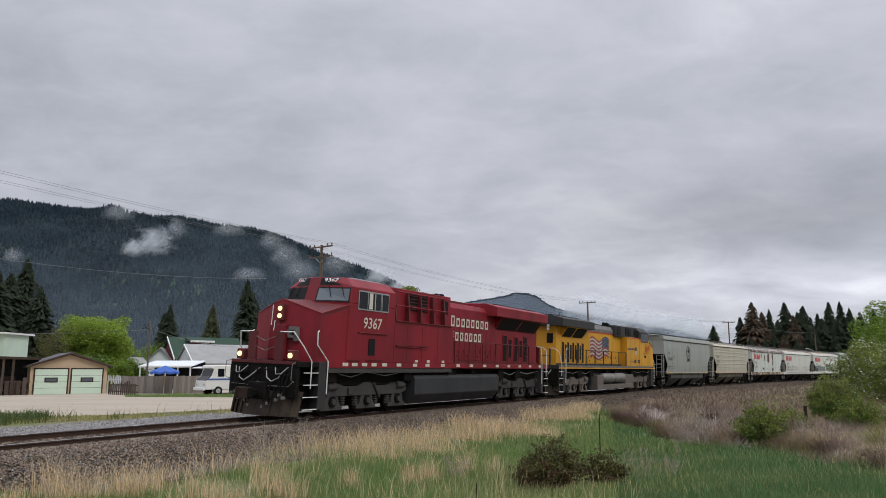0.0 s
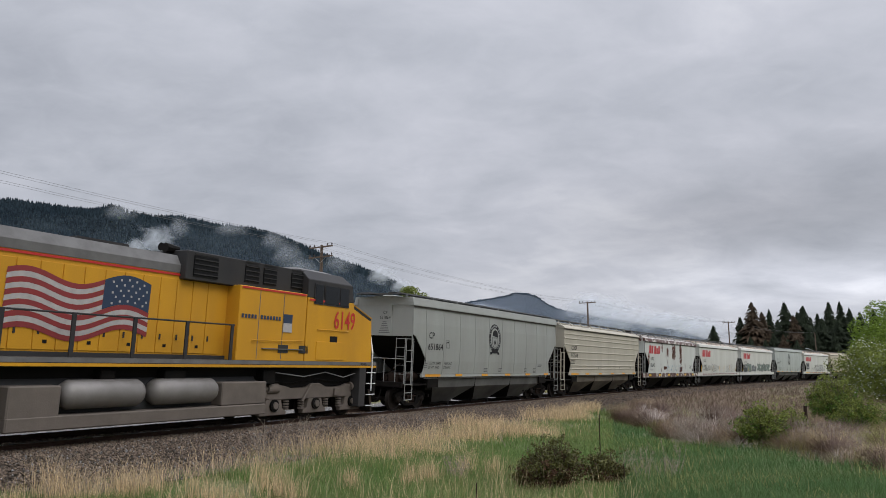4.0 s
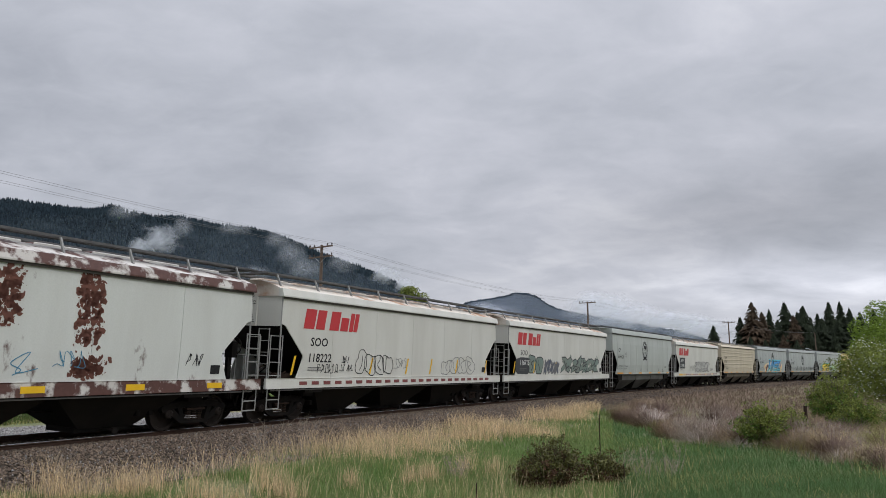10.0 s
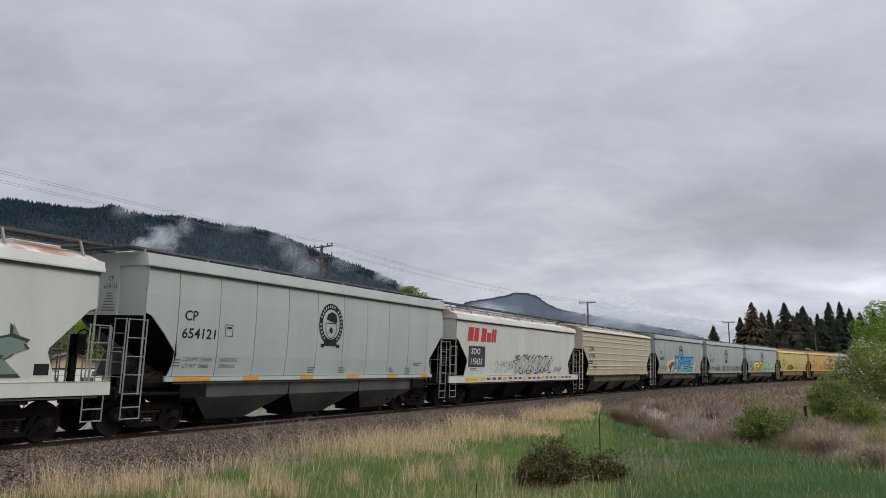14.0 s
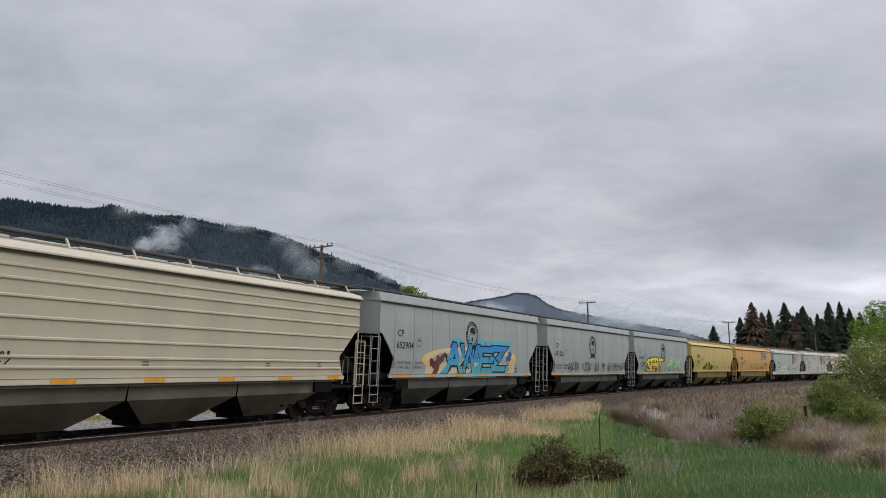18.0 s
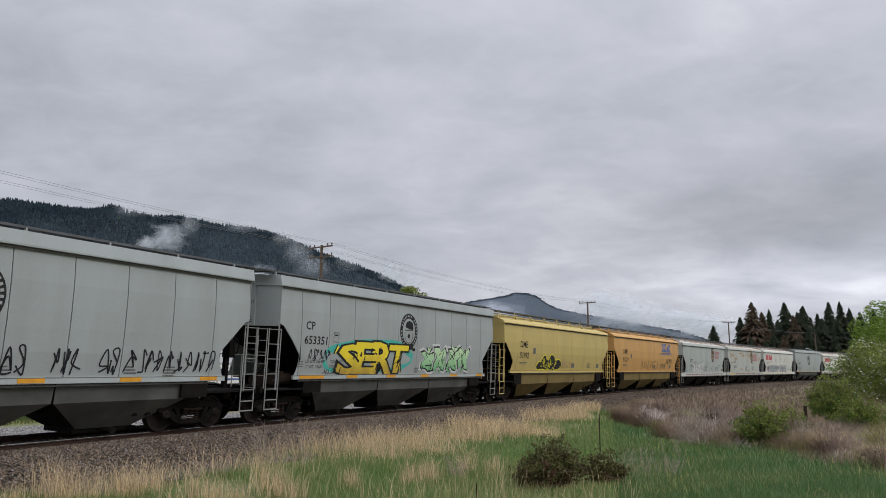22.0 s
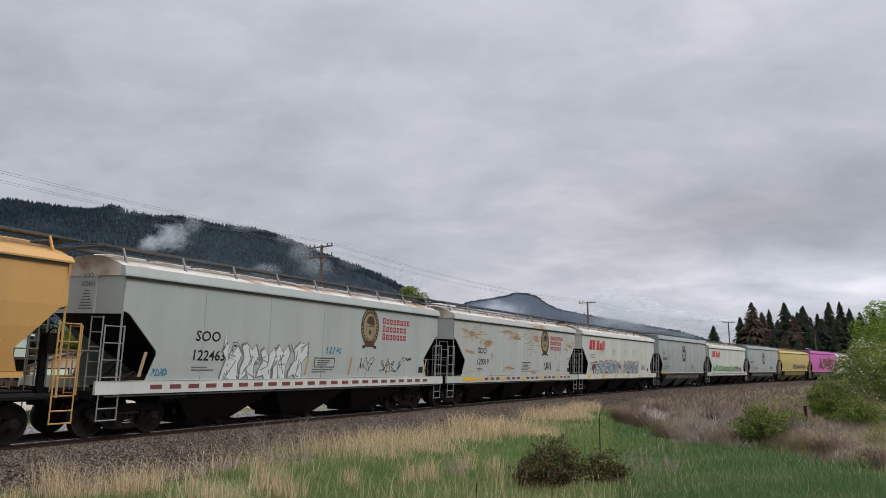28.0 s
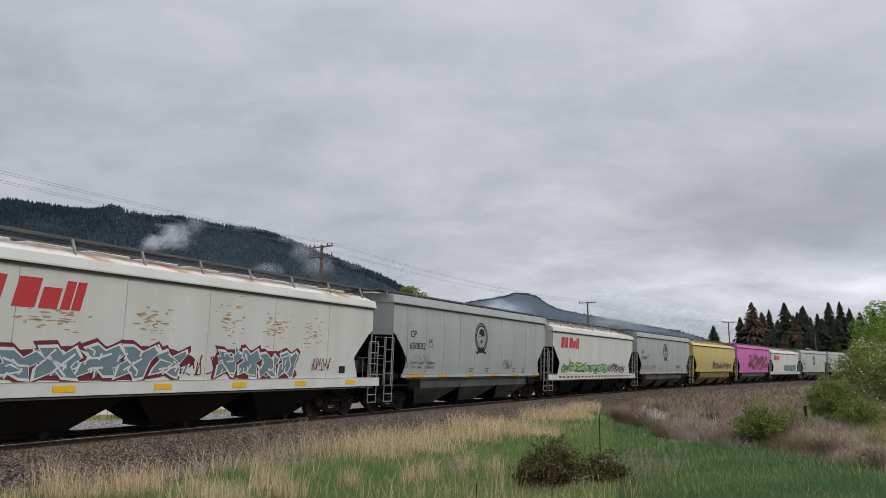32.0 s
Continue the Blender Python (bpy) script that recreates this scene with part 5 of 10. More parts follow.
    # wipers
    for s_ in (-1, 1):
        for f_ in (0.35, 0.72):
            a_ = Vector(r2[0 if s_ < 0 else 1]).lerp(Vector(r2[5 if s_ < 0 else 2]), f_)
            b_ = Vector(r1[0 if s_ < 0 else 1]).lerp(Vector(r1[5 if s_ < 0 else 2]), f_ + 0.18).lerp(a_, 0.35)
            off = Vector((lo.f * -0.06, 0, 0.0))
            lo.put("wiper", pipe(bmesh.new(), [a_ + off, b_ + off], 0.014, 4), BLACK, cab)
    for s_ in (-1, 1):
        i, j = (0, 5) if s_ < 0 else (1, 2)
        A, B, C, D = r1[j], r1[i], r2[i], r2[j]
        flip = (s_ > 0) != (facing < 0)
        q = (B, A, D, C) if flip else (A, B, C, D)
        lo.put("windshield_frame", on_quad(*q, 0.03, 0.97, 0.06, 0.92, 0.02), BLACK if lit else LOCO_GREY, cab)
        lo.put("windshield", on_quad(*q, 0.06, 0.94, 0.13, 0.85, 0.03), GLASS_PALE, cab)
        A, B, C, D = r2[j], r2[i], r3[i], r3[j]
        q = (B, A, D, C) if flip else (A, B, C, D)
        lo.put("number_board", on_quad(*q, 0.30 if not flip else 0.05, 0.95 if not flip else 0.70, 0.08, 0.92, 0.07), BLACK, cab)
        # side windows
        for k, (ua, ub, mt) in enumerate(((2.92 - 0.6 * dc, 3.42 - 0.6 * dc, GLASS_DARK), (3.48 - 0.6 * dc, 4.28 - 0.6 * dc, GLASS_DARK), (4.40 - 0.6 * dc, 4.80 - 0.6 * dc, GLASS_DARK))):
            y0, y1 = sorted((s_ * 1.515, s_ * 1.545))
            fr = lo.put("window_frame", lo.bx((ua - 0.04, ub + 0.04, y0, y1, 3.86, 4.58)), GALV if lit else LOCO_GREY, cab)
            lo.put("pane", lo.bx((ua, ub, min(y0, y1 - 0.02 if s_ > 0 else y0 - 0.012), max(y1, y0 + 0.02) + (0.012 if s_ > 0 else 0), 3.91, 4.53)), mt, fr)
        if lit:
            lo.put("sun_curtain", lo.bx((3.32, 3.54, *sorted((s_ * 1.560, s_ * 1.568)), 3.92, 4.52)), LETTER_CREAM, cab)
            lo.put("sash_bar", lo.bx((3.66, 3.71, *sorted((s_ * 1.556, s_ * 1.58)), 3.88, 4.56)), GALV, cab)
    # door and grab irons low on the cab side
    lo.put("cab_vent", lo.bx((3.45, 3.85, -1.54, -1.518, 2.20, 2.82)), GRILLE, cab)
    lo.rail([(2.8, -1.56, 3.02), (4.6, -1.56, 3.02)], main, 0.014, "grab_iron", cab)
    lo.rail([(5.3, -1.56, 2.6), (7.7, -1.56, 2.55)], main, 0.014, "grab_iron", cab)
    # lamps
    for z in (3.46, 3.72):
        lens = bmesh.new()
        tube(lens, lo.P(0.98 - dn, -0.03, z), lo.P(0.74 - dn, -0.03, z), 0.080, 14)
        lo.put("headlight", lens, LAMP_GLOW if lit else LAMP_OFF, nose, "lit round headlight" if lit else "")
    lo.put("headlight_housing", bevelled(lo.bx((0.78 - dn, 1.2 - dn, -0.17, 0.11, 3.30, 3.88)), 0.02), RED_DARK if lit else LOCO_GREY, nose)
    for y in (-1.15, 1.15):
        bm = bevelled(lo.bx((u_f + 0.05, u_f + 0.30, y - 0.17, y + 0.17, ZD - 0.01, 2.30)), 0.03)
        dl = lo.put("ditch_light", bm, dark)
        bm = bmesh.new()
        tube(bm, lo.P(u_f + 0.07, y, 2.12), lo.P(u_f + 0.0, y, 2.12), 0.085, 14)
        lo.put("lens", bm, LAMP_GLOW if lit else LAMP_OFF, dl, "glowing ditch light lens" if lit else "")
    # inverter cabinet behind the cab
    inv_u = 10.0 if lit else 8.25
    inv_z = 3.62 if lit else 4.16
    inv = lo.put("inverter_cabinet", bevelled(lo.bx((5.17, inv_u, -1.50, 1.50, ZD - 0.01, inv_z)), 0.02), main)
    lo.put("inverter_top", bevelled(lo.bx((5.17, 10.1, -1.22, 1.22, inv_z - 0.03, 4.95)), 0.02), main if lit else roof, inv)
    vents = ((6.9, 0.30, 4.10), (7.72, 0.30, 4.10)) if lit else ((5.45, 0.28, 4.3), (6.75, 0.30, 4.3), (7.55, 0.30, 4.3), (9.4, 0.45, 4.25))
    for u, hw, z0 in vents:
        lo.put("vent_screen", lo.bx((u - hw, u + hw, -1.25, -1.225, z0, 4.82)), GRILLE, inv)
        for k in range(5):
            lo.put("louvre", lo.bx((u - hw, u + hw, -1.275, -1.25, z0 + 0.05 + k * 0.14, z0 + 0.08 + k * 0.14)), dark, inv)
    if lit:
        for z in (4.22, 4.78):
            lo.rail([(5.3, -1.45, z), (9.6, -1.45, z)], main, 0.026, "grab_rail", inv)
        for u in (5.35, 6.35, 7.3, 8.35, 9.3):
            lo.put("rail_post", prism(bmesh.new(), [(-1.46, inv_z), (-1.23, inv_z), (-1.23, 4.82), (-1.34, 4.82)], *sorted((lo.X(u - 0.05), lo.X(u + 0.05))), "x"), RED_DARK, inv)
        lo.put("dark_window", lo.bx((9.30, 9.85, -1.245, -1.222, 4.15, 4.72)), GRILLE, inv)
    for u in (6.15, 7.3, 8.6) if lit else (6.3, 7.4):
        lo.put("door_seam", lo.bx((u - 0.012, u + 0.012, -1.506, -1.498, 2.0, inv_z - 0.08)), RED_DARK if lit else STEEL_GREY, inv)
    for ua, ub, z in ((2.75, 4.7, 3.02), (5.3, 7.7, 2.62), (2.2, 2.9, 2.0), (3.3, 4.4, 2.02), (5.2, 9.8, 3.58)) if lit else ((5.3, 7.2, 2.3),):
        lo.put("seam_strip", lo.bx((ua, ub, -1.56, -1.50, z, z + 0.03)), RED_DARK if lit else STEEL_GREY, inv)
    # engine hood
    hood = lo.put("engine_hood", bevelled(loft(bmesh.new(), [[lo.P(u, y, z) for y, z in ((-0.98, ZD - 0.01), (-0.98, 4.52), (-0.80, 4.76), (0.80, 4.76), (0.98, 4.52), (0.98, ZD - 0.01))] for u in (inv_u - 0.02, u_e - 0.3)]), 0.02), main)
    for k in range(9 if lit else 12):
        u = (10.35 if lit else 8.5) + k * 0.56
        lo.put("hood_door", bevelled(lo.bx((u, u + 0.53, -1.005, -0.975, 2.10, 4.12)), 0.008), main, hood)
        lo.put("latch", lo.bx((u + 0.40, u + 0.45, -1.02, -1.0, 2.45, 2.60)), dark, hood)
        if k % 2:
            lo.put("vent_hole", lo.bx((u + 0.2, u + 0.3, -1.015, -1.0, 2.25, 2.33)), GRILLE, hood)
    lo.put("hood_sill", lo.bx((inv_u, u_e - 0.3, -1.06, -0.97, ZD - 0.005, 2.06)), RED_DARK if lit else LOCO_GREY, hood)
    bm = bmesh.new()
    tube(bm, lo.P(9.9, -0.6, 5.0), lo.P(10.35, -0.6, 5.0), 0.09, 8, 0.14)
    tube(bm, lo.P(9.9, -0.35, 5.04), lo.P(10.3, -0.35, 5.04), 0.07, 8, 0.12)
    box(bm, *sorted((lo.X(9.8), lo.X(10.1))), -0.7, -0.2, 4.70, 4.96)
    lo.put("horn", bm, LOCO_BLACK)
    lo.put("exhaust_stack", lo.bx((11.4, 12.9, -0.45, 0.45, 4.7, 4.92)), RED_DARK if lit else LOCO_GREY, hood)
    # radiator wings over slanted intakes
    wing = [(-1.55, 4.36), (-1.55, 4.84), (-0.9, 5.02), (0.9, 5.02), (1.55, 4.84), (1.55, 4.36)]
    rad = lo.put("radiator_wing", bevelled(loft(bmesh.new(), [[lo.P(u, y, z) for y, z in wing] for u in (u_w, u_e)]), 0.02), roof if not lit else main)
    lo.put("radiator_grating", lo.bx((u_w + 1.2, u_e - 0.1, -0.8, 0.8, 5.01, 5.07)), GRILLE, rad)
    for s_ in (-1, 1):
        lo.put("radiator_neck", loft(bmesh.new(), [[lo.P(u, s_ * y, z) for y, z in ((0.96, 3.68), (1.45, 4.37), (0.96, 4.37))] for u in (u_w + 0.9, n_e)]), main, rad)
        for ua, ub in ((u_w + 1.0, (u_w + u_e) / 2), ((u_w + u_e) / 2 + 0.2, n_e - 0.1)):
            A, B, C, D = lo.P(ua, s_ * 0.99, 3.72), lo.P(ub, s_ * 0.99, 3.72), lo.P(ub, s_ * 1.44, 4.35), lo.P(ua, s_ * 1.44, 4.35)
            flip = (s_ > 0) != (facing < 0)
            q = (B, A, D, C) if flip else (A, B, C, D)
            lo.put("radiator_screen", on_quad(*q, 0, 1, 0.05, 0.95, 0.012), GRILLE, rad)
    for ua, ub, z0, z1 in screens:
        pan = lo.put("screen_door", bevelled(lo.bx((ua - 0.06, ub + 0.06, -1.01, -0.975, z0 - 0.08, z1 + 0.08)), 0.008), main, hood)
        lo.put("screen", lo.bx((ua, ub, -1.02, -1.0, z0, z1)), GRILLE, pan)
    # walkway rails
    for y in (-1.46, 1.46):
        lo.rail([(inv_u + 0.1, y, 2.96), (20.35, y, 2.96)], rail_mat, 0.024)
        for u in np.linspace(inv_u + 0.2, 20.1, 8):
            lo.put("stanchion", lo.bx((u - 0.05, u + 0.05, min(y, y * 1.03), max(y, y * 1.03), ZD - 0.2, 2.97)), post_mat)
    for y in (-0.9, 0.9):
        lo.put("stanchion", lo.bx((21.34, 21.42, y - (0.13 if lit else 0.04), y + (0.13 if lit else 0.04), ZD - 0.02, 2.96)), post_mat)
        if not lit:
            lo.put("stanchion", lo.bx((u_f + 0.10, u_f + 0.18, y * 0.8 - 0.05, y * 0.8 + 0.05, ZD - 0.02, 2.86)), post_mat)
    lo.rail([(21.38, -0.9, 2.5), (21.38, 0.9, 2.5)], rail_mat, 0.02, "chain")
    return lo


FLAT = dict(wid=((0, 1.0), (6, 1.0)))


def flat_at(y):
    return dict(wid=((0, y), (6, y)))


letters([("9367", 0.0), ("9367", 0.012), ("6149", 0.0), ("6149", 0.012)])
LEAD = build_loco(19.39, 1, "red diesel freight locomotive with lit headlights", RED, RED_DARK, LOCO_BLACK, TRUCK_GREY, RED_DARK, RED_DARK, True,
                  [(16.3, 16.72, 2.10, 3.45), (17.02, 17.34, 2.3, 3.25), (17.75, 18.15, 2.10, 3.40), (18.42, 18.74, 2.35, 3.25), (19.05, 19.42, 2.10, 3.45)], u_f=-0.42)
SECOND = build_loco(41.69, -1, "yellow and grey diesel freight locomotive running cab to the rear", LOCO_YELLOW, LOCO_GREY, LOCO_GREY, TRUCK_BROWN, LOCO_GREY, LOCO_GREY, False,
                    [(16.05 + k * 0.425, 16.34 + k * 0.425, 2.12 + (0.2 if k % 2 else 0.0), 3.40 - (0.15 if k % 2 else 0.0)) for k in range(9)], wing_u=(15.4, 20.9))


def lead_markings():
    ob, st = LEAD.ob, flat_at(1.535)
    put_text(ob, st, "9367", LEAD.X(3.02), 3.20, 0.40, LETTER_CREAM, 0.012, 1.05, 0.08, name="road_number", label="cream painted number")
    A = flat_at(1.02)
    # two-line wordmark as plain slabs
    for x0, z0, h, n, w, g in ((10.55, 3.66, 0.40, 8, 0.33, 0.17), (10.52, 3.00, 0.40, 7, 0.31, 0.16)):
        rows = []
        for k in range(n):
            hh = h * (1.25 if k == 0 else 1.0)
            x = LEAD.X(x0) + k * (w + g)
            rows.append((x, z0, x + w * 0.98, z0 + hh))
        for k, row in enumerate(rows):
            put_fig(ob, A, frame_fig(*row, 0.0, 0.085), LETTER_CREAM, 0.012, "wordmark", "cream two-line wordmark drawn as plain blocks" if k == 0 else "")
    # pale patches along the frame
    for u in (1.95, 2.5, 3.1, 3.7, 4.4, 5.4, 6.6, 7.6, 8.9, 10.3, 11.6, 13.0, 14.4, 15.8, 17.2, 18.6, 20.0):
        LEAD.put("reflector", LEAD.bx((u, u + 0.32, -1.535, -1.515, 1.80, 1.92)), LETTER_CREAM)
    for u, z in ((6.75, 1.97), (7.7, 1.97), (8.95, 1.97)):
        LEAD.put("reflector", LEAD.bx((u, u + 0.22, -1.535, -1.515, z, z + 0.10)), LETTER_CREAM)
    # crest on the nose front: plain pale bars
    bm = bmesh.new()
    box(bm, *sorted((LEAD.X(0.22), LEAD.X(0.40))), -0.80, -0.45, 2.98, 3.10)
    box(bm, *sorted((LEAD.X(0.22), LEAD.X(0.40))), -0.80, -0.70, 2.62, 3.0)
    box(bm, *sorted((LEAD.X(0.22), LEAD.X(0.40))), -0.5, -0.40, 2.78, 3.0)
    box(bm, *sorted((LEAD.X(0.22), LEAD.X(0.40))), -0.8, -0.42, 2.72, 2.80)
    LEAD.put("nose_mark", bm, STEEL_GREY)
    # number boards
    for s_ in (-1, 1):
        co, faces = LETTERS[("9367", 0.0)]
        a = Vector(LEAD.P(2.27, -1.50, 4.68)) if s_ < 0 else Vector(LEAD.P(1.91, 0.22, 4.68))
        b = Vector(LEAD.P(1.89, -0.22, 4.68)) if s_ < 0 else Vector(LEAD.P(2.31, 1.50, 4.68))
        a2 = Vector(LEAD.P(2.45, -1.10, 5.02)) if s_ < 0 else Vector(LEAD.P(2.03, 0.22, 5.02))
        ex = (a - b).normalized()
        eup = ((a2 - a) - ex * (a2 - a).dot(ex)).normalized()
        nrm = ex.cross(eup)
        org = b.lerp(a, 0.17 if s_ < 0 else 0.45) + eup * 0.13
        vs = [org + ex * (c[0] * 0.19) + eup * (c[1] * 0.175) + nrm * 0.095 for c in co]
        under("number", raw_mesh("number", vs, faces, WHITE_PAINT), ob)
    LEAD.put("hand_brake_wheel", pipe(bmesh.new(), [LEAD.P(19.2 + 0.36 * math.cos(a), -1.06, 2.75 + 0.36 * math.sin(a)) for a in np.linspace(0, 6.283, 17)], 0.02, 5), RED_DARK)
    LEAD.put("nose_door", bevelled(LEAD.bx((0.16, 0.26, -0.38, 0.38, 1.97, 3.15)), 0.01), RED)


def second_markings():
    ob = SECOND.ob
    put_text(ob, flat_at(1.535), "6149", SECOND.X(3.70), 3.10, 0.62, STRIPE_RED, 0.012, 0.72, 0.0, name="road_number", label="red painted number")
    put_text(ob, flat_at(1.0), "6149", SECOND.X(20.55), 3.82, 0.22, STRIPE_RED, 0.0, 1.0, 0.0, name="road_number")
    x0 = SECOND.X(5.2)
    put_bars(ob, flat_at(1.515), [(SECOND.X(8.2), 4.08, x0 - 0.05, 4.14, 0.0)], STRIPE_RED, 0.012, "stripe", "red stripe below the roof edge")
    put_bars(ob, flat_at(1.535), [(x0 + 0.1, 3.96, x0 + 2.2, 4.02, 0.0)], STRIPE_RED, 0.012, "stripe")
    put_bars(ob, flat_at(0.985), [(SECOND.X(15.4), 4.22, SECOND.X(8.3), 4.28, 0.0)], STRIPE_RED, 0.025, "stripe")
    SECOND.put("hood_cap", loft(bmesh.new(), [[SECOND.P(u, y, z) for y, z in ((-1.0, 4.30), (-1.0, 4.52), (-0.82, 4.80), (0.82, 4.80), (1.0, 4.52), (1.0, 4.30))] for u in (8.3, 15.4)]), STEEL_GREY)
    # small slogan and shield as plain bars
    put_bars(ob, flat_at(1.515), [(SECOND.X(8.15) + k * 0.135, 3.20, SECOND.X(8.15) + k * 0.135 + 0.09, 3.32, 0.0) for k in range(13) if k != 5], FLAG_BLUE, 0.006, "slogan", "small dark slogan drawn as bars")
    put_bars(ob, flat_at(1.52), [(SECOND.X(6.3), 2.85, SECOND.X(6.3) + 0.42, 3.14, 0.0)], FLAG_WHITE, 0.006, "shield")
    put_bars(ob, flat_at(1.52), [(SECOND.X(6.3), 3.14, SECOND.X(6.3) + 0.42, 3.42, 0.0)], FLAG_BLUE, 0.006, "shield")
    # waving flag decal in strips
    fx0, fx1 = SECOND.X(14.85), SECOND.X(11.05)
    nseg = 22
    for k in range(11):
        vs, fs = [], []
        for i in range(nseg + 1):
            t = i / nseg
            x = fx0 + (fx1 - fx0) * t
            wave = 0.16 * math.sin(t * 9.0 + 0.6) + 0.10 * t
            z0 = 2.42 + k * 0.125 + wave
            vs += [(x, z0), (x + 0.02, z0 + 0.125)]
        for i in range(14 if k >= 5 else nseg):
            fs.append((2 * i, 2 * i + 2, 2 * i + 3, 2 * i + 1))
        vs = vs[:30] if k >= 5 else vs
        under("flag_stripe", surface_copy(flat_at(1.01), vs, fs, 0, 0, 1, 1, 0.012, 0, FLAG_RED if k % 2 == 0 else FLAG_WHITE, "flag_stripe"), ob)
    vs, fs = [], []
    for i in range(9):
        t = (14 + i) / nseg
        x = fx0 + (fx1 - fx0) * t
        wave = 0.16 * math.sin(t * 9.0 + 0.6) + 0.10 * t
        vs += [(x, 2.42 + 5 * 0.125 + wave), (x + 0.02, 2.42 + 11 * 0.125 + wave)]
    for i in range(8):
        fs.append((2 * i, 2 * i + 2, 2 * i + 3, 2 * i + 1))
    under("flag_canton", surface_copy(flat_at(1.01), vs, fs, 0, 0, 1, 1, 0.014, 0, FLAG_BLUE, "flag_canton"), ob)
    stars = []
    for a in range(5):
        for b in range(5):
            x = fx1 - 1.15 + a * 0.23 + (0.1 if b % 2 else 0)
            z = 2.42 + 5.5 * 0.125 + b * 0.135 + 0.16 * math.sin(((x - fx0) / (fx1 - fx0)) * 9 + 0.6) + 0.10 * (x - fx0) / (fx1 - fx0)
            stars.append((x, z, x + 0.055, z + 0.055, 0.0))
    put_bars(ob, flat_at(1.01), stars, FLAG_WHITE, 0.018, "flag_stars")
    for u in (9.95, 12.4):
        bm = lathe(bmesh.new(), [(0.10, -1.12), (0.26, -1.05), (0.34, -0.92), (0.34, 0.92), (0.26, 1.05), (0.10, 1.12)], 18)
        bmesh.ops.rotate(bm, cent=(0, 0, 0), matrix=Matrix.Rotation(math.pi / 2, 3, "Z"), verts=bm.verts)
        bmesh.ops.translate(bm, vec=SECOND.P(u, -1.34, 1.10), verts=bm.verts)
        SECOND.put("air_reservoir", bm, RESERVOIR, smooth=True)
    SECOND.put("tank_cabinet", bevelled(SECOND.bx((6.9, 8.72, -1.56, -1.0, 0.66, 1.32)), 0.03), TRUCK_BROWN)
    SECOND.put("tank_cabinet", bevelled(SECOND.bx((13.6, 14.8, -1.56, -1.0, 0.62, 1.32)), 0.03), TRUCK_BROWN)
    SECOND.put("tank_skirt", bevelled(SECOND.bx((6.9, 14.8, -1.58, -1.0, 0.34, 0.66)), 0.03), TRUCK_BROWN)
    for k in range(2):
        SECOND.put("vent_louvres", SECOND.bx((5.0 + k * 1.0, 5.45 + k * 1.0, -1.52, -1.495, 2.2, 2.45)), LOCO_GREY)
    SECOND.put("battery_door", bevelled(SECOND.bx((3.0, 4.6, -1.545, -1.51, 2.0, 2.62)), 0.01), LOCO_YELLOW)
    for z in (4.16, 4.36):
        SECOND.put("rear_headlight", tube(bmesh.new(), SECOND.P(20.85, -0.55, z), SECOND.P(20.96, -0.55, z), 0.09, 12), LAMP_OFF)
    SECOND.put("rear_window", SECOND.bx((20.6, 20.63, -0.75, -0.35, 3.3, 3.9)), GRILLE)
    for z in (2.5, 3.0):
        SECOND.rail([(20.6, -0.9, z), (20.7, -0.9, z), (20.7, -0.4, z), (20.6, -0.4, z)], LOCO_YELLOW, 0.015, "grab_iron")
    SECOND.rail([(20.7, -1.2, 4.95), (20.7, -1.2, 5.2), (20.3, -1.2, 5.25), (20.3, -1.2, 5.0)], LOCO_GREY, 0.018, "grab_iron")
    SECOND.put("sill_stripe", SECOND.bx((0.9, 21.4, -1.535, -1.515, 1.745, 1.82)), LOCO_YELLOW)
    SECOND.put("deck_edge", SECOND.bx((0.9, 21.4, -1.53, -1.515, 1.835, 1.95)), STEEL_GREY)


lead_markings()
second_markings()


# ---- ties and stones of the track ----
tie_mesh = link_mesh("tie", bevelled(boxes((-0.115, 0.115, -1.30, 1.30, -0.36, -0.175)), 0.012), TIE_WOOD)
for k in range(200):
    s = 2.0 + k * 0.52
    x, y, a = on_track(s)
    o = under("tie", tie_mesh, track, "", Matrix.Translation((x, y, CANT_LIFT)) @ pose(0, 0, 0, 0, 0, 90 - math.degrees(a) + random.uniform(-1, 1)) @ pose(0, 0, 0, CANT, 0, 0))

STONE = surface("crushed_stone", (0.150, 0.112, 0.082), (0.062, 0.046, 0.035), 3, rough=0.95, fine=40, rnd=0.7, island=True)
STONE_GREY = surface("grey_crushed_stone", (0.225, 0.215, 0.205), (0.14, 0.132, 0.124), 3, rough=0.95, fine=40, rnd=0.5, island=True)


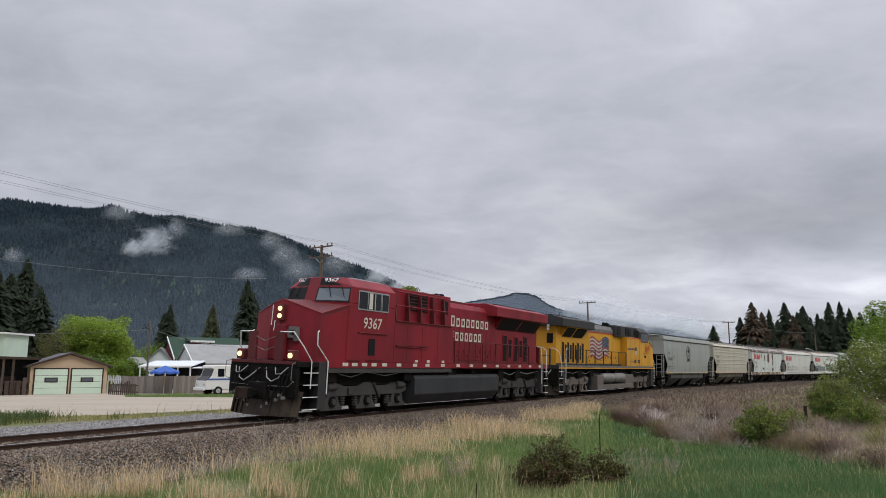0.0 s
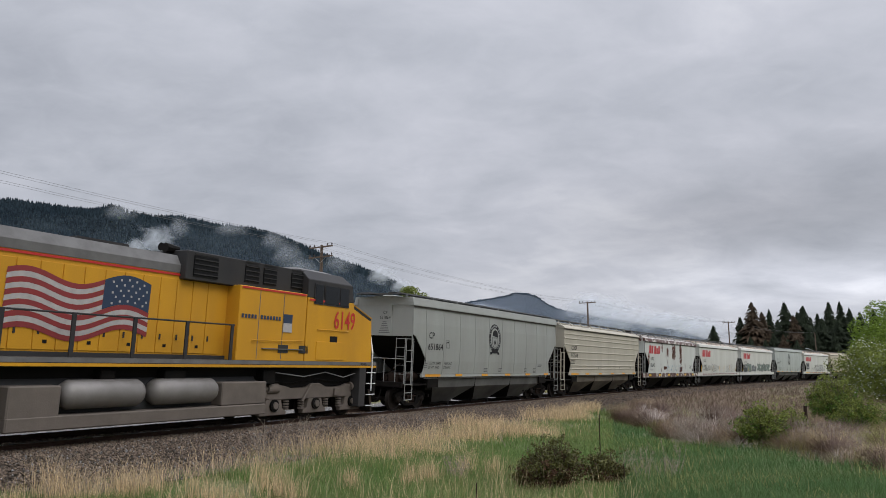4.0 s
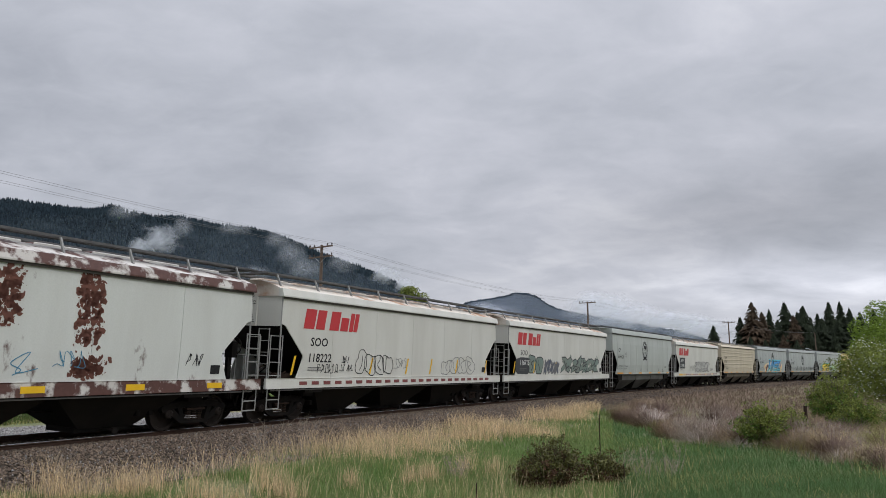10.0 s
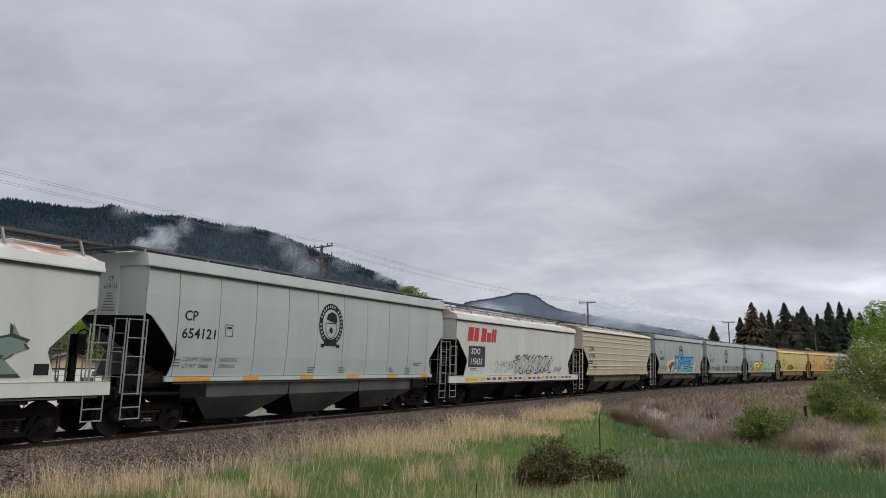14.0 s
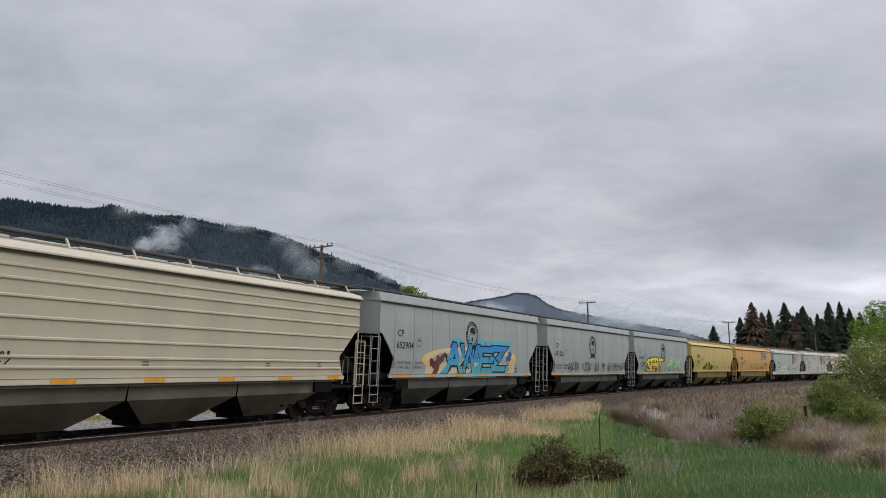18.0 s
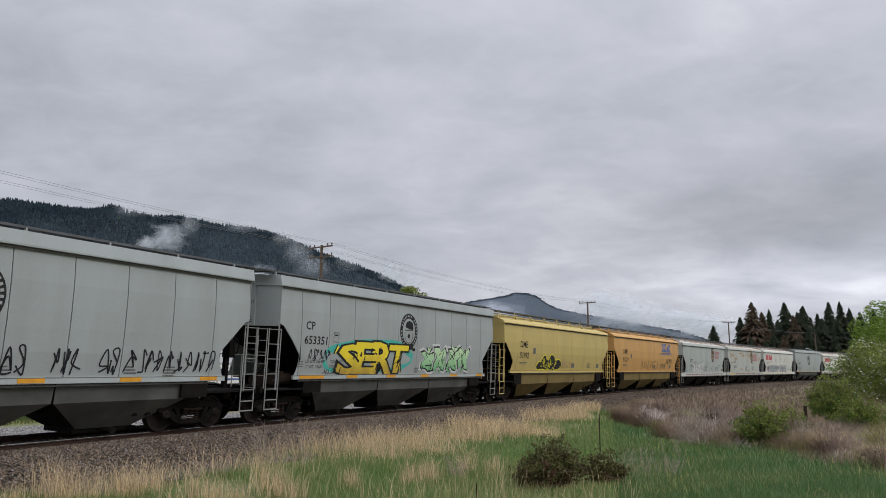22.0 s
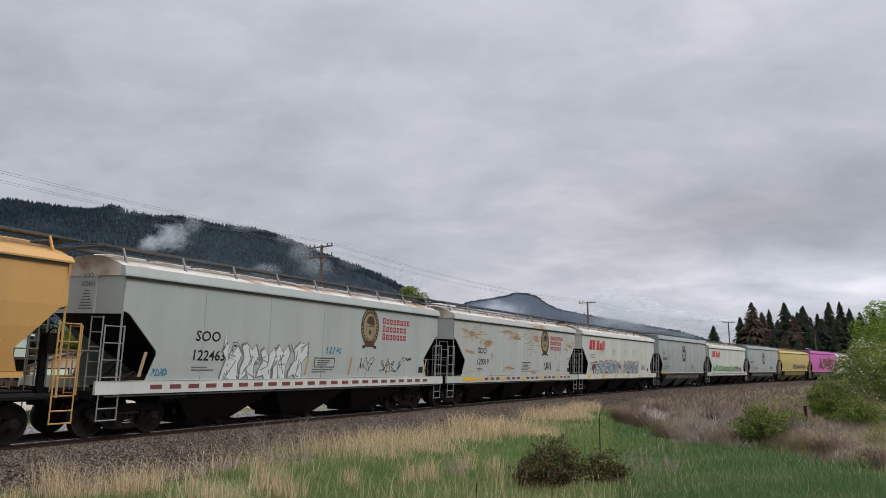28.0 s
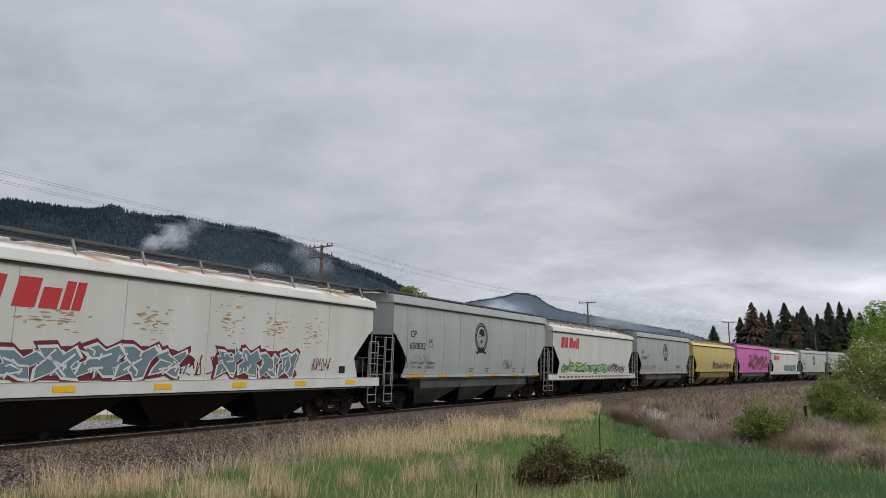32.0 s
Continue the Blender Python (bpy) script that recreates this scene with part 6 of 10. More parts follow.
def scatter_stones(name, label, n, lat0, lat1, s0, s1, size, mat, seed, bias=1.0):
    rng = np.random.RandomState(seed)
    s = s0 + (s1 - s0) * rng.rand(n) ** bias
    lat = rng.uniform(lat0, lat1, n)
    a = np.interp(s, _s, _th)
    x, y = np.interp(s, _s, _X) + np.cos(a) * lat, np.interp(s, _s, _Y) - np.sin(a) * lat
    z = np.interp(lat, [-9.6, -8.0, -6.0, -4.2, -3.6, -1.9, -1.35, 1.35, 1.85, 3.2, 3.6], [-0.47, -0.50, -0.545, -0.59, -0.60, -0.16, -0.13, -0.17, -0.26, -0.72, -0.72]) + CANT_LIFT
    base = np.array([(1, 0, 0), (-1, 0, 0), (0, 1, 0), (0, -1, 0), (0, 0, 0.8), (0, 0, -0.5)], float)
    tri = np.array([(0, 2, 4), (2, 1, 4), (1, 3, 4), (3, 0, 4), (2, 0, 5), (1, 2, 5), (3, 1, 5), (0, 3, 5)])
    r = size * (0.5 + rng.rand(n, 6, 1))
    th = rng.rand(n) * 6.28
    c, sn = np.cos(th)[:, None], np.sin(th)[:, None]
    b = base[None] * r
    bx, by = b[..., 0] * c - b[..., 1] * sn, b[..., 0] * sn + b[..., 1] * c
    v = np.stack([bx + x[:, None], by + y[:, None], b[..., 2] + z[:, None] + 0.2 * size], -1)
    t = tri[None] + (np.arange(n) * 6)[:, None, None]
    ob = new(name, tri_mesh(name, v.reshape(-1, 3), t.reshape(-1, 3), mat))
    return tagged(ob, label, "ballast stone", kind="stuff")


scatter_stones("ballast_stones", "brown crushed stones on the near ballast shoulder", 62000, 0.9, 4.5, 3, 45, 0.038, STONE, 11, 1.3)
scatter_stones("ballast_stones", "grey crushed stones on the far ballast shoulder", 90000, -9.4, -0.85, 5, 60, 0.045, STONE_GREY, 12, 1.3)
scatter_stones("ballast_stones", "pale stones among the brown ballast", 5000, 0.9, 4.6, 3, 45, 0.036, STONE_GREY, 15, 1.3)
scatter_stones("ballast_stones", "crushed stones between the rails", 7000, -0.7, 0.7, 5, 40, 0.036, STONE, 13, 1.3)
scatter_stones("ballast_stones", "brown crushed stones along the distant track", 12000, 0.9, 3.6, 45, 130, 0.06, STONE, 14, 1.0)

# ---- grass ----
GREEN_GRASS = surface("spring_grass", (0.145, 0.232, 0.068), (0.225, 0.258, 0.105), 0.6, rough=0.7, fine=3, rnd=0.30, island=True, translucent=0.35, spec=0.2)
DRY_GRASS = surface("dry_straw_grass", (0.70, 0.54, 0.33), (0.55, 0.41, 0.25), 0.8, rough=0.8, fine=3, rnd=0.4, island=True, translucent=0.3, spec=0.2)
FADED_GRASS = surface("half_dry_grass", (0.29, 0.29, 0.11), (0.42, 0.34, 0.18), 0.7, rough=0.8, fine=3, rnd=0.4, island=True, translucent=0.3, spec=0.2)
# a cooler green, also darkened to put the right side's shade into it
SHADED_EMERALD_GRASS = surface("shaded_emerald_grass", (0.090, 0.175, 0.062), (0.140, 0.190, 0.072), 0.5, rough=0.7, fine=3, rnd=0.28, island=True, translucent=0.35, spec=0.2)
WEED_GREEN = surface("dark_weed_green", (0.065, 0.105, 0.030), (0.10, 0.125, 0.04), 0.6, rough=0.7, fine=3, rnd=0.4, island=True, translucent=0.3, spec=0.2)
DARK_STEMS = surface("dark_purple_brown_twigs", (0.150, 0.098, 0.080), (0.235, 0.170, 0.140), 0.8, rough=0.9, fine=3, rnd=0.4, island=True)
FADED_STRAW = surface("weathered_tan_straw", (0.36, 0.27, 0.17), (0.27, 0.20, 0.13), 0.8, rough=0.85, fine=3, rnd=0.35, island=True, translucent=0.2)
PALE_CANES = surface("bleached_bramble_canes", (0.50, 0.43, 0.38), (0.36, 0.29, 0.25), 0.8, rough=0.9, fine=3, rnd=0.35, island=True)
BROWN_STEMS = surface("dead_brown_stems", (0.20, 0.140, 0.105), (0.31, 0.235, 0.18), 0.8, rough=0.9, fine=3, rnd=0.4, island=True)


def blades(x, y, z, h, w, lean, rng):
    """Tapered bent blades: five corners and three triangles each."""
    n = len(x)
    th = rng.rand(n) * 6.283
    ld = rng.rand(n) * 6.283
    dx, dy = np.cos(th) * w / 2, np.sin(th) * w / 2
    lx, ly = np.cos(ld) * lean * h, np.sin(ld) * lean * h
    v = np.empty((n, 5, 3))
    v[:, 0] = np.stack([x - dx, y - dy, z - 0.03], 1)
    v[:, 1] = np.stack([x + dx, y + dy, z - 0.03], 1)
    v[:, 2] = np.stack([x - dx * 0.7 + lx * 0.35, y - dy * 0.7 + ly * 0.35, z + h * 0.55], 1)
    v[:, 3] = np.stack([x + dx * 0.7 + lx * 0.35, y + dy * 0.7 + ly * 0.35, z + h * 0.55], 1)
    v[:, 4] = np.stack([x + lx, y + ly, z + h * (1 - 0.3 * np.abs(lean))], 1)
    t = np.array([(0, 1, 3), (0, 3, 2), (2, 3, 4)])[None] + (np.arange(n) * 5)[:, None, None]
    return v.reshape(-1, 3), t.reshape(-1, 3)


def noise2(x, y, sc, seed):
    r = np.random.RandomState(seed)
    out = np.zeros_like(x)
    for k in range(4):
        a, ph, f = r.rand() * 6.28, r.rand(2) * 6.28, sc * (0.7 + 0.9 * k)
        out += np.sin((x * np.cos(a) + y * np.sin(a)) * f + ph[0]) * np.sin((-x * np.sin(a) + y * np.cos(a)) * f * 1.2 + ph[1]) / (1 + 0.5 * k)
    return out


def meadow(name, label, n, r0, r1, b0, b1, lat0, lat1, keep, height, width, lean, mat, seed, cat="grass"):
    """Blades strewn over a sector of the meadow between two distances, b0 to b1 degrees of bearing, at lat0..lat1 from the track."""
    rng = np.random.RandomState(seed)
    r = r0 * (r1 / r0) ** rng.rand(n)
    a = np.radians(rng.uniform(b0, b1, n))
    x, y = r * np.sin(a), r * np.cos(a)
    u, s = lat_of(x, y)
    k = (u > lat0) & (u < lat1) & (rng.rand(n) < keep(x, y, u, s))
    x, y, u, r = x[k], y[k], u[k], r[k]
    m = len(x)
    z = ground_z(x, y)
    h = height * (0.55 + 0.8 * rng.rand(m))
    w = width * (0.7 + 0.6 * rng.rand(m)) * np.clip(r / 16, 1, 4)
    v, t = blades(x, y, z, h, w, lean * (0.4 + rng.rand(m)), rng)
    ob = new(name, tri_mesh(name, v, t, mat))
    return tagged(ob, label, cat, kind="stuff")


def sig(v, k=6.0):
    return 1 / (1 + np.exp(-k * v))


def thicket_edge(x, y):
    """How far a point lies behind the front of the brush on the bank, in metres."""
    return y - np.interp(x / y, [0.20, 0.25, 0.33, 0.41, 0.49, 0.565, 0.64], [48, 33, 24.5, 21, 18.3, 16, 14.5])


def open_grass(x, y):
    return sig(-thicket_edge(x, y) + 0.9 * noise2(x, y, 0.9, 6), 1.6)


meadow("green_grass", "lush green spring grass on the meadow", 250000, 9.0, 42, -36, 13, 3.4, 40, lambda x, y, u, s: (0.10 + 0.90 * open_grass(x, y)) * np.clip(0.16 + 0.95 * sig(1.0 * noise2(x, y, 0.5, 3) + 0.55 * (u - np.interp(s, [8, 18], [3.9, 5.2]))), 0, 1), 0.21, 0.0085, 0.6, GREEN_GRASS, 21)
meadow("green_grass", "emerald green grass, darkened for shade, on the right of the meadow", 110000, 9.0, 42, 13, 38, 3.4, 40, lambda x, y, u, s: (0.10 + 0.90 * open_grass(x, y)) * np.clip(0.16 + 0.95 * sig(1.0 * noise2(x, y, 0.5, 3) + 0.55 * (u - np.interp(s, [8, 18], [3.9, 5.2]))), 0, 1), 0.21, 0.0085, 0.6, SHADED_EMERALD_GRASS, 36)
meadow("green_grass", "fine green grass farther along the field", 60000, 22, 90, -5, 40, 4.0, 45, lambda x, y, u, s: (0.15 + 0.85 * open_grass(x, y)) * sig(noise2(x, y, 0.25, 5) + 0.1) * 0.9, 0.28, 0.012, 0.5, GREEN_GRASS, 22)
meadow("faded_grass", "half-dry grass among the green", 52000, 10, 60, -36, 38, 3.0, 30, lambda x, y, u, s: sig(noise2(x, y, 0.6, 9) - 0.1), 0.30, 0.008, 0.65, FADED_GRASS, 23)
meadow("brown_brush", "low dead brush along the far bend", 26000, 42, 120, 14, 30, 3.4, 18, lambda x, y, u, s: sig(noise2(x, y, 0.4, 33) + 0.8, 3), 0.55, 0.009, 0.8, BROWN_STEMS, 33, "brush")
meadow("bank_grass", "dull olive grass on the bank under the trees", 60000, 15, 75, 24, 38, 4.0, 40, lambda x, y, u, s: sig(thicket_edge(x, y) - 1.0, 2) * sig(noise2(x, y, 0.35, 61) + 0.4, 4), 0.34, 0.011, 0.7, FADED_GRASS, 31)
# the band of tall straw along the ballast's foot
meadow("dry_grass", "tall straw-coloured dry grass beside the ballast", 330000, 11, 60, -36, 12, 2.8, 8.6,
       lambda x, y, u, s: np.clip(sig(1.6 * noise2(x, y, 0.75, 14) + 0.45 - 0.95 * np.abs(u - np.interp(s, [10, 22], [4.7, 4.9])), 3.5), 0, 1) * np.interp(s, [12, 16, 20, 25], [0.04, 0.12, 0.5, 1.0]), 0.66, 0.0062, 0.55, DRY_GRASS, 24, "dry grass")
meadow("dry_grass", "sparse dry stalks in the foreground", 4200, 8.5, 19, -36, 15, 3.4, 18, lambda x, y, u, s: sig(noise2(x, y, 0.8, 17) - 0.1), 0.62, 0.0055, 0.45, DRY_GRASS, 25, "dry grass")
meadow("brown_brush", "thin dead brown stems on the bank", 34000, 16, 80, 9, 38, 3.9, 30, lambda x, y, u, s: sig(thicket_edge(x, y) - 0.3, 2.5) * sig(1.3 * noise2(x, y, 0.6, 31) + 0.4, 3), 0.45, 0.008, 0.9, BROWN_STEMS, 26, "brush")


def brush_clumps(name, label, n, px0, px1, back, height, radius, stems, mat, seed, lift=0.0, width=0.006):
    """Domes of fine arching twigs, strewn behind the front of the thicket."""
    rng = np.random.RandomState(seed)
    V, T, k = [], [], 0
    for _ in range(n):
        q = rng.uniform(px0, px1)
        d = float(np.interp(q, [1040, 1100, 1200, 1300, 1400, 1500, 1600], [48, 33, 24.5, 21, 18.3, 16, 14.5])) + 0.5 + back * rng.rand() ** 1.6 + 0.9 * rng.randn()
        cx, cy = (q - 784) / 1268.0 * d, d
        if float(lat_of([cx], [cy])[0][0]) < 4.2:
            continue
        R_, H = radius * rng.uniform(0.6, 1.25), height * rng.uniform(0.55, 1.2)
        a, f = rng.rand(stems) * 6.283, rng.rand(stems) ** 0.5
        bx, by = cx + 0.35 * R_ * f * np.cos(a), cy + 0.35 * R_ * f * np.sin(a)
        bz = ground_z(bx, by) - 0.03
        a = a + rng.normal(size=stems) * 0.7
        h = H * (1.0 - 0.55 * f ** 2) * rng.uniform(0.55, 1.1, stems)
        w = width * np.clip(d / 20, 1, 3)
        pts = [(np.stack([bx + R_ * f * g ** 1.5 * np.cos(a), by + R_ * f * g ** 1.5 * np.sin(a), bz + h * (g - lift * g ** 3)], 1)) for g in (0.0, 0.4, 0.75, 1.05)]
        side = np.stack([-np.sin(a + 1.0), np.cos(a + 1.0), np.zeros(stems)], 1) * w / 2
        blk = np.stack([pts[0] - side, pts[0] + side, pts[1] - side, pts[1] + side, pts[2] - side * 0.7, pts[2] + side * 0.7, pts[3]], 1)
        V.append(blk.reshape(-1, 3))
        T.append((np.array([(0, 1, 3), (0, 3, 2), (2, 3, 5), (2, 5, 4), (4, 5, 6)])[None] + (k + np.arange(stems) * 7)[:, None, None]).reshape(-1, 3))
        k += stems * 7
    ob = new(name, tri_mesh(name, np.concatenate(V), np.concatenate(T), mat))
    return tagged(ob, label, "brush", kind="stuff")


brush_clumps("brown_brush", "dense domes of dead purple-brown twigs on the bank", 46, 1085, 1460, 15, 1.00, 0.85, 420, DARK_STEMS, 81, 0.10)
brush_clumps("brown_brush", "domes of dead brown twigs on the bank", 30, 1070, 1450, 17, 0.90, 0.85, 420, BROWN_STEMS, 85, 0.12)
brush_clumps("tan_brush", "bleached tan grass standing in the thicket", 40, 1060, 1600, 18, 0.85, 0.7, 320, FADED_STRAW, 86, 0.20)
brush_clumps("olive_brush", "olive weeds greening through the thicket", 34, 1100, 1600, 14, 0.75, 0.8, 360, FADED_GRASS, 87, 0.25)
brush_clumps("brown_brush", "dead brown twigs among the shrubs", 20, 1440, 1600, 12, 0.70, 0.8, 320, DARK_STEMS, 82, 0.15)
brush_clumps("bleached_brush", "bleached canes arching over the brown thicket", 30, 1110, 1300, 7, 1.15, 1.0, 120, PALE_CANES, 83, 0.30, 0.013)
brush_clumps("bleached_brush", "low bleached canes at the thicket's front", 18, 1370, 1520, 2.2, 0.60, 0.8, 110, PALE_CANES, 84, 0.30, 0.011)


def verge(u, s):
    """The strip between the far ballast and the gravel road."""
    edge = np.interp(s, [12, 19, 22.5, 28], [-17.2, -16.0, -12.7, -11.6])
    return (u > edge) & (u < edge + np.interp(s, [14, 20, 24], [6.0, 4.5, 3.2]))


meadow("verge_grass", "low olive verge grass on the far side of the track", 150000, 19, 75, -36, 10, -18, -5.5, lambda x, y, u, s: verge(u, s) * sig(noise2(x, y, 0.5, 41) + 0.6, 4), 0.15, 0.012, 0.7, FADED_GRASS, 27)
meadow("verge_weeds", "tall dark green weeds between the road and the track", 60000, 19, 40, -36, -12, -18, -7.0, lambda x, y, u, s: verge(u, s) * sig(1.2 * noise2(x, y, 0.8, 44) + 0.8 * (19.0 - s), 3), 0.42, 0.010, 0.5, WEED_GREEN, 30)
meadow("lawn_grass", "short green grass along the yard fence", 30000, 55, 66, -23.5, -13, -60, -17, lambda x, y, u, s: sig(noise2(x, y, 0.5, 47) + 0.5, 3) * (y > 55), 0.16, 0.008, 0.6, GREEN_GRASS, 34)
meadow("verge_dry_grass", "thin dead stalks on the far verge", 2600, 19, 60, -36, 10, -16, -7.0, lambda x, y, u, s: verge(u, s) * sig(noise2(x, y, 0.5, 43)), 0.62, 0.006, 0.35, BROWN_STEMS, 28, "dry grass")


def tufts(name, label, spots, mat, seed):
    """Clumps of tall fanned stalks: bearing, distance, stalks, height."""
    rng = np.random.RandomState(seed)
    for px, d, n, h in spots:
        cx, cy = (px - 784) / 1268.0 * d, d
        r = 0.30 * rng.rand(n) * (n / 120) ** 0.5
        a = rng.rand(n) * 6.283
        x, y = cx + r * np.cos(a), cy + r * np.sin(a)
        v, t = blades(x, y, ground_z(x, y), h * (0.5 + 0.6 * rng.rand(n)), 0.007 * (0.7 + 0.6 * rng.rand(n)), 0.15 + 0.6 * rng.rand(n) ** 2, rng)
        ob = new(name, tri_mesh(name, v, t, mat))
        tagged(ob, label, "grass tuft", group="straw tufts in the meadow", kind="stuff")


tufts("straw_tuft", "tuft of tall bleached straw in the meadow", [(118, 13.4, 140, 1.0), (140, 13.0, 120, 0.9), (185, 13.2, 90, 0.7), (235, 13.8, 160, 0.75), (262, 13.6, 130, 0.7), (295, 14.2, 120, 0.7), (365, 13.6, 150, 0.75), (395, 13.2, 130, 0.7), (430, 13.6, 120, 0.6), (478, 15.0, 160, 0.9), (500, 14.2, 150, 0.85), (530, 14.0, 130, 0.75), (625, 15.5, 110, 0.6), (730, 16.5, 150, 0.7), (760, 17, 150, 0.7), (820, 18, 140, 0.7), (870, 17.5, 110, 0.6), (1420, 20, 150, 0.7), (1455, 19, 150, 0.7), (1485, 18.5, 120, 0.6), (20, 12.8, 90, 0.4), (60, 13, 80, 0.5), (1530, 17, 120, 0.5), (450, 12.6, 70, 0.5), (690, 12.8, 70, 0.4), (330, 12.7, 90, 0.6)], DRY_GRASS, 404)


# ---- leaves, bushes, trees ----
def leaf_cloud(centres, radii, n, size, rng, flat=0.5, squash=0.8):
    """Leaves strewn through balls of the given centres and radii; each a bent diamond."""
    ci = rng.choice(len(centres), n, p=np.asarray(radii) ** 2 / np.sum(np.asarray(radii) ** 2))
    d = rng.normal(size=(n, 3))
    d /= np.linalg.norm(d, axis=1)[:, None]
    rr = np.asarray(radii)[ci] * (0.55 + 0.5 * rng.rand(n))
    p = np.asarray(centres)[ci] + d * rr[:, None] * np.array([1, 1, squash])
    a = rng.normal(size=(n, 3))
    a[:, 2] *= flat
    a /= np.linalg.norm(a, axis=1)[:, None]
    b = np.cross(a, rng.normal(size=(n, 3)))
    b /= np.linalg.norm(b, axis=1)[:, None]
    sz = size * (0.6 + 0.8 * rng.rand(n))[:, None]
    v = np.stack([p - a * sz, p + b * sz * 0.45, p + a * sz, p - b * sz * 0.45], 1)
    t = np.array([(0, 1, 2), (0, 2, 3)])[None] + (np.arange(n) * 4)[:, None, None]
    return v.reshape(-1, 3), t.reshape(-1, 3)


BARK = surface("grey_brown_bark", (0.11, 0.085, 0.065), (0.06, 0.045, 0.035), 3, stretch=(1, 1, 0.3), rough=0.95, fine=25, bump=0.6)
LEAF_LIME = surface("fresh_lime_leaves", (0.175, 0.255, 0.036), (0.12, 0.19, 0.030), 0.7, rough=0.6, fine=4, rnd=0.35, island=True, translucent=0.4, spec=0.25)
LEAF_BRIGHT = surface("bright_lime_leaves", (0.27, 0.36, 0.055), (0.19, 0.28, 0.04), 0.7, rough=0.6, fine=4, rnd=0.35, island=True, translucent=0.4, spec=0.25)
LEAF_SHRUB = surface("olive_green_spring_leaves", (0.185, 0.220, 0.050), (0.120, 0.150, 0.038), 0.9, rough=0.65, fine=4, rnd=0.5, island=True, translucent=0.35, spec=0.2)
LEAF_GREEN = surface("mid_green_leaves", (0.115, 0.20, 0.035), (0.08, 0.15, 0.03), 0.7, rough=0.6, fine=4, rnd=0.4, island=True, translucent=0.4, spec=0.25)
LEAF_OLIVE = surface("olive_shrub_leaves", (0.105, 0.108, 0.030), (0.085, 0.065, 0.030), 1.2, rough=0.6, fine=4, rnd=0.5, island=True, translucent=0.25, spec=0.3)
BLOSSOM = surface("white_blossom", (0.70, 0.72, 0.66), (0.5, 0.55, 0.45), 3, rough=0.7, fine=8, rnd=0.2, island=True, translucent=0.2)
NEEDLES = surface("dark_conifer_needles", (0.019, 0.027, 0.016), (0.032, 0.038, 0.020), 0.8, rough=0.8, fine=5, rnd=0.45, island=True, spec=0.15)
NEEDLES_BROWN = surface("browned_conifer_needles", (0.060, 0.040, 0.027), (0.036, 0.036, 0.021), 0.6, rough=0.85, fine=5, rnd=0.45, island=True, spec=0.15)
NEEDLES_OLIVE = surface("olive_conifer_needles", (0.052, 0.056, 0.026), (0.035, 0.045, 0.025), 0.6, rough=0.85, fine=5, rnd=0.45, island=True, spec=0.15)


def limbs(bm, base, height, radius, rng, n=7, spread=0.45, start=0.25):
    """A leaning, tapered trunk with forked limbs; returns the limbs' ends."""
    top = Vector((rng.uniform(-0.05, 0.05) * height, rng.uniform(-0.05, 0.05) * height, height * 0.8))
    base = Vector(base)
    last, ends = base, []
    for k in range(1, 5):
        nx = base + top * (k / 4) + Vector((rng.uniform(-0.02, 0.02) * height, rng.uniform(-0.02, 0.02) * height, 0))
        tube(bm, last, nx, radius * (1 - 0.2 * (k - 1)), 8, radius * (1 - 0.2 * k))
        last = nx
    ends.append(last)
    for k in range(n):
        f = start + (0.85 - start) * k / n
        p = base + top * f
        a = k * 2.4 + rng.rand()
        d = Vector((math.cos(a), math.sin(a), 0.6 + 0.5 * rng.rand())) * height * spread * (1 - 0.45 * f)
        mid = p + d * 0.5 + Vector((0, 0, -0.03 * height))
        tube(bm, p, mid, radius * 0.40 * (1 - 0.5 * f), 6, radius * 0.28 * (1 - 0.5 * f))
        tube(bm, mid, p + d, radius * 0.28 * (1 - 0.5 * f), 5, radius * 0.08)
        ends.append(p + d)
        for j in range(2):
            e = mid + Vector((rng.uniform(-1, 1), rng.uniform(-1, 1), rng.uniform(0.2, 1))) * height * 0.14
            tube(bm, mid, e, radius * 0.16, 5, radius * 0.05)
            ends.append(e)
    return ends


def broadleaf(name, label, x, y, height, crown_r, n_leaf, leaf, mat, seed, trunk_r=0.18, squash=0.85, cat="tree", z=None, blossom=0, low=0.25, lobes=26):
    rng = np.random.RandomState(seed)
    z = float(ground_z([x], [y])[0]) if z is None else z
    t = thing(name, label, cat, pose(x, y, z))
    bm = bmesh.new()
    ends = limbs(bm, (0, 0, -0.15), height, trunk_r, rng, 9, 0.42 * crown_r / (0.42 * height) if height else 0.4, low)
    part("trunk", bm, BARK, t)
    cs = [tuple(e) for e in ends] + [(rng.uniform(-0.6, 0.6) * crown_r, rng.uniform(-0.6, 0.6) * crown_r, height * rng.uniform(low + 0.15, 0.9)) for _ in range(lobes)]
    rs = [crown_r * (rng.uniform(0.26, 0.48) if lobes < 40 else rng.uniform(0.16, 0.34)) for _ in cs]
    v, f = leaf_cloud(cs, rs, n_leaf, leaf, rng, squash=squash)
    v[:, 2] = np.maximum(v[:, 2], 0.03)
    under("crown", tri_mesh("crown", v, f, mat), t)
    if blossom:
        v, f = leaf_cloud([c for c in cs], [r * 1.08 for r in rs], blossom, leaf * 0.9, rng, squash=squash)
        v[:, 2] = np.maximum(v[:, 2], 0.03)
        under("blossom", tri_mesh("blossom", v, f, BLOSSOM), t, "clusters of white blossom")
    return t


CONIFER = {}


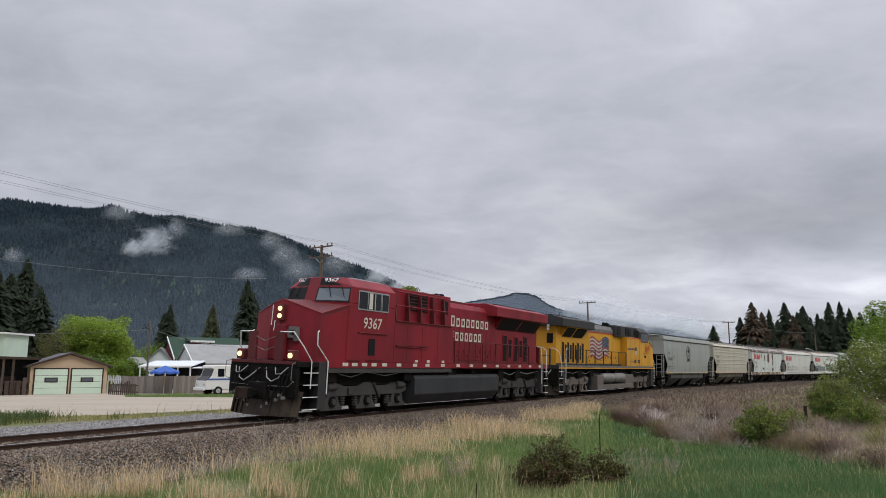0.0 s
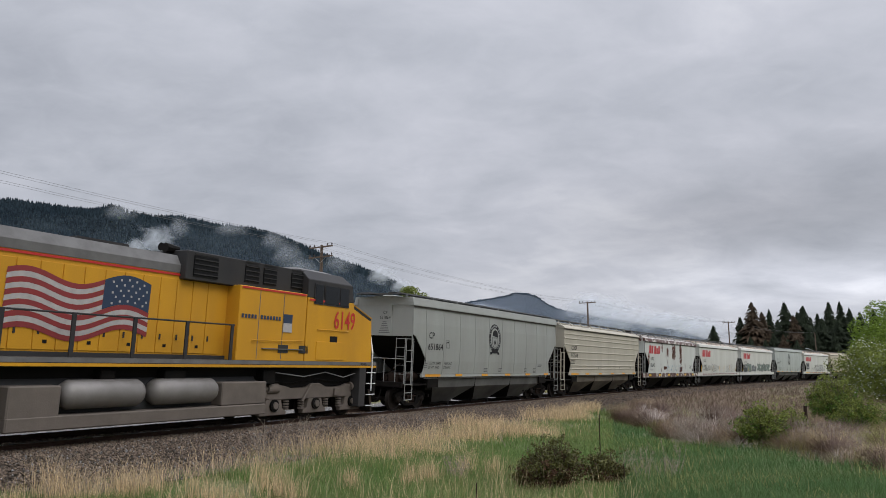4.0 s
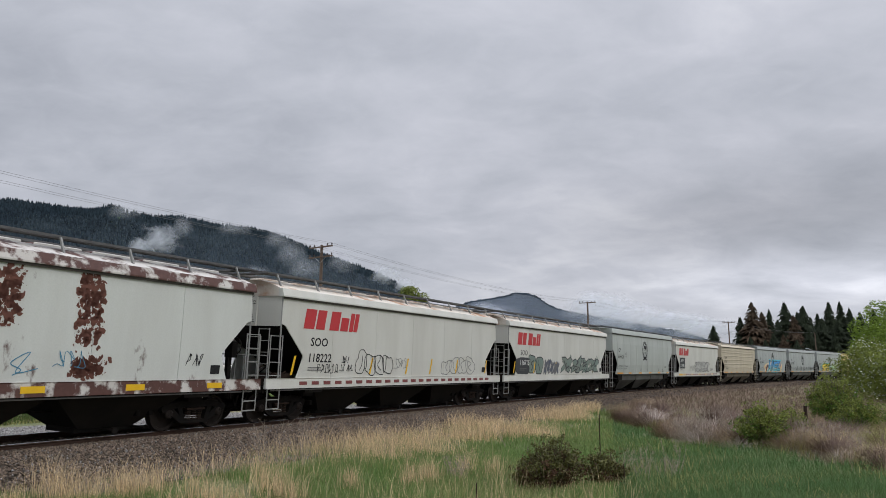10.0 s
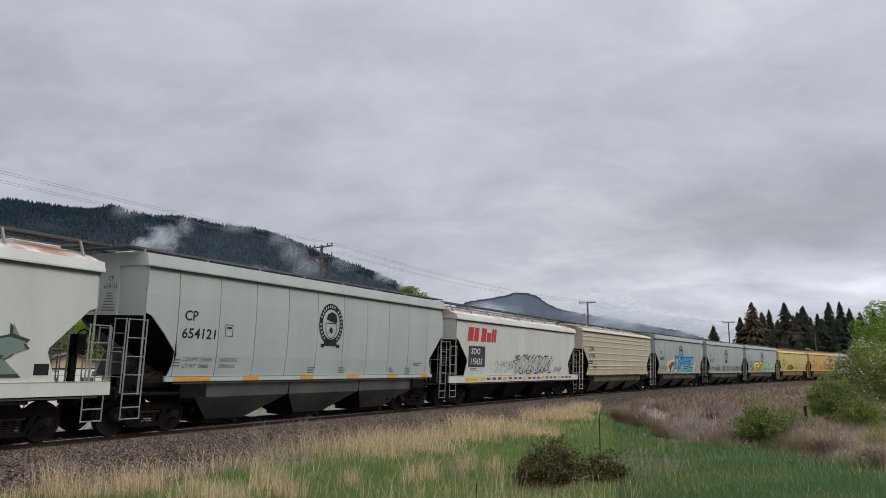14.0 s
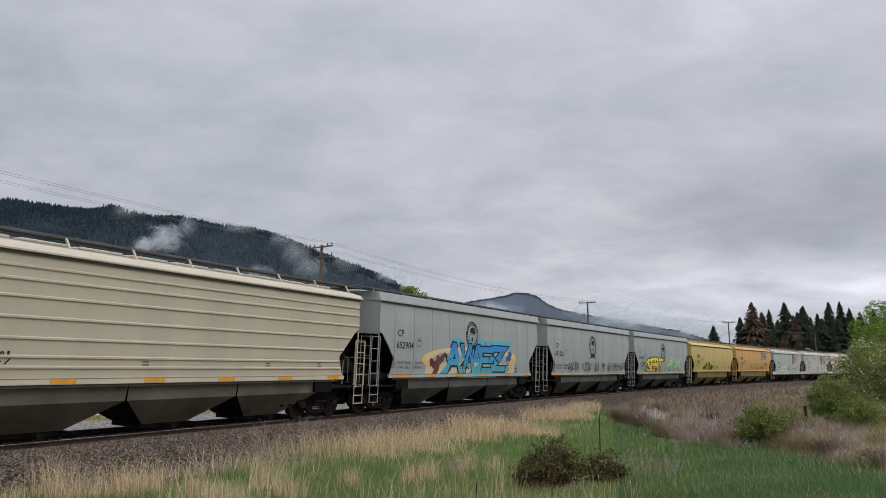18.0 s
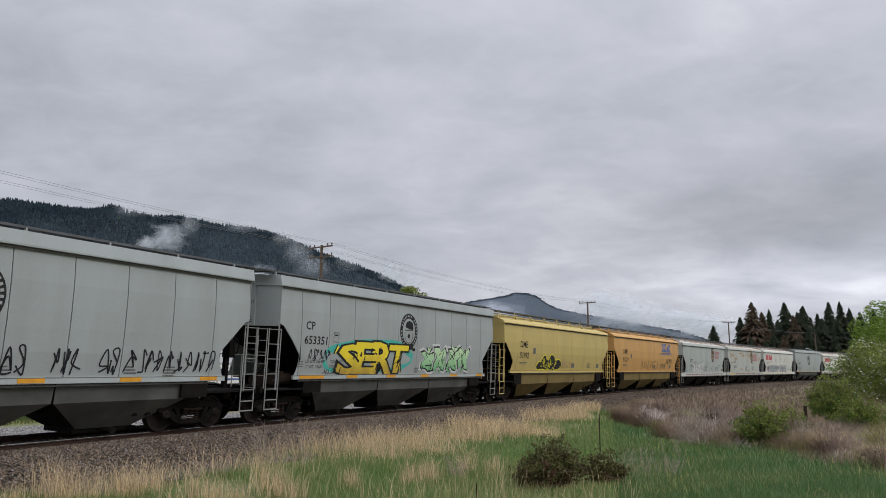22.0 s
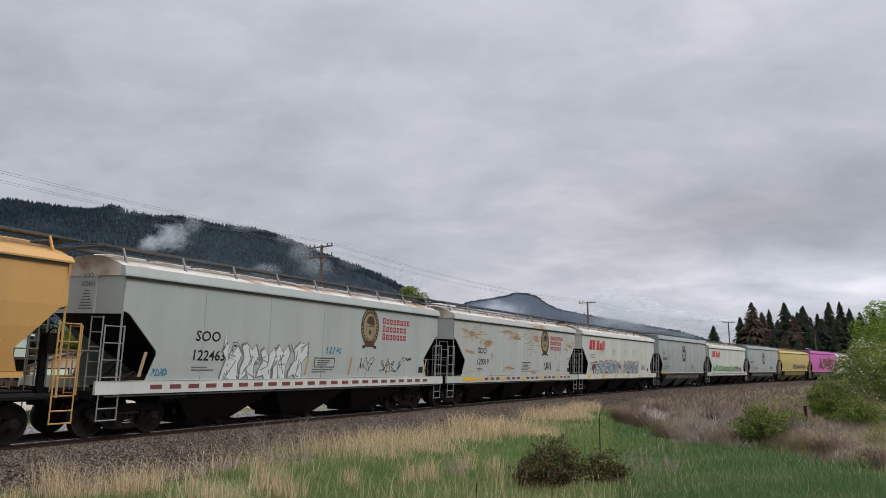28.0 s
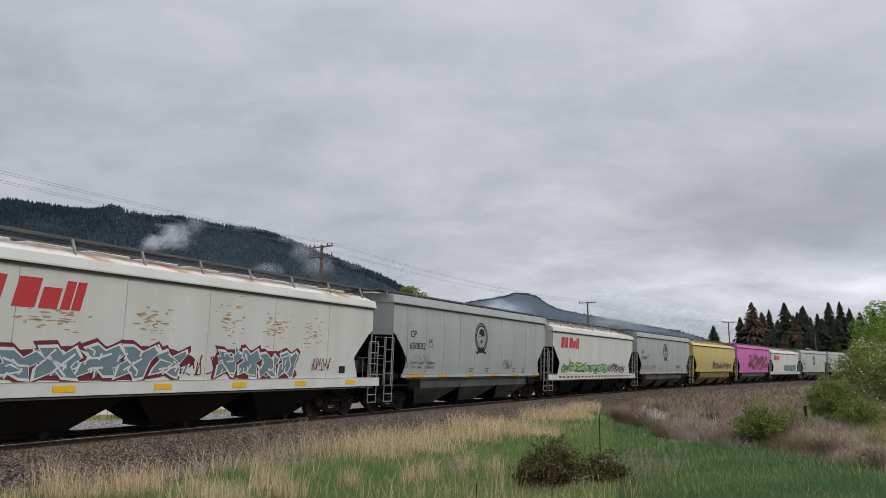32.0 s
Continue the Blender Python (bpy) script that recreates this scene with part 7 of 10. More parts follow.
def conifer_meshes(seed, slim, mat, ragged=0.3):
    """A unit conifer: a straight trunk and whorls of drooping, ragged sprays."""
    rng = np.random.RandomState(seed)
    bm = bmesh.new()
    tube(bm, (0, 0, -0.02), (0, 0, 0.97), 0.016, 7, 0.003)
    trunk = link_mesh("trunk", bm, BARK)
    V, T = [], []
    k = 0
    z = 0.07
    while z < 0.995:
        r = slim * (1 - z) ** 0.8 * (1 - ragged / 2 + ragged * rng.rand()) + 0.010
        n = int(15 + 22 * (1 - z))
        for i in range(n):
            a = rng.rand() * 6.283
            L = r * (0.65 + 0.5 * rng.rand())
            d = np.array([math.cos(a), math.sin(a), 0])
            side = np.array([-math.sin(a), math.cos(a), 0])
            droop = 0.30 * L * (0.6 + rng.rand())
            for q in range(4):
                f0, f1 = q / 4, (q + 1.35) / 4
                w = L * 0.24 * (1 - 0.6 * f0)
                c0 = d * L * f0 + np.array([0, 0, z - droop * f0 ** 1.3 + 0.035 * rng.randn() * slim])
                c1 = d * L * f1 + np.array([0, 0, z - droop * f1 ** 1.3 - 0.012])
                V += [c0 + side * w * (0.6 + 0.6 * rng.rand()) - np.array([0, 0, 0.01]), c0 - side * w * (0.6 + 0.6 * rng.rand()) - np.array([0, 0, 0.01]), c1, c0 + np.array([0, 0, 0.008])]
                T += [(k, k + 2, k + 3), (k + 1, k + 3, k + 2)]
                k += 4
        z += 0.016 + 0.02 * (1 - z)
    return trunk, tri_mesh("crown", np.array(V), np.array(T), mat)


def conifer(label, x, y, height, variant, z=None):
    if variant not in CONIFER:
        seed, slim, mat, ragged = {"spruce": (1, 0.26, NEEDLES, 0.4), "slim": (2, 0.22, NEEDLES, 0.5), "fir": (3, 0.28, NEEDLES, 0.6), "brown": (4, 0.32, NEEDLES_BROWN, 0.5), "olive": (5, 0.25, NEEDLES_OLIVE, 0.4), "wide": (6, 0.34, NEEDLES, 0.45)}[variant]
        CONIFER[variant] = conifer_meshes(seed, slim, mat, ragged)
    z = -0.45 if z is None else z
    t = thing("conifer", label, "tree", Matrix.LocRotScale((x, y, z), Euler((0, 0, random.uniform(0, 6.28))), Vector((height, height, height))), group="conifers of the valley")
    under("trunk", CONIFER[variant][0], t)
    under("crown", CONIFER[variant][1], t)
    return t


def bearing(px, d):
    """The point d metres ahead that lies on a bearing given by its place across the view."""
    return (px - 784) / 1268.0 * d * 1.0, d


DARK_FIR = "tall dark green conifer with drooping boughs"
# conifers behind the houses
for px, d, h, var in ((15, 92, 14.5, "wide"), (42, 95, 16.8, "spruce"), (70, 90, 12.5, "wide"), (-10, 85, 14.0, "wide"), (302, 150, 15.6, "spruce"), (292, 152, 14.0, "fir"), (437, 150, 20.8, "spruce"), (448, 158, 19.0, "fir"), (-60, 90, 15, "wide")):
    x, y = bearing(px, d)
    conifer(DARK_FIR, x, y, h, var)
x, y = bearing(377, 155)
conifer("olive-brown conifer behind the green-roofed house", x, y, 16.0, "olive")
# the stand at the bend
STAND = ((1308, 200, 16.6, "fir"), (1318, 206, 14.0, "wide"), (1330, 198, 20.6, "brown"), (1347, 200, 18.0, "brown"), (1360, 205, 19.2, "slim"), (1388, 200, 20.8, "fir"), (1374, 208, 16.5, "wide"), (1402, 198, 17.0, "brown"), (1420, 200, 19.8, "wide"), (1445, 204, 18.0, "slim"),
         (1466, 200, 20.8, "spruce"), (1486, 204, 21.4, "slim"), (1502, 208, 20.0, "slim"), (1520, 200, 18.0, "fir"), (1545, 205, 19.0, "spruce"), (1410, 212, 19, "spruce"), (1452, 195, 16.0, "wide"), (1480, 196, 15.5, "wide"), (1340, 212, 16, "wide"), (1395, 214, 16.5, "wide"), (1432, 212, 17.5, "wide"),
         (1460, 214, 17, "wide"), (1500, 214, 17.5, "wide"), (1365, 195, 12, "wide"), (1428, 193, 13, "wide"), (1324, 194, 11, "wide"), (1530, 212, 16, "wide"), (1382, 193, 11.5, "brown"), (1472, 192, 12, "fir"), (1440, 194, 12, "wide"), (1510, 193, 13, "wide"), (1350, 192, 10, "wide"), (1405, 191, 10, "wide"))
for px, d, h, var in STAND:
    x, y = bearing(px, d)
    conifer("browned conifer in the stand at the bend" if var == "brown" else DARK_FIR, x, y, h, var)
x, y = bearing(1260, 185)
conifer("lone dark green conifer beside the line", x, y, 13.4, "wide")

# round lime tree by the garage, and others
x, y = bearing(170, 100)
broadleaf("lime_tree", "round broadleaf tree in fresh lime-green leaf", x, y, 9.0, 5.6, 64000, 0.15, LEAF_BRIGHT, 51, 0.30, low=0.05, lobes=110)
x, y = bearing(735, 120)
broadleaf("broadleaf_tree", "lime-green treetop behind the railway", x, y, 16.9, 3.0, 9000, 0.2, LEAF_SHRUB, 52, 0.3, low=0.4)
x, y = bearing(1585, 62)
broadleaf("broadleaf_tree", "tall broadleaf tree in light green leaf beside the field", x, y, 8.6, 3.4, 24000, 0.13, LEAF_LIME, 53, 0.2, low=0.12)
x, y = bearing(1640, 55)
broadleaf("broadleaf_tree", "broadleaf tree in light green leaf at the field's edge", x, y, 8.0, 3.4, 18000, 0.13, LEAF_LIME, 54, 0.2, low=0.1)
for px, d, h, r, n, lf, mat, sd, bl, lab in ((1532, 46, 3.6, 2.3, 17000, 0.075, LEAF_SHRUB, 61, 1500, "shrub with white blossom in front of the train"), (1590, 42, 3.2, 2.0, 8000, 0.075, LEAF_SHRUB, 62, 700, "shrub with white blossom beside the field")):
    x, y = bearing(px, d)
    broadleaf("shrub", lab, x, y, h, r, n, lf, mat, sd, 0.035, cat="shrub", blossom=bl, low=0.1)
LEAF_RED = surface("reddish_brown_shrub_leaves", (0.105, 0.052, 0.030), (0.075, 0.060, 0.026), 1.5, rough=0.65, fine=4, rnd=0.5, island=True, translucent=0.2, spec=0.25)


def rose_bush(px, d, h, r, stems, seed, name="rose_bush", label="dense bush with olive leaves above and reddish ones below", mats=None, leaf=0.030):
    """A bush of upright forking stems, each clothed in sprays of leaves, uneven in outline."""
    rng = np.random.RandomState(seed)
    x, y = bearing(px, d)
    t = thing(name, label, "bush", pose(x, y, float(ground_z([x], [y])[0])))
    bm = bmesh.new()
    green, red = [], []
    for k in range(stems):
        a, f = k * 2.4 + rng.rand(), math.sqrt((k + 0.5) / stems)
        foot = Vector((0.3 * r * f * math.cos(a), 0.3 * r * f * math.sin(a), -0.03))
        tip = Vector((r * f * math.cos(a) * rng.uniform(0.75, 1.12), r * f * math.sin(a) * rng.uniform(0.75, 1.12), h * (1 - 0.62 * f ** 2.2) * rng.uniform(0.72, 1.08)))
        mid = foot.lerp(tip, 0.5) + Vector((0, 0, 0.08 * h))
        pipe(bm, [foot, mid, tip], 0.006, 4)
        for q in np.linspace(0.22, 1.0, 9):
            c = foot.lerp(mid, q * 2) if q < 0.5 else mid.lerp(tip, q * 2 - 1)
            c = c + Vector(rng.normal(size=3)) * 1.5 * leaf
            (green if c.z > h * (0.34 + 0.22 * rng.randn()) else red).append(tuple(c))
    part("stem", bm, BARK, t)
    for cs, mat, pn in zip((green, red), mats or (LEAF_OLIVE, LEAF_RED), ("foliage", "lower_foliage")):
        v, f_ = leaf_cloud(cs, [2.5 * leaf] * len(cs), len(cs) * 16, leaf, rng, 0.7, 0.9)
        v[:, 2] = np.maximum(v[:, 2], 0.02)
        under(pn, tri_mesh(pn, v, f_, mat), t)


for px, d, h, r, n, sd, lab in ((1335, 21.2, 1.30, 0.85, 60, 74, "fresh green shrub among dead stems on the bank"), (1468, 27, 2.05, 0.95, 84, 75, "tall olive-green shrub on the bank"), (1440, 29, 2.0, 0.65, 44, 76, "slender green shrub on the bank"), (1385, 22.5, 1.0, 0.65, 36, 77, "thin green shrub on the bank"), (1505, 25, 1.3, 0.9, 44, 78, "low olive-green shrub on the bank")):
    rose_bush(px, d, h, r, n, sd, "shrub", lab, (LEAF_SHRUB, LEAF_GREEN), 0.036)
rose_bush(972, 15.6, 1.14, 0.80, 74, 71)
rose_bush(1062, 15.4, 0.72, 0.46, 34, 72)
rose_bush(925, 15.9, 0.60, 0.35, 22, 73)


# bare twiggy weeds by the track
def twigs(label, px, d, h, n, seed):
    rng = np.random.RandomState(seed)
    x, y = bearing(px, d)
    t = thing("bare_weed", label, "weed", pose(x, y, float(ground_z([x], [y])[0])))
    for k in range(n):
        bm = bmesh.new()
        p = Vector((rng.uniform(-0.12, 0.12), rng.uniform(-0.1, 0.1), -0.03))
        d_ = Vector((rng.uniform(-0.55, 0.55), rng.uniform(-0.3, 0.3), 1)).normalized()
        for j in range(4):
            q = p + d_ * h * 0.27
            tube(bm, p, q, 0.006 - 0.001 * j, 4, 0.005 - 0.001 * j)
            if j > 0:
                for _ in range(3):
                    e = p.lerp(q, rng.rand()) + Vector((rng.uniform(-1, 1), rng.uniform(-0.6, 0.6), rng.uniform(0.1, 0.8))) * h * 0.16
                    tube(bm, p.lerp(q, 0.5), e, 0.003, 3, 0.0015)
            p, d_ = q, (d_ + Vector((rng.uniform(-0.35, 0.35), rng.uniform(-0.2, 0.2), 0.1))).normalized()
        part("stem", bm, PALE_TWIG, t)


PALE_TWIG = surface("pale_dead_twig", (0.36, 0.30, 0.24), (0.24, 0.19, 0.15), 5, rough=0.9)
for px, d, h, n, sd in ((500, 17.5, 1.15, 6, 1), (545, 18.2, 1.2, 7, 2), (470, 17.0, 0.9, 4, 3), (745, 22, 1.1, 5, 4), (120, 13.2, 0.85, 5, 5), (160, 13.4, 0.7, 4, 6), (890, 24, 0.9, 4, 7), (1185, 18, 0.8, 4, 8), (1122, 15.5, 0.75, 4, 9), (690, 21, 0.9, 4, 10)):
    twigs("bare pale weed stalks beside the track", px, d, h, n, sd)

for px, d, h, n, sd in ((1128, 17.2, 0.62, 9, 31), (1160, 16.6, 0.42, 10, 32), (1178, 16.4, 0.40, 12, 33), (1100, 18.5, 0.5, 6, 34), (1186, 21, 0.55, 5, 35), (800, 17.5, 0.55, 14, 36), (815, 17.2, 0.45, 14, 37)):
    twigs("dead brown weed standing in the grass", px, d, h, n, sd)
for px, d, h, n, sd in ((1215, 24, 1.3, 26, 21), (1245, 23, 1.2, 26, 22), (1195, 26, 1.2, 20, 23), (1270, 24, 1.1, 20, 24), (1405, 19.5, 0.8, 20, 25), (1450, 18.8, 0.8, 22, 26), (1490, 18.2, 0.7, 18, 27), (1185, 25, 1.0, 14, 28)):
    twigs("heap of bleached dead brambles on the bank", px, d, h, n, sd)

# stakes and posts
for px, d, h, r, lab in ((1053, 20, 1.3, 0.016, "thin rusty steel stake standing in the meadow"), (840, 13.6, 0.45, 0.012, "short dark stake in the grass"), (1410, 26, 0.85, 0.07, "weathered dark wooden post on the bank"), (1092, 15, 0.45, 0.012, "short dark stake in the grass")):
    x, y = bearing(px, d)
    z = float(ground_z([x], [y])[0])
    bm = bmesh.new()
    tube(bm, (0, 0, -0.2), (0.01, 0, h), r, 7, r * 0.85)
    st_ = new("stake", link_mesh("stake", bm, STEEL_RUST))
    st_.matrix_basis = pose(x, y, z)
    tagged(st_, lab, "stake")

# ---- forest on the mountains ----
# tree colour carries the same painted-in blue of distance as the slope
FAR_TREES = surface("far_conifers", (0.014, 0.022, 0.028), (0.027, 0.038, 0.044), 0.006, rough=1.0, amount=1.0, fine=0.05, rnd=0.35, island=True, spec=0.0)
FAR_GREEN = surface("far_spring_broadleaves", (0.052, 0.080, 0.052), (0.030, 0.048, 0.040), 0.01, rough=1.0, amount=1.0, fine=0.05, rnd=0.3, island=True, spec=0.0)


def strew_on(V, n, seed, f0=0.0, f1=1.0, jx=0):
    rng = np.random.RandomState(seed)
    G = np.stack(V[:-1])
    fr = f0 + (f1 - f0) * rng.rand(n)
    i = fr * (G.shape[0] - 1.001)
    j = rng.rand(n) * (G.shape[1] - 1.001)
    i0, j0 = i.astype(int), j.astype(int)
    a, b = (i - i0)[:, None], (j - j0)[:, None]
    return G[i0, j0] * (1 - a) * (1 - b) + G[i0 + 1, j0] * a * (1 - b) + G[i0, j0 + 1] * (1 - a) * b + G[i0 + 1, j0 + 1] * a * b


rng_f = np.random.RandomState(5)
c = strew_on(VA, 42000, 1)
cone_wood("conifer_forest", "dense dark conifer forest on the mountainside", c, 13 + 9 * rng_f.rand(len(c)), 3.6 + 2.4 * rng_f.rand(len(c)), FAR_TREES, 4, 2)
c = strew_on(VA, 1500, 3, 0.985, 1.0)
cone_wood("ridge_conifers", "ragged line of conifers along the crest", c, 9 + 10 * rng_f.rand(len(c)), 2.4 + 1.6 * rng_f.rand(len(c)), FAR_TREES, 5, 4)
c = strew_on(VA, 42000, 7, 0.0, 0.75)
bx_, bz_ = c[:, 0] / c[:, 1], c[:, 2] / c[:, 1]
keep_ = noise2(c[:, 0], c[:, 2] * 2.2, 0.010, 77) > 1.15
for gx, gz, gw_, gh in ((-0.395, 0.118, 0.022, 0.018), (-0.37, 0.098, 0.035, 0.012), (-0.45, 0.085, 0.05, 0.014), (-0.34, 0.08, 0.03, 0.010)):
    keep_ |= ((bx_ - gx) / gw_) ** 2 + ((bz_ - gz) / gh) ** 2 + 0.45 * noise2(c[:, 0], c[:, 2] * 2, 0.03, 78) < 0.75
c = c[keep_]
cone_wood("spring_woods", "patches of pale green broadleaf woods on the lower slope", c, 9 + 6 * rng_f.rand(len(c)), 2.8 + 2.0 * rng_f.rand(len(c)), FAR_GREEN, 6, 8)
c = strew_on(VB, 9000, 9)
cone_wood("far_conifers", "haze-tinted conifers on the far hill", c, 4 + 5 * rng_f.rand(len(c)), 6 + 4 * rng_f.rand(len(c)), FOREST_B, 4, 9)


# ---- lettering, crests, graffiti and scrawls on the cars ----
INK = surface("black_stencil_paint", (0.018, 0.018, 0.020), (0.05, 0.05, 0.05), 8, rough=0.6)
INK_FADED = surface("faded_black_stencil", (0.10, 0.10, 0.10), (0.2, 0.2, 0.19), 8, rough=0.7)
TAG_BLACK = surface("black_marker", (0.02, 0.02, 0.024), (0.05, 0.05, 0.055), 8, rough=0.5)
TAG_GREY = surface("grey_spray", (0.16, 0.165, 0.17), (0.24, 0.24, 0.235), 4, rough=0.6)
TAG_BLUE = surface("blue_marker", (0.05, 0.22, 0.36), (0.08, 0.28, 0.4), 6, rough=0.5)
SPRAY_WHITE = surface("white_spray", (0.66, 0.67, 0.65), (0.55, 0.56, 0.54), 3, rough=0.5)
SPRAY_SILVER = surface("silver_spray", (0.50, 0.50, 0.48), (0.40, 0.40, 0.38), 2, rough=0.45)
SPRAY_TEAL = surface("teal_spray", (0.06, 0.46, 0.38), (0.08, 0.40, 0.34), 2, rough=0.5)
NEON_YELLOW = surface("bright_yellow_spray", (0.78, 0.70, 0.03), (0.68, 0.60, 0.04), 2, rough=0.5)
SPRAY_ORANGE = surface("orange_spray", (0.74, 0.44, 0.13), (0.70, 0.52, 0.25), 1.5, rough=0.5)
SPRAY_PEACH = surface("peach_spray", (0.72, 0.60, 0.40), (0.60, 0.42, 0.25), 4, rough=0.5)
SPRAY_MAROON = surface("maroon_spray", (0.16, 0.018, 0.035), (0.11, 0.02, 0.03), 3, rough=0.5)
SPRAY_SLATE = surface("slate_blue_spray", (0.135, 0.20, 0.225), (0.20, 0.26, 0.28), 2, rough=0.5)
SPRAY_GREEN = surface("mint_spray", (0.28, 0.60, 0.30), (0.42, 0.68, 0.42), 2.0, rough=0.5)
SPRAY_MIX = surface("grey_green_spray", (0.16, 0.23, 0.20), (0.27, 0.26, 0.22), 1.6, rough=0.5)
SPRAY_NAVY = surface("navy_grey_spray", (0.07, 0.09, 0.14), (0.26, 0.24, 0.20), 1.8, rough=0.5)
SPRAY_DARK = surface("dark_grey_spray", (0.05, 0.055, 0.06), (0.09, 0.09, 0.09), 3, rough=0.5)
WORD_BLUE = surface("blue_wordmark_paint", (0.055, 0.11, 0.30), (0.08, 0.13, 0.28), 4, rough=0.5)
CREST_BROWN = surface("faded_brown_crest", (0.075, 0.050, 0.032), (0.12, 0.085, 0.06), 5, rough=0.6)
CREST_PALE = surface("pale_crest_marks", (0.36, 0.38, 0.36), (0.28, 0.30, 0.29), 5, rough=0.6)
CREST_TAN = surface("faded_tan_crest", (0.33, 0.25, 0.15), (0.26, 0.19, 0.12), 5, rough=0.6)
MARK_RED = surface("thin_red_lettering", (0.42, 0.03, 0.05), (0.38, 0.06, 0.07), 5, rough=0.6)
RUST_PATCH = surface("flaking_rust", (0.125, 0.050, 0.036), (0.20, 0.085, 0.060), 6, rough=0.9, fine=30)
STAIN = surface("rust_stain", (0.44, 0.31, 0.18), (0.36, 0.21, 0.10), 3, rough=0.7)


def fade_paint(name, low, high, z0, z1):
    """Sprayed paint that runs from one colour to another with height, as sprayed."""
    m, nt, b = mat_new(name)
    N, Lk = nt.nodes.new, nt.links.new
    tc, sep, nz, mr, rp = N("ShaderNodeTexCoord"), N("ShaderNodeSeparateXYZ"), N("ShaderNodeTexNoise"), N("ShaderNodeMapRange"), N("ShaderNodeValToRGB")
    nz.inputs["Scale"].default_value = 2.5
    Lk(tc.outputs["Object"], sep.inputs[0])
    Lk(tc.outputs["Object"], nz.inputs["Vector"])
    ad = N("ShaderNodeMath")
    ad.operation = "ADD"
    Lk(sep.outputs["Z"], ad.inputs[0])
    Lk(nz.outputs["Fac"], ad.inputs[1])
    mr.inputs["From Min"].default_value, mr.inputs["From Max"].default_value = z0 + 0.5, z1 + 0.5
    Lk(ad.outputs[0], mr.inputs["Value"])
    Lk(mr.outputs[0], rp.inputs[0])
    rp.color_ramp.elements[0].color, rp.color_ramp.elements[1].color = (*low, 1), (*high, 1)
    Lk(rp.outputs[0], b.inputs["Base Color"])
    b.inputs["Roughness"].default_value = 0.45
    return m


FADE_BLUE = fade_paint("blue_fade_spray", (0.10, 0.42, 0.46), (0.03, 0.26, 0.62), 1.5, 2.6)
FADE_YELLOW = fade_paint("yellow_fade_spray", (0.42, 0.26, 0.05), (0.85, 0.66, 0.03), 1.4, 2.3)
FADE_GREEN = fade_paint("green_fade_spray", (0.10, 0.42, 0.16), (0.55, 0.74, 0.45), 1.5, 2.5)
FADE_SUNSET = fade_paint("sunset_fade_spray", (0.78, 0.46, 0.12), (0.70, 0.62, 0.40), 1.8, 2.9)
FADE_LIME = fade_paint("lime_blue_fade_spray", (0.10, 0.40, 0.36), (0.30, 0.52, 0.16), 1.2, 2.0)

MARKS = ["CP", "SOO", "COER", "DME"]
NUMBERS = ["651864", "317568", "116842", "118222", "116715", "654121", "115435", "317758", "652904", "651222", "653351", "51992", "51129", "122463", "120019", "115700", "650832", "C", "LD LMT 226400", "LT WT  59600", "102650 KG", "27050 KG"]
PIECES = ["SERT", "AWEZ"]
letters([(w, o) for w in MARKS + NUMBERS for o in (0.0, 0.016)] + [(g, o) for g in sorted(set("".join(PIECES))) for o in (0.0, 0.02, 0.03, 0.035, 0.075)])


def tri_fig(pts):
    return list(pts), [tuple(range(len(pts)))]


def wobble_blob(x0, x1, z0, z1, seed, n=44, rough=0.12, power=2.6):
    rng = np.random.RandomState(seed)
    ph = rng.rand(6) * 6.28
    pts = []
    for i in range(n):
        a = 2 * math.pi * i / n
        r = 1 + rough * sum(math.sin(a * (k + 2) + ph[k]) / (k + 1) for k in range(6))
        c, s = math.cos(a), math.sin(a)
        px = math.copysign(abs(c) ** (2 / power), c) * r
        pz = math.copysign(abs(s) ** (2 / power), s) * r
        pts.append(((x0 + x1) / 2 + px * (x1 - x0) / 2, min(max((z0 + z1) / 2 + pz * (z1 - z0) / 2, z0), z1 + 0.1)))
    return tri_fig(pts)


def glyph_fig(ch, off, x0, x1, z0, z1, shear, grow=0.0, bend=0.0):
    co, faces = LETTERS[(ch, off)]
    base = LETTERS[(ch, 0.0)][0]
    a, b = base[:, :2].min(0), base[:, :2].max(0)
    sx, sz = (x1 - x0) / max(b[0] - a[0], 0.2), (z1 - z0) / max(b[1] - a[1], 0.2)
    vs = []
    for c in co:
        u, v = (c[0] - a[0]) * sx, (c[1] - a[1]) * sz
        vs.append((x0 + u + shear * v + bend * math.sin(v * 3.0), z0 + v))
    return vs, faces


def shard_fig(seed, grow, x0, x1, z0, z1, shear, bend):
    """A fat, angular sprayed figure that spells nothing: a jagged star with bent limbs."""
    rng = np.random.RandomState(seed)
    n = 13
    ang = (np.arange(n) + rng.uniform(-0.35, 0.35, n)) * 2 * math.pi / n
    pts = [(0.0, 0.0)]
    for k, a in enumerate(ang):
        c, s = math.cos(a), math.sin(a)
        edge = 1 / max(abs(c), abs(s))
        r = edge * (rng.uniform(0.88, 1.10) if k % 3 else rng.uniform(0.42, 0.70))
        pts.append((c * r, s * r))
    hx, hz = (x1 - x0) / 2 + grow, (z1 - z0) / 2 + grow
    vs = []
    for px, pz in pts:
        z = (z0 + z1) / 2 + pz * hz
        v = z - z0
        vs.append(((x0 + x1) / 2 + px * hx + shear * v + bend * math.sin(v * 3.0), min(max(z, z0 - grow), z1 + grow)))
    return vs, [(0, k, k % n + 1) for k in range(1, n + 1)]


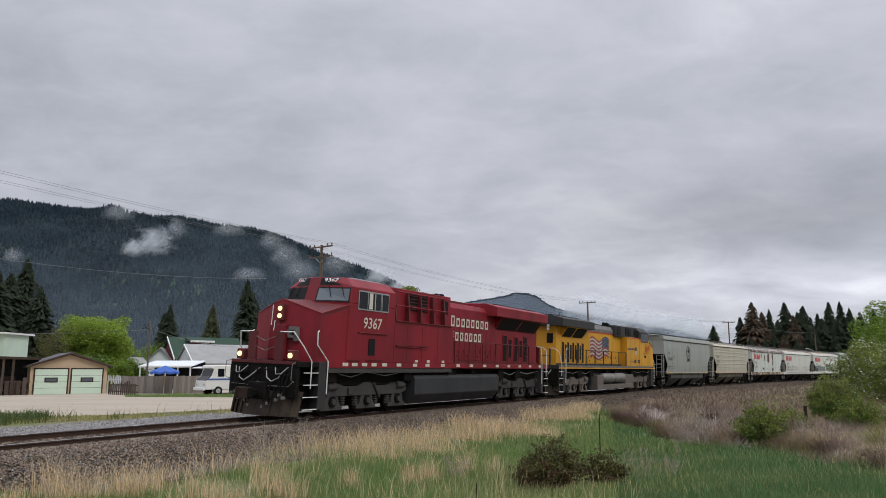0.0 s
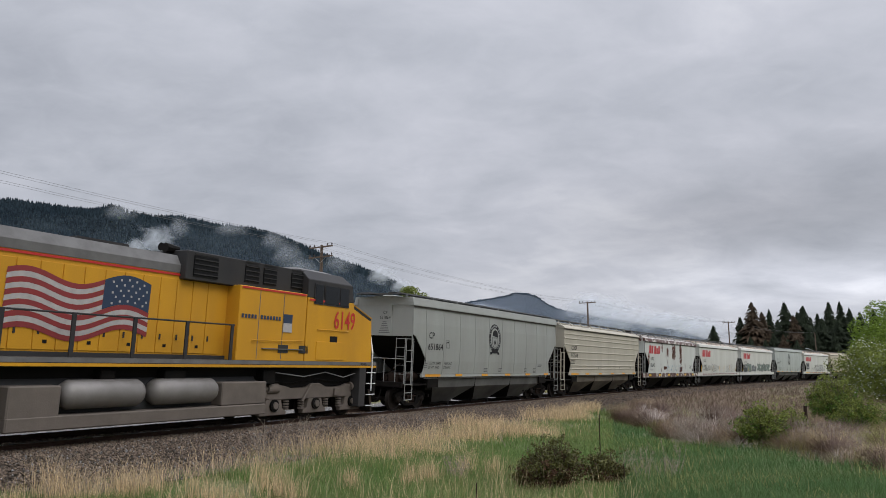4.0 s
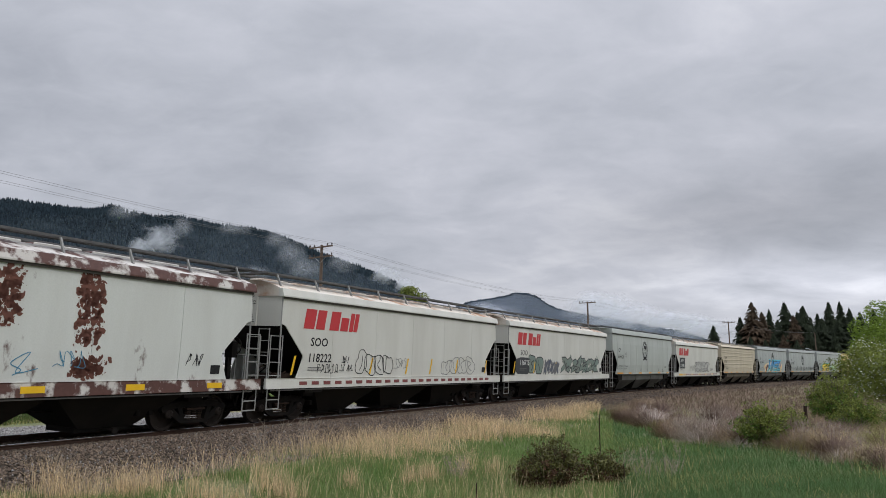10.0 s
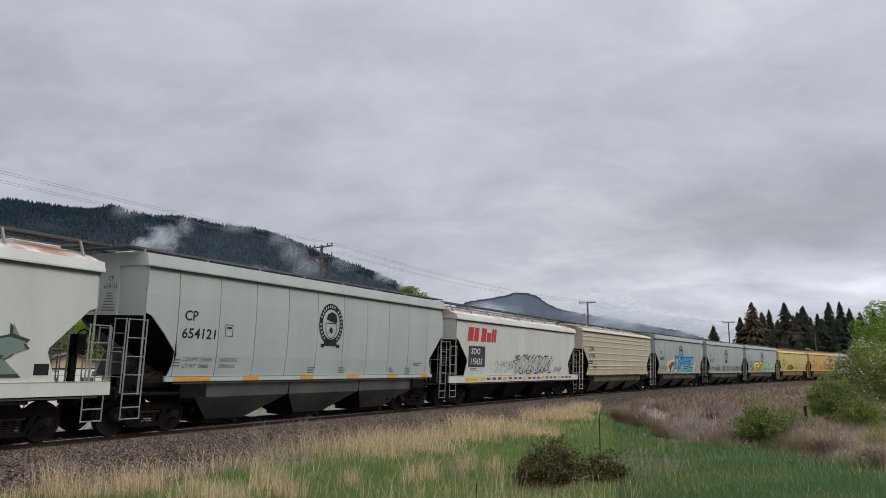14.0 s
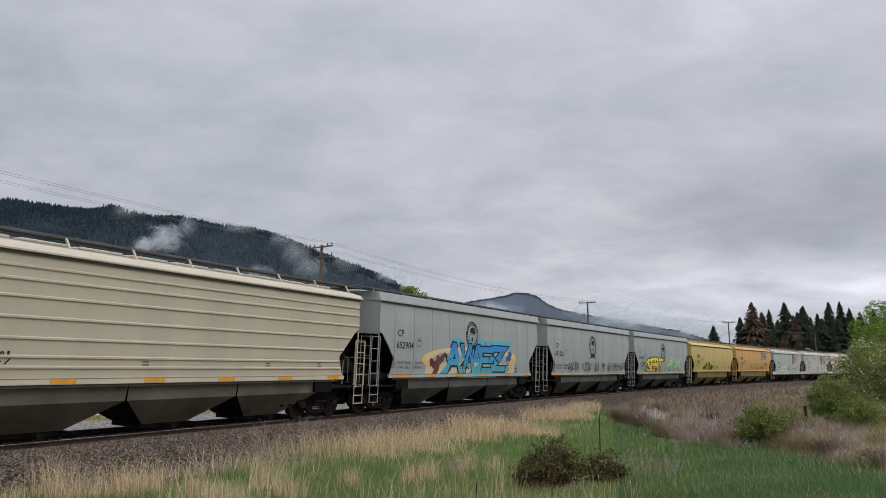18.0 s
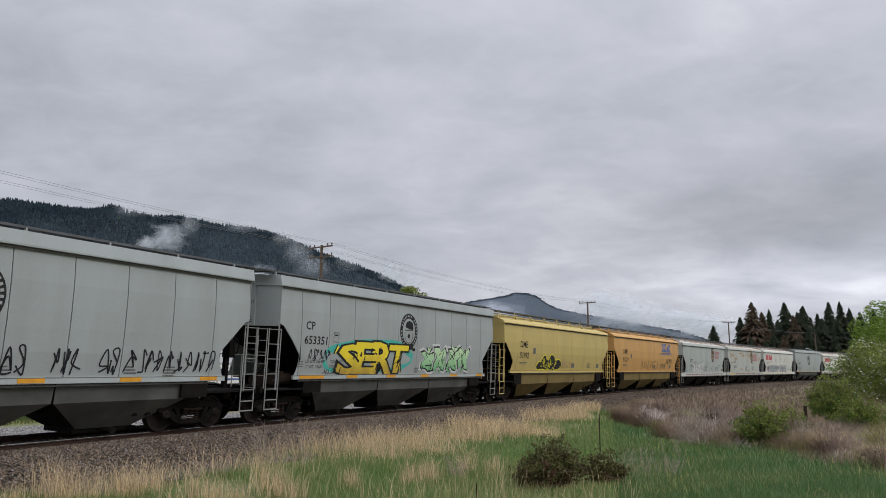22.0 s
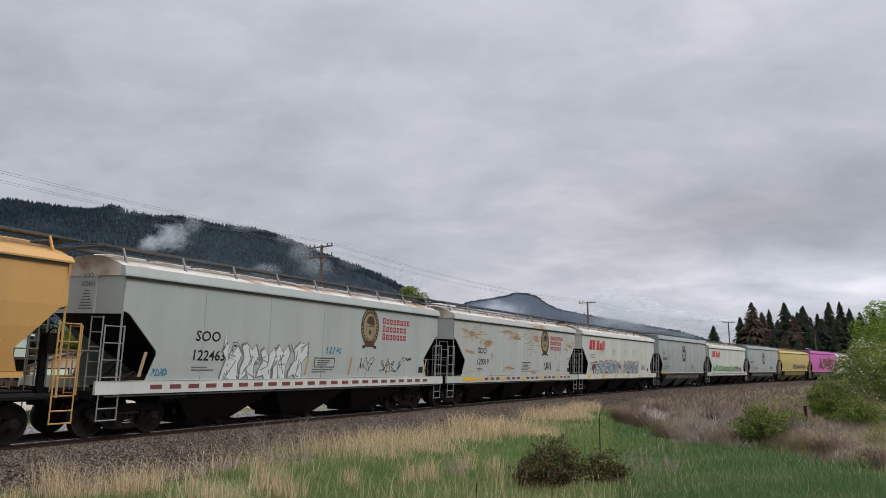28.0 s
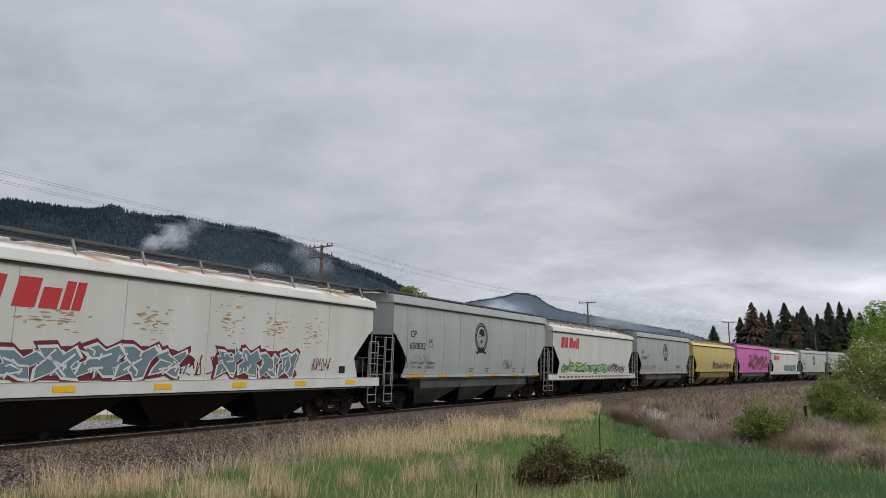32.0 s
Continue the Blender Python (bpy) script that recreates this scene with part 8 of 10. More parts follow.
def graffiti(car, st, x0, x1, z0, z1, word, fill, outline, seed, halo=None, jitter=0.10, slant=0.0, label="", fat=0.035):
    """A sprayed piece: jostling fat letters with an outline, letter by letter, and an optional halo."""
    rng = np.random.RandomState(seed)
    spelt = isinstance(word, str)
    n = len(word) if spelt else word
    w = (x1 - x0) / n
    for k in range(n):
        a, b = x0 + k * w - 0.06 * w + rng.uniform(-0.05, 0.05) * w, x0 + (k + 1) * w + 0.10 * w
        lo, hi = z0 + rng.uniform(0, jitter) * (z1 - z0), z1 - rng.uniform(0, jitter * 2) * (z1 - z0)
        sh, bd = slant + rng.uniform(-0.12, 0.12), rng.uniform(-0.05, 0.05) * w
        grp = 0.0012 * k
        if spelt:
            ch = word[k]
            figs = [glyph_fig(ch, 0.075, a - 0.16 * w, b + 0.16 * w, lo - 0.10, hi + 0.14, sh, 0, bd), glyph_fig(ch, 0.075, a, b, lo, hi, sh, 0, bd), glyph_fig(ch, fat, a, b, lo, hi, sh, 0, bd)]
        else:
            figs = [shard_fig(seed * 31 + k, g_, a + 0.04, b - 0.04, lo, hi, sh, bd) for g_ in (0.14, 0.045, -0.025)]
        if halo:
            put_fig(car, st, figs[0], halo, 0.007 + grp, "graffiti_halo")
        put_fig(car, st, figs[1], outline, 0.012 + grp, "graffiti_outline")
        put_fig(car, st, figs[2], fill, 0.017 + grp, "graffiti_letter", label if k == 0 else "")
        if not spelt:
            for q in range(3):
                c = [(a + (b - a) * rng.uniform(0.2, 0.8), lo + (hi - lo) * f) for f in sorted(rng.uniform(0.08, 0.92, 3))]
                put_fig(car, st, ribbon_fig(c, 0.05 * w), outline, 0.0178 + grp, "graffiti_stroke")
        # spikes thrown out from the letters
        for _ in range(3):
            q0 = (rng.uniform(a, b), rng.uniform(lo, hi))
            ang = rng.uniform(0, 6.28)
            ln, wd = 0.42 * w * rng.uniform(0.6, 1.3), 0.09 * w
            q1 = (q0[0] + ln * math.cos(ang), min(max(q0[1] + ln * math.sin(ang), z0), z1 + 0.08))
            nx, nz = -math.sin(ang) * wd, math.cos(ang) * wd
            put_fig(car, st, tri_fig([(q0[0] + nx * 1.5, q0[1] + nz * 1.5), (q0[0] - nx * 1.5, q0[1] - nz * 1.5), (q1[0] + 0.3 * (q1[0] - q0[0]), min(max(q1[1], z0), z1 + 0.1))]), outline, 0.0112 + grp, "graffiti_spike")
            put_fig(car, st, tri_fig([(q0[0] + nx, q0[1] + nz), (q0[0] - nx, q0[1] - nz), q1]), fill, 0.0117 + grp, "graffiti_spike")
        # a few drips and flashes
        for _ in range(2):
            xx, zz = rng.uniform(a, b), rng.uniform(lo, lo + (hi - lo) * 0.7)
            put_bars(car, st, [(xx, zz, xx + 0.05 * w, zz + 0.20 * (hi - lo), 0.06)], outline, 0.021 + grp, "graffiti_flash")


def ribbon_fig(pts, width):
    vs, fs = [], []
    for i, (x, z) in enumerate(pts):
        a, b = pts[max(i - 1, 0)], pts[min(i + 1, len(pts) - 1)]
        d = math.hypot(b[0] - a[0], b[1] - a[1]) or 1
        nx, nz = -(b[1] - a[1]) / d * width / 2, (b[0] - a[0]) / d * width / 2
        vs += [(x + nx, z + nz), (x - nx, z - nz)]
    for i in range(len(pts) - 1):
        fs.append((2 * i, 2 * i + 1, 2 * i + 3, 2 * i + 2))
    return vs, fs


def smooth_path(ctrl, k=6):
    out = []
    P = [ctrl[0]] + list(ctrl) + [ctrl[-1]]
    for i in range(1, len(P) - 2):
        for j in range(k):
            t = j / k
            q = []
            for d in range(2):
                p0, p1, p2, p3 = P[i - 1][d], P[i][d], P[i + 1][d], P[i + 2][d]
                q.append(0.5 * (2 * p1 + (p2 - p0) * t + (2 * p0 - 5 * p1 + 4 * p2 - p3) * t * t + (3 * p1 - p0 - 3 * p2 + p3) * t ** 3))
            out.append(tuple(q))
    return out + [ctrl[-1]]


def scrawl(car, st, x0, x1, z0, z1, seed, mat=None, width=0.022, strokes=4):
    """An unreadable marker tag: looping strokes from side to side."""
    rng = np.random.RandomState(seed)
    figs = []
    w = (x1 - x0) / strokes
    for k in range(strokes):
        c = [(x0 + k * w + rng.uniform(-0.1, 1.1) * w, rng.uniform(z0, z1)) for _ in range(6)]
        c[0], c[3] = (x0 + k * w, z0 + 0.1 * (z1 - z0)), (x0 + (k + 0.5) * w, z1)
        figs.append(ribbon_fig(smooth_path(c), width))
    put_fig(car, st, join_figs(*figs), mat or TAG_BLACK, 0.009, "scrawl", "")


def bubble_row(car, st, x0, x1, z0, z1, n, seed, fill, line, width=0.03):
    """Outlined bubble letters, unreadable: lobed shapes with a dark contour."""
    rng = np.random.RandomState(seed)
    w = (x1 - x0) / n
    for k in range(n):
        a, b = x0 + k * w - 0.08 * w, x0 + (k + 1) * w + 0.08 * w
        pts = wobble_blob(a, b, z0 + rng.uniform(0, 0.1), z1 - rng.uniform(0, 0.25) * (z1 - z0), seed + k, 26, 0.16)[0]
        if fill:
            put_fig(car, st, tri_fig(pts), fill, 0.007 + 0.001 * k, "graffiti_letter")
        put_fig(car, st, ribbon_fig(pts + [pts[0]], width), line, 0.0075 + 0.001 * k, "graffiti_outline")
        c = [(a + (b - a) * rng.uniform(0.25, 0.75), z0 + (z1 - z0) * f) for f in (0.2, 0.4, 0.6, 0.75)]
        put_fig(car, st, ribbon_fig(smooth_path(c), width), line, 0.0078 + 0.001 * k, "graffiti_outline")


def crest(car, st, cx, cz, rx, rz, dark, inner=None):
    """An oval crest: a ring, a shield below a dark animal-like blot, a ribbon; no lettering."""
    if inner:
        put_fig(car, st, tri_fig([(cx + rx * 0.9 * math.cos(a), cz + rz * 0.9 * math.sin(a)) for a in np.linspace(0, 6.283, 25)[:-1]]), inner, 0.006, "crest_field")
    ring = ring_fig(cx, cz, rx, rz, 0.72)
    put_fig(car, st, ring, dark, 0.009, "crest_ring", "dark oval crest ring")
    dashes = []
    for a in np.linspace(-0.9, 4.04, 24):
        if int((a + 0.9) * 4.6) % 9 == 8:
            continue
        ca, sa = math.cos(a), math.sin(a)
        q = [(0.80, -0.045), (0.92, -0.045), (0.92, 0.045), (0.80, 0.045)]
        dashes.append(([(cx + rx * (r_ * ca - d_ * sa), cz + rz * (r_ * sa + d_ * ca)) for r_, d_ in q], [(0, 1, 2, 3)]))
    put_fig(car, st, join_figs(*dashes), inner or CREST_PALE, 0.0105, "crest_dashes")
    put_fig(car, st, tri_fig([(cx - 0.42 * rx, cz + 0.22 * rz), (cx - 0.30 * rx, cz + 0.48 * rz), (cx + 0.05 * rx, cz + 0.60 * rz), (cx + 0.40 * rx, cz + 0.50 * rz), (cx + 0.52 * rx, cz + 0.15 * rz), (cx + 0.40 * rx, cz + 0.08 * rz), (cx - 0.1 * rx, cz + 0.15 * rz)]), dark, 0.009, "crest_animal")
    sh = [(cx - 0.46 * rx, cz + 0.05 * rz), (cx + 0.46 * rx, cz + 0.05 * rz), (cx + 0.44 * rx, cz - 0.35 * rz), (cx + 0.25 * rx, cz - 0.58 * rz), (cx, cz - 0.68 * rz), (cx - 0.25 * rx, cz - 0.58 * rz), (cx - 0.44 * rx, cz - 0.35 * rz)]
    put_fig(car, st, ribbon_fig(sh + [sh[0]], 0.045 * rx), dark, 0.009, "crest_shield")
    leaf = [(cx + 0.22 * rx * math.cos(a) * (1.0 if k % 2 else 0.5), cz - 0.28 * rz + 0.20 * rz * math.sin(a) * (1.0 if k % 2 else 0.5)) for k, a in enumerate(np.linspace(0, 6.283, 15)[:-1])]
    put_fig(car, st, tri_fig(leaf), dark, 0.010, "crest_leaf")
    put_bars(car, st, [(cx - 0.52 * rx, cz - 1.02 * rz, cx + 0.52 * rx, cz - 0.82 * rz, 0), (cx - 0.78 * rx, cz - 1.10 * rz, cx - 0.48 * rx, cz - 0.94 * rz, 0), (cx + 0.48 * rx, cz - 1.10 * rz, cx + 0.78 * rx, cz - 0.94 * rz, 0)], dark, 0.012, "crest_ribbon")


def slab_word(car, st, x0, x1, z0, z1, widths, mat, gap=0.10, slant=0.22, heights=None, name="wordmark", label="", rim=0.26):
    """A wordmark drawn as plain slanted blocks, one for each letter; a width below zero leaves a gap."""
    tot = sum(abs(w) for w in widths)
    x = x0
    k = (x1 - x0) / tot
    i = 0
    for w in widths:
        if w > 0:
            hh = (z1 - z0) * (heights[i] if heights else 1.0)
            g = gap * k * min(w, 1.0)
            put_fig(car, st, frame_fig(x, z0, x + w * k - g, z0 + hh, slant * hh, rim * (z1 - z0)), mat, 0.008, name, label if i == 0 else "")
            i += 1
        x += abs(w) * k


def red_wordmark(car, st, x0, z0, length=3.0, height=0.66):
    slab_word(car, st, x0, x0 + length, z0, z0 + height, [1.15, 1.0, -0.35, 1.1, 0.95, 0.5, 0.5], WORDMARK_RED, 0.14, 0.20, [1.0, 1.0, 1.0, 0.72, 1.0, 1.0], label="faded red wordmark drawn as slanted blocks", rim=0.6)


def plate_box(car, st, x, z, w=0.30, h=0.34):
    put_bars(car, st, [(x, z, x + w, z + 0.02, 0), (x, z + h - 0.02, x + w, z + h, 0), (x, z, x + 0.02, z + h, 0), (x + w - 0.02, z, x + w, z + h, 0), (x + 0.06, z + h - 0.12, x + w - 0.06, z + h - 0.07, 0)], INK, 0.006, "plate_mark")


def small_lines(car, st, x, z, w, rows, mat=None, h=0.035, gap=0.075):
    rng = np.random.RandomState(int(abs(x) * 100) + rows)
    put_bars(car, st, [(x, z - k * gap, x + w * rng.uniform(0.6, 1.0), z - k * gap + h, 0) for k in range(rows)], mat or INK_FADED, 0.006, "small_print")


def end_print(car, st, x, mark, num):
    """Mark, number and lines of small print on the leading end sheet."""
    rows = []
    for txt, z, h in ((mark, 3.95, 0.13), (num, 3.74, 0.13)):
        if (txt, 0.0) in LETTERS:
            co, faces = LETTERS[(txt, 0.0)]
            wid = co[:, 0].max() * h if len(co) else 0
            under("end_lettering", raw_mesh("end_lettering", [(x - 0.056, -0.02 - c[0] * h + wid / 2 - 0.10, z + c[1] * h) for c in co], faces, INK), car)
    bm = bmesh.new()
    for k in range(7):
        w = 0.10 + 0.03 * k
        box(bm, x - 0.054, x - 0.050, -0.10 - w, -0.10 + w, 3.60 - k * 0.075, 3.63 - k * 0.075)
    part("end_print", bm, INK_FADED, car)


def strap_marks(car, st, x0, xs, z=1.5, mat=None):
    """Slanting yellow reflective straps low on the side."""
    for x in xs:
        put_bars(car, st, [(x0 + x, z, x0 + x + 0.10, z + 0.62, 0.14)], mat or YELLOW_TAPE, 0.008, "reflective_strap")


def mark_cars():
    ids = [("CP", "651864"), ("COER", "317568"), ("SOO", "116842"), ("SOO", "118222"), ("SOO", "116715"), ("CP", "654121"), ("SOO", "115435"), ("COER", "317758"), ("CP", "652904"), ("CP", "651222"), ("CP", "653351"), ("DME", "51992"), ("DME", "51129"),
           ("SOO", "122463"), ("SOO", "120019"), ("SOO", "115700"), ("CP", "650832")]
    for i, (car, st, x0) in enumerate(BUILT):
        style = CARS[i][2]
        mark, num = ids[i] if i < len(ids) else ("", "")
        if mark:
            end_print(car, st, x0, mark, num)
        if style == "smooth" and i != 20:
            if mark:
                put_text(car, st, mark, x0 + 1.25, 3.00, 0.27, INK, 0.0, 1.0, 0.05, name="reporting_mark")
                put_text(car, st, num, x0 + 1.20, 2.52, 0.27, INK, 0.0, 1.10, 0.05, name="car_number")
            else:
                put_bars(car, st, [(x0 + 1.25, 3.0, x0 + 1.7, 3.25, 0.05), (x0 + 1.2, 2.52, x0 + 2.4, 2.76, 0.05)], INK_FADED, 0.006, "car_number")
            plate_box(car, st, x0 + 2.75, 2.62)
            put_text(car, st, "LD LMT 226400", x0 + 1.35, 1.90, 0.105, INK, 0.0, 1.0, 0.05, name="weight_lettering")
            put_text(car, st, "LT WT  59600", x0 + 1.35, 1.72, 0.105, INK, 0.0, 1.0, 0.05, name="weight_lettering")
            put_text(car, st, "102650 KG", x0 + 2.62, 1.90, 0.105, INK, 0.0, 1.0, 0.05, name="weight_lettering")
            put_text(car, st, "27050 KG", x0 + 2.62, 1.72, 0.105, INK, 0.0, 1.0, 0.05, name="weight_lettering")
            put_bars(car, st, [(x0 + 0.98, 1.76, x0 + 1.24, 1.79, 0), (x0 + 0.98, 1.92, x0 + 1.24, 1.95, 0), (x0 + 0.98, 1.84, x0 + 1.24, 1.87, 0)], INK_FADED, 0.006, "small_print")
            if i not in (8,):
                crest(car, st, x0 + 7.62, 3.22, 0.66, 0.72, INK)
            else:
                crest(car, st, x0 + 7.62, 3.28, 0.62, 0.66, INK)
            for u in (6.55, 8.2, 11.4, 12.6):
                small_lines(car, st, x0 + u, 1.72, 0.42, 3 if u < 12 else 4)
        if style == "ribbed":
            put_text(car, st, mark, x0 + 1.15, 2.93, 0.25, INK, 0.0, 1.05, 0.0, lift=0.006, name="reporting_mark")
            put_text(car, st, num, x0 + 1.08, 2.46, 0.25, INK, 0.0, 1.1, 0.0, lift=0.006, name="car_number")
            small_lines(car, st, x0 + 1.1, 2.20, 1.0, 1, INK, 0.06)
            small_lines(car, st, x0 + 1.1, 2.06, 0.9, 1, INK, 0.06)
            small_lines(car, st, x0 + 1.0, 1.90, 0.3, 3)
            for u in (6.0, 10.5, 13.0):
                small_lines(car, st, x0 + u, 1.85, 0.3, 3)
        if style == "lip" and i in (2, 3, 4, 6, 15, 17, 21):
            red_wordmark(car, st, x0 + (1.05 if i < 15 else 1.25), 3.02)
        if style == "lip" and mark:
            dark = INK if i not in (4, 15) else INK_FADED
            zz, dx = 2.46, 0.9 if i in (13, 14) else 0.0
            put_text(car, st, mark, x0 + dx + 1.45, zz, 0.28, dark, 0.0, 1.1, 0.08, name="reporting_mark")
            put_text(car, st, num, x0 + dx + 1.35, 1.93, 0.28, dark if i != 4 else SPRAY_WHITE, 0.0, 1.05, 0.08, lift=0.02 if i == 4 else 0.006, name="car_number")
            small_lines(car, st, x0 + dx + 1.4, 1.72, 0.9, 2, INK_FADED)
            put_bars(car, st, [(x0 + 14.3, 1.55, x0 + 14.65, 1.80, 0.0)], INK, 0.006, "consolidated_stencil")
        if style == "flow" and i < 13:
            put_text(car, st, mark, x0 + 1.9, 2.88, 0.34, INK, 0.0, 1.0, 0.06, name="reporting_mark")
            put_text(car, st, num, x0 + 1.88, 2.30, 0.32, INK, 0.0, 1.05, 0.06, name="car_number")
            small_lines(car, st, x0 + 1.9, 2.05, 1.2, 2)
            put_bars(car, st, [(x0 + 3.6, 2.55, x0 + 3.95, 2.88, 0.0)], STEEL_GREY, 0.006, "plate_mark")
            for u in (9.6, 14.2):
                put_bars(car, st, [(x0 + u, 1.80, x0 + u + 0.5, 2.08, 0.0)], STEEL_GREY, 0.006, "plate_mark")
            small_lines(car, st, x0 + 12.4, 2.05, 0.8, 4)

    def B(k):
        car, st, x0 = BUILT[k]
        return car, st, x0

    # rusted white car: flaking patches and scratches
    car, st, x0 = B(2)
    rng = np.random.RandomState(3)
    for cx, cz, w, h, n in ((6.3, 3.2, 0.5, 0.7, 26), (8.2, 3.25, 1.0, 1.1, 70), (10.4, 3.1, 0.6, 1.6, 60), (10.5, 1.75, 0.8, 0.4, 26), (5.6, 1.85, 0.8, 0.2, 18), (1.0, 2.6, 0.3, 0.8, 16), (4.7, 3.6, 0.2, 0.7, 14)):
        figs = []
        for _ in range(n * 9):
            px, pz = x0 + cx + rng.uniform(-0.5, 0.5) * w + rng.normal() * w * 0.08, cz + rng.uniform(-0.5, 0.5) * h + rng.normal() * h * 0.08
            s_ = 0.008 + 0.085 * rng.rand() ** 3.2
            figs.append(wobble_blob(px - s_, px + s_, pz - s_ * 1.3, pz + s_ * 1.0, rng.randint(9999), 8, 0.35, 2.0))
        tagged(put_fig(car, st, join_figs(*figs), RUST_PATCH, 0.0045, "rust_patch"), kind="stuff")
    scrawl(car, st, x0 + 6.0, x0 + 9.4, 1.5, 2.05, 31, TAG_BLUE, 0.02, 5)
    scrawl(car, st, x0 + 13.4, x0 + 14.1, 1.75, 2.1, 32, TAG_BLACK, 0.02, 3)
    scrawl(car, st, x0 + 9.6, x0 + 10.4, 1.7, 2.1, 33, TAG_BLUE, 0.015, 3)
    # tagged white car
    car, st, x0 = B(3)
    scrawl(car, st, x0 + 1.9, x0 + 3.0, 1.55, 1.85, 34, None, 0.025, 6)
    scrawl(car, st, x0 + 3.1, x0 + 3.9, 1.6, 1.85, 35, None, 0.02, 4)
    scrawl(car, st, x0 + 3.2, x0 + 3.7, 1.9, 2.15, 36, None, 0.02, 3)
    bubble_row(car, st, x0 + 4.1, x0 + 6.4, 1.45, 2.45, 4, 37, None, TAG_BLACK, 0.03)
    bubble_row(car, st, x0 + 10.4, x0 + 13.4, 1.45, 2.3, 4, 47, None, TAG_GREY, 0.03)
    scrawl(car, st, x0 + 6.5, x0 + 7.6, 1.7, 2.1, 39, TAG_GREY, 0.02, 3)
    strap_marks(car, st, x0, (0.55, 4.9, 7.4, 9.3, 11.6, 14.6))
    # grey-green pieces
    car, st, x0 = B(4)
    put_fig(car, st, wobble_blob(x0 + 0.95, x0 + 2.7, 1.42, 2.36, 5, 40, 0.06, 5.0), SPRAY_DARK, 0.006, "graffiti_block")
    bubble_row(car, st, x0 + 2.5, x0 + 4.5, 1.43, 2.45, 2, 51, SPRAY_MIX, TAG_BLACK, 0.05)
    graffiti(car, st, x0 + 4.6, x0 + 6.9, 1.42, 2.3, 5, SPRAY_NAVY, TAG_GREY, 52, None, 0.15, 0.2, "navy and grey sprayed letters")
    graffiti(car, st, x0 + 7.2, x0 + 13.9, 1.42, 2.6, 4, SPRAY_MIX, SPRAY_DARK, 53, None, 0.15, 0.25, "grey sprayed letters")
    strap_marks(car, st, x0, (0.6, 3.2, 6.3, 9.8, 12.8))
    # outlined silver letters
    car, st, x0 = B(6)
    put_bars(car, st, [(x0 + 1.2, 1.80, x0 + 2.9, 2.80, 0.0)], SPRAY_DARK, 0.0045, "painted_block")
    put_text(car, st, "115435", x0 + 1.35, 1.93, 0.28, SPRAY_WHITE, 0.0, 1.05, 0.08, 0.012, name="car_number")
    put_text(car, st, "SOO", x0 + 1.45, 2.42, 0.28, SPRAY_WHITE, 0.0, 1.1, 0.08, 0.012, name="reporting_mark")
    graffiti(car, st, x0 + 6.4, x0 + 11.4, 1.44, 2.52, 5, SPRAY_SILVER, TAG_BLACK, 54, None, 0.08, 0.15, "pale outlined letters sprayed on the side")
    scrawl(car, st, x0 + 4.0, x0 + 6.2, 1.5, 2.1, 55, TAG_GREY, 0.03, 4)
    scrawl(car, st, x0 + 11.8, x0 + 13.0, 1.55, 1.85, 56, TAG_BLACK, 0.02, 6)
    # second ribbed car
    car, st, x0 = B(7)
    scrawl(car, st, x0 + 1.9, x0 + 2.7, 1.75, 2.05, 57, None, 0.03, 5)
    # blue piece over a sunset
    car, st, x0 = B(8)
    put_fig(car, st, wobble_blob(x0 + 3.45, x0 + 12.7, 1.52, 2.75, 7, 60, 0.04, 2.4), FADE_SUNSET, 0.0045, "graffiti_background", "orange sunset sprayed behind blue letters")
    put_fig(car, st, tri_fig([(x0 + 3.5, 1.51), (x0 + 12.6, 1.51), (x0 + 12.5, 1.92), (x0 + 9.0, 2.02), (x0 + 6.0, 1.95), (x0 + 3.6, 2.05)]), SPRAY_PEACH, 0.0058, "graffiti_desert")
    graffiti(car, st, x0 + 5.2, x0 + 11.1, 1.52, 2.95, "AWEZ", FADE_BLUE, TAG_BLACK, 58, surf_cyan, 0.10, 0.08, "large blue sprayed letters", 0.035)
    for u, z, c in ((4.2, 1.9, SPRAY_MAROON), (4.7, 2.1, RUST_PATCH), (11.8, 2.3, WORD_BLUE), (12.0, 1.9, SPRAY_ORANGE), (4.4, 1.65, RUST_PATCH), (11.5, 1.7, RUST_PATCH)):
        put_fig(car, st, wobble_blob(x0 + u - 0.3, x0 + u + 0.3, z - 0.2, z + 0.25, int(u * 10), 20, 0.3), c, 0.008, "graffiti_splash")
    # row of black tags
    car, st, x0 = B(9)
    for k, u in enumerate((0.55, 3.3, 4.4, 5.8, 6.7, 8.0, 9.5, 10.7, 11.8, 12.6, 13.6)):
        scrawl(car, st, x0 + u, x0 + u + (1.0 if k % 2 else 0.7), 1.55, 2.15, 60 + k, TAG_BLACK, 0.04, 3)
    # yellow and mint pieces
    car, st, x0 = B(10)
    put_fig(car, st, wobble_blob(x0 + 2.3, x0 + 7.9, 1.52, 2.78, 9, 50, 0.07, 2.8), SPRAY_TEAL, 0.0045, "graffiti_background", "teal cloud sprayed behind yellow letters")
    graffiti(car, st, x0 + 3.1, x0 + 7.3, 1.53, 2.70, "SERT", FADE_YELLOW, TAG_BLACK, 61, None, 0.08, 0.12, "large yellow sprayed letters", 0.03)
    graffiti(car, st, x0 + 8.7, x0 + 12.9, 1.53, 2.70, 4, FADE_GREEN, TAG_BLACK, 62, SPRAY_WHITE, 0.12, 0.05, "mint green sprayed letters", 0.02)
    scrawl(car, st, x0 + 1.5, x0 + 2.6, 1.98, 2.35, 63, TAG_BLACK, 0.03, 6)
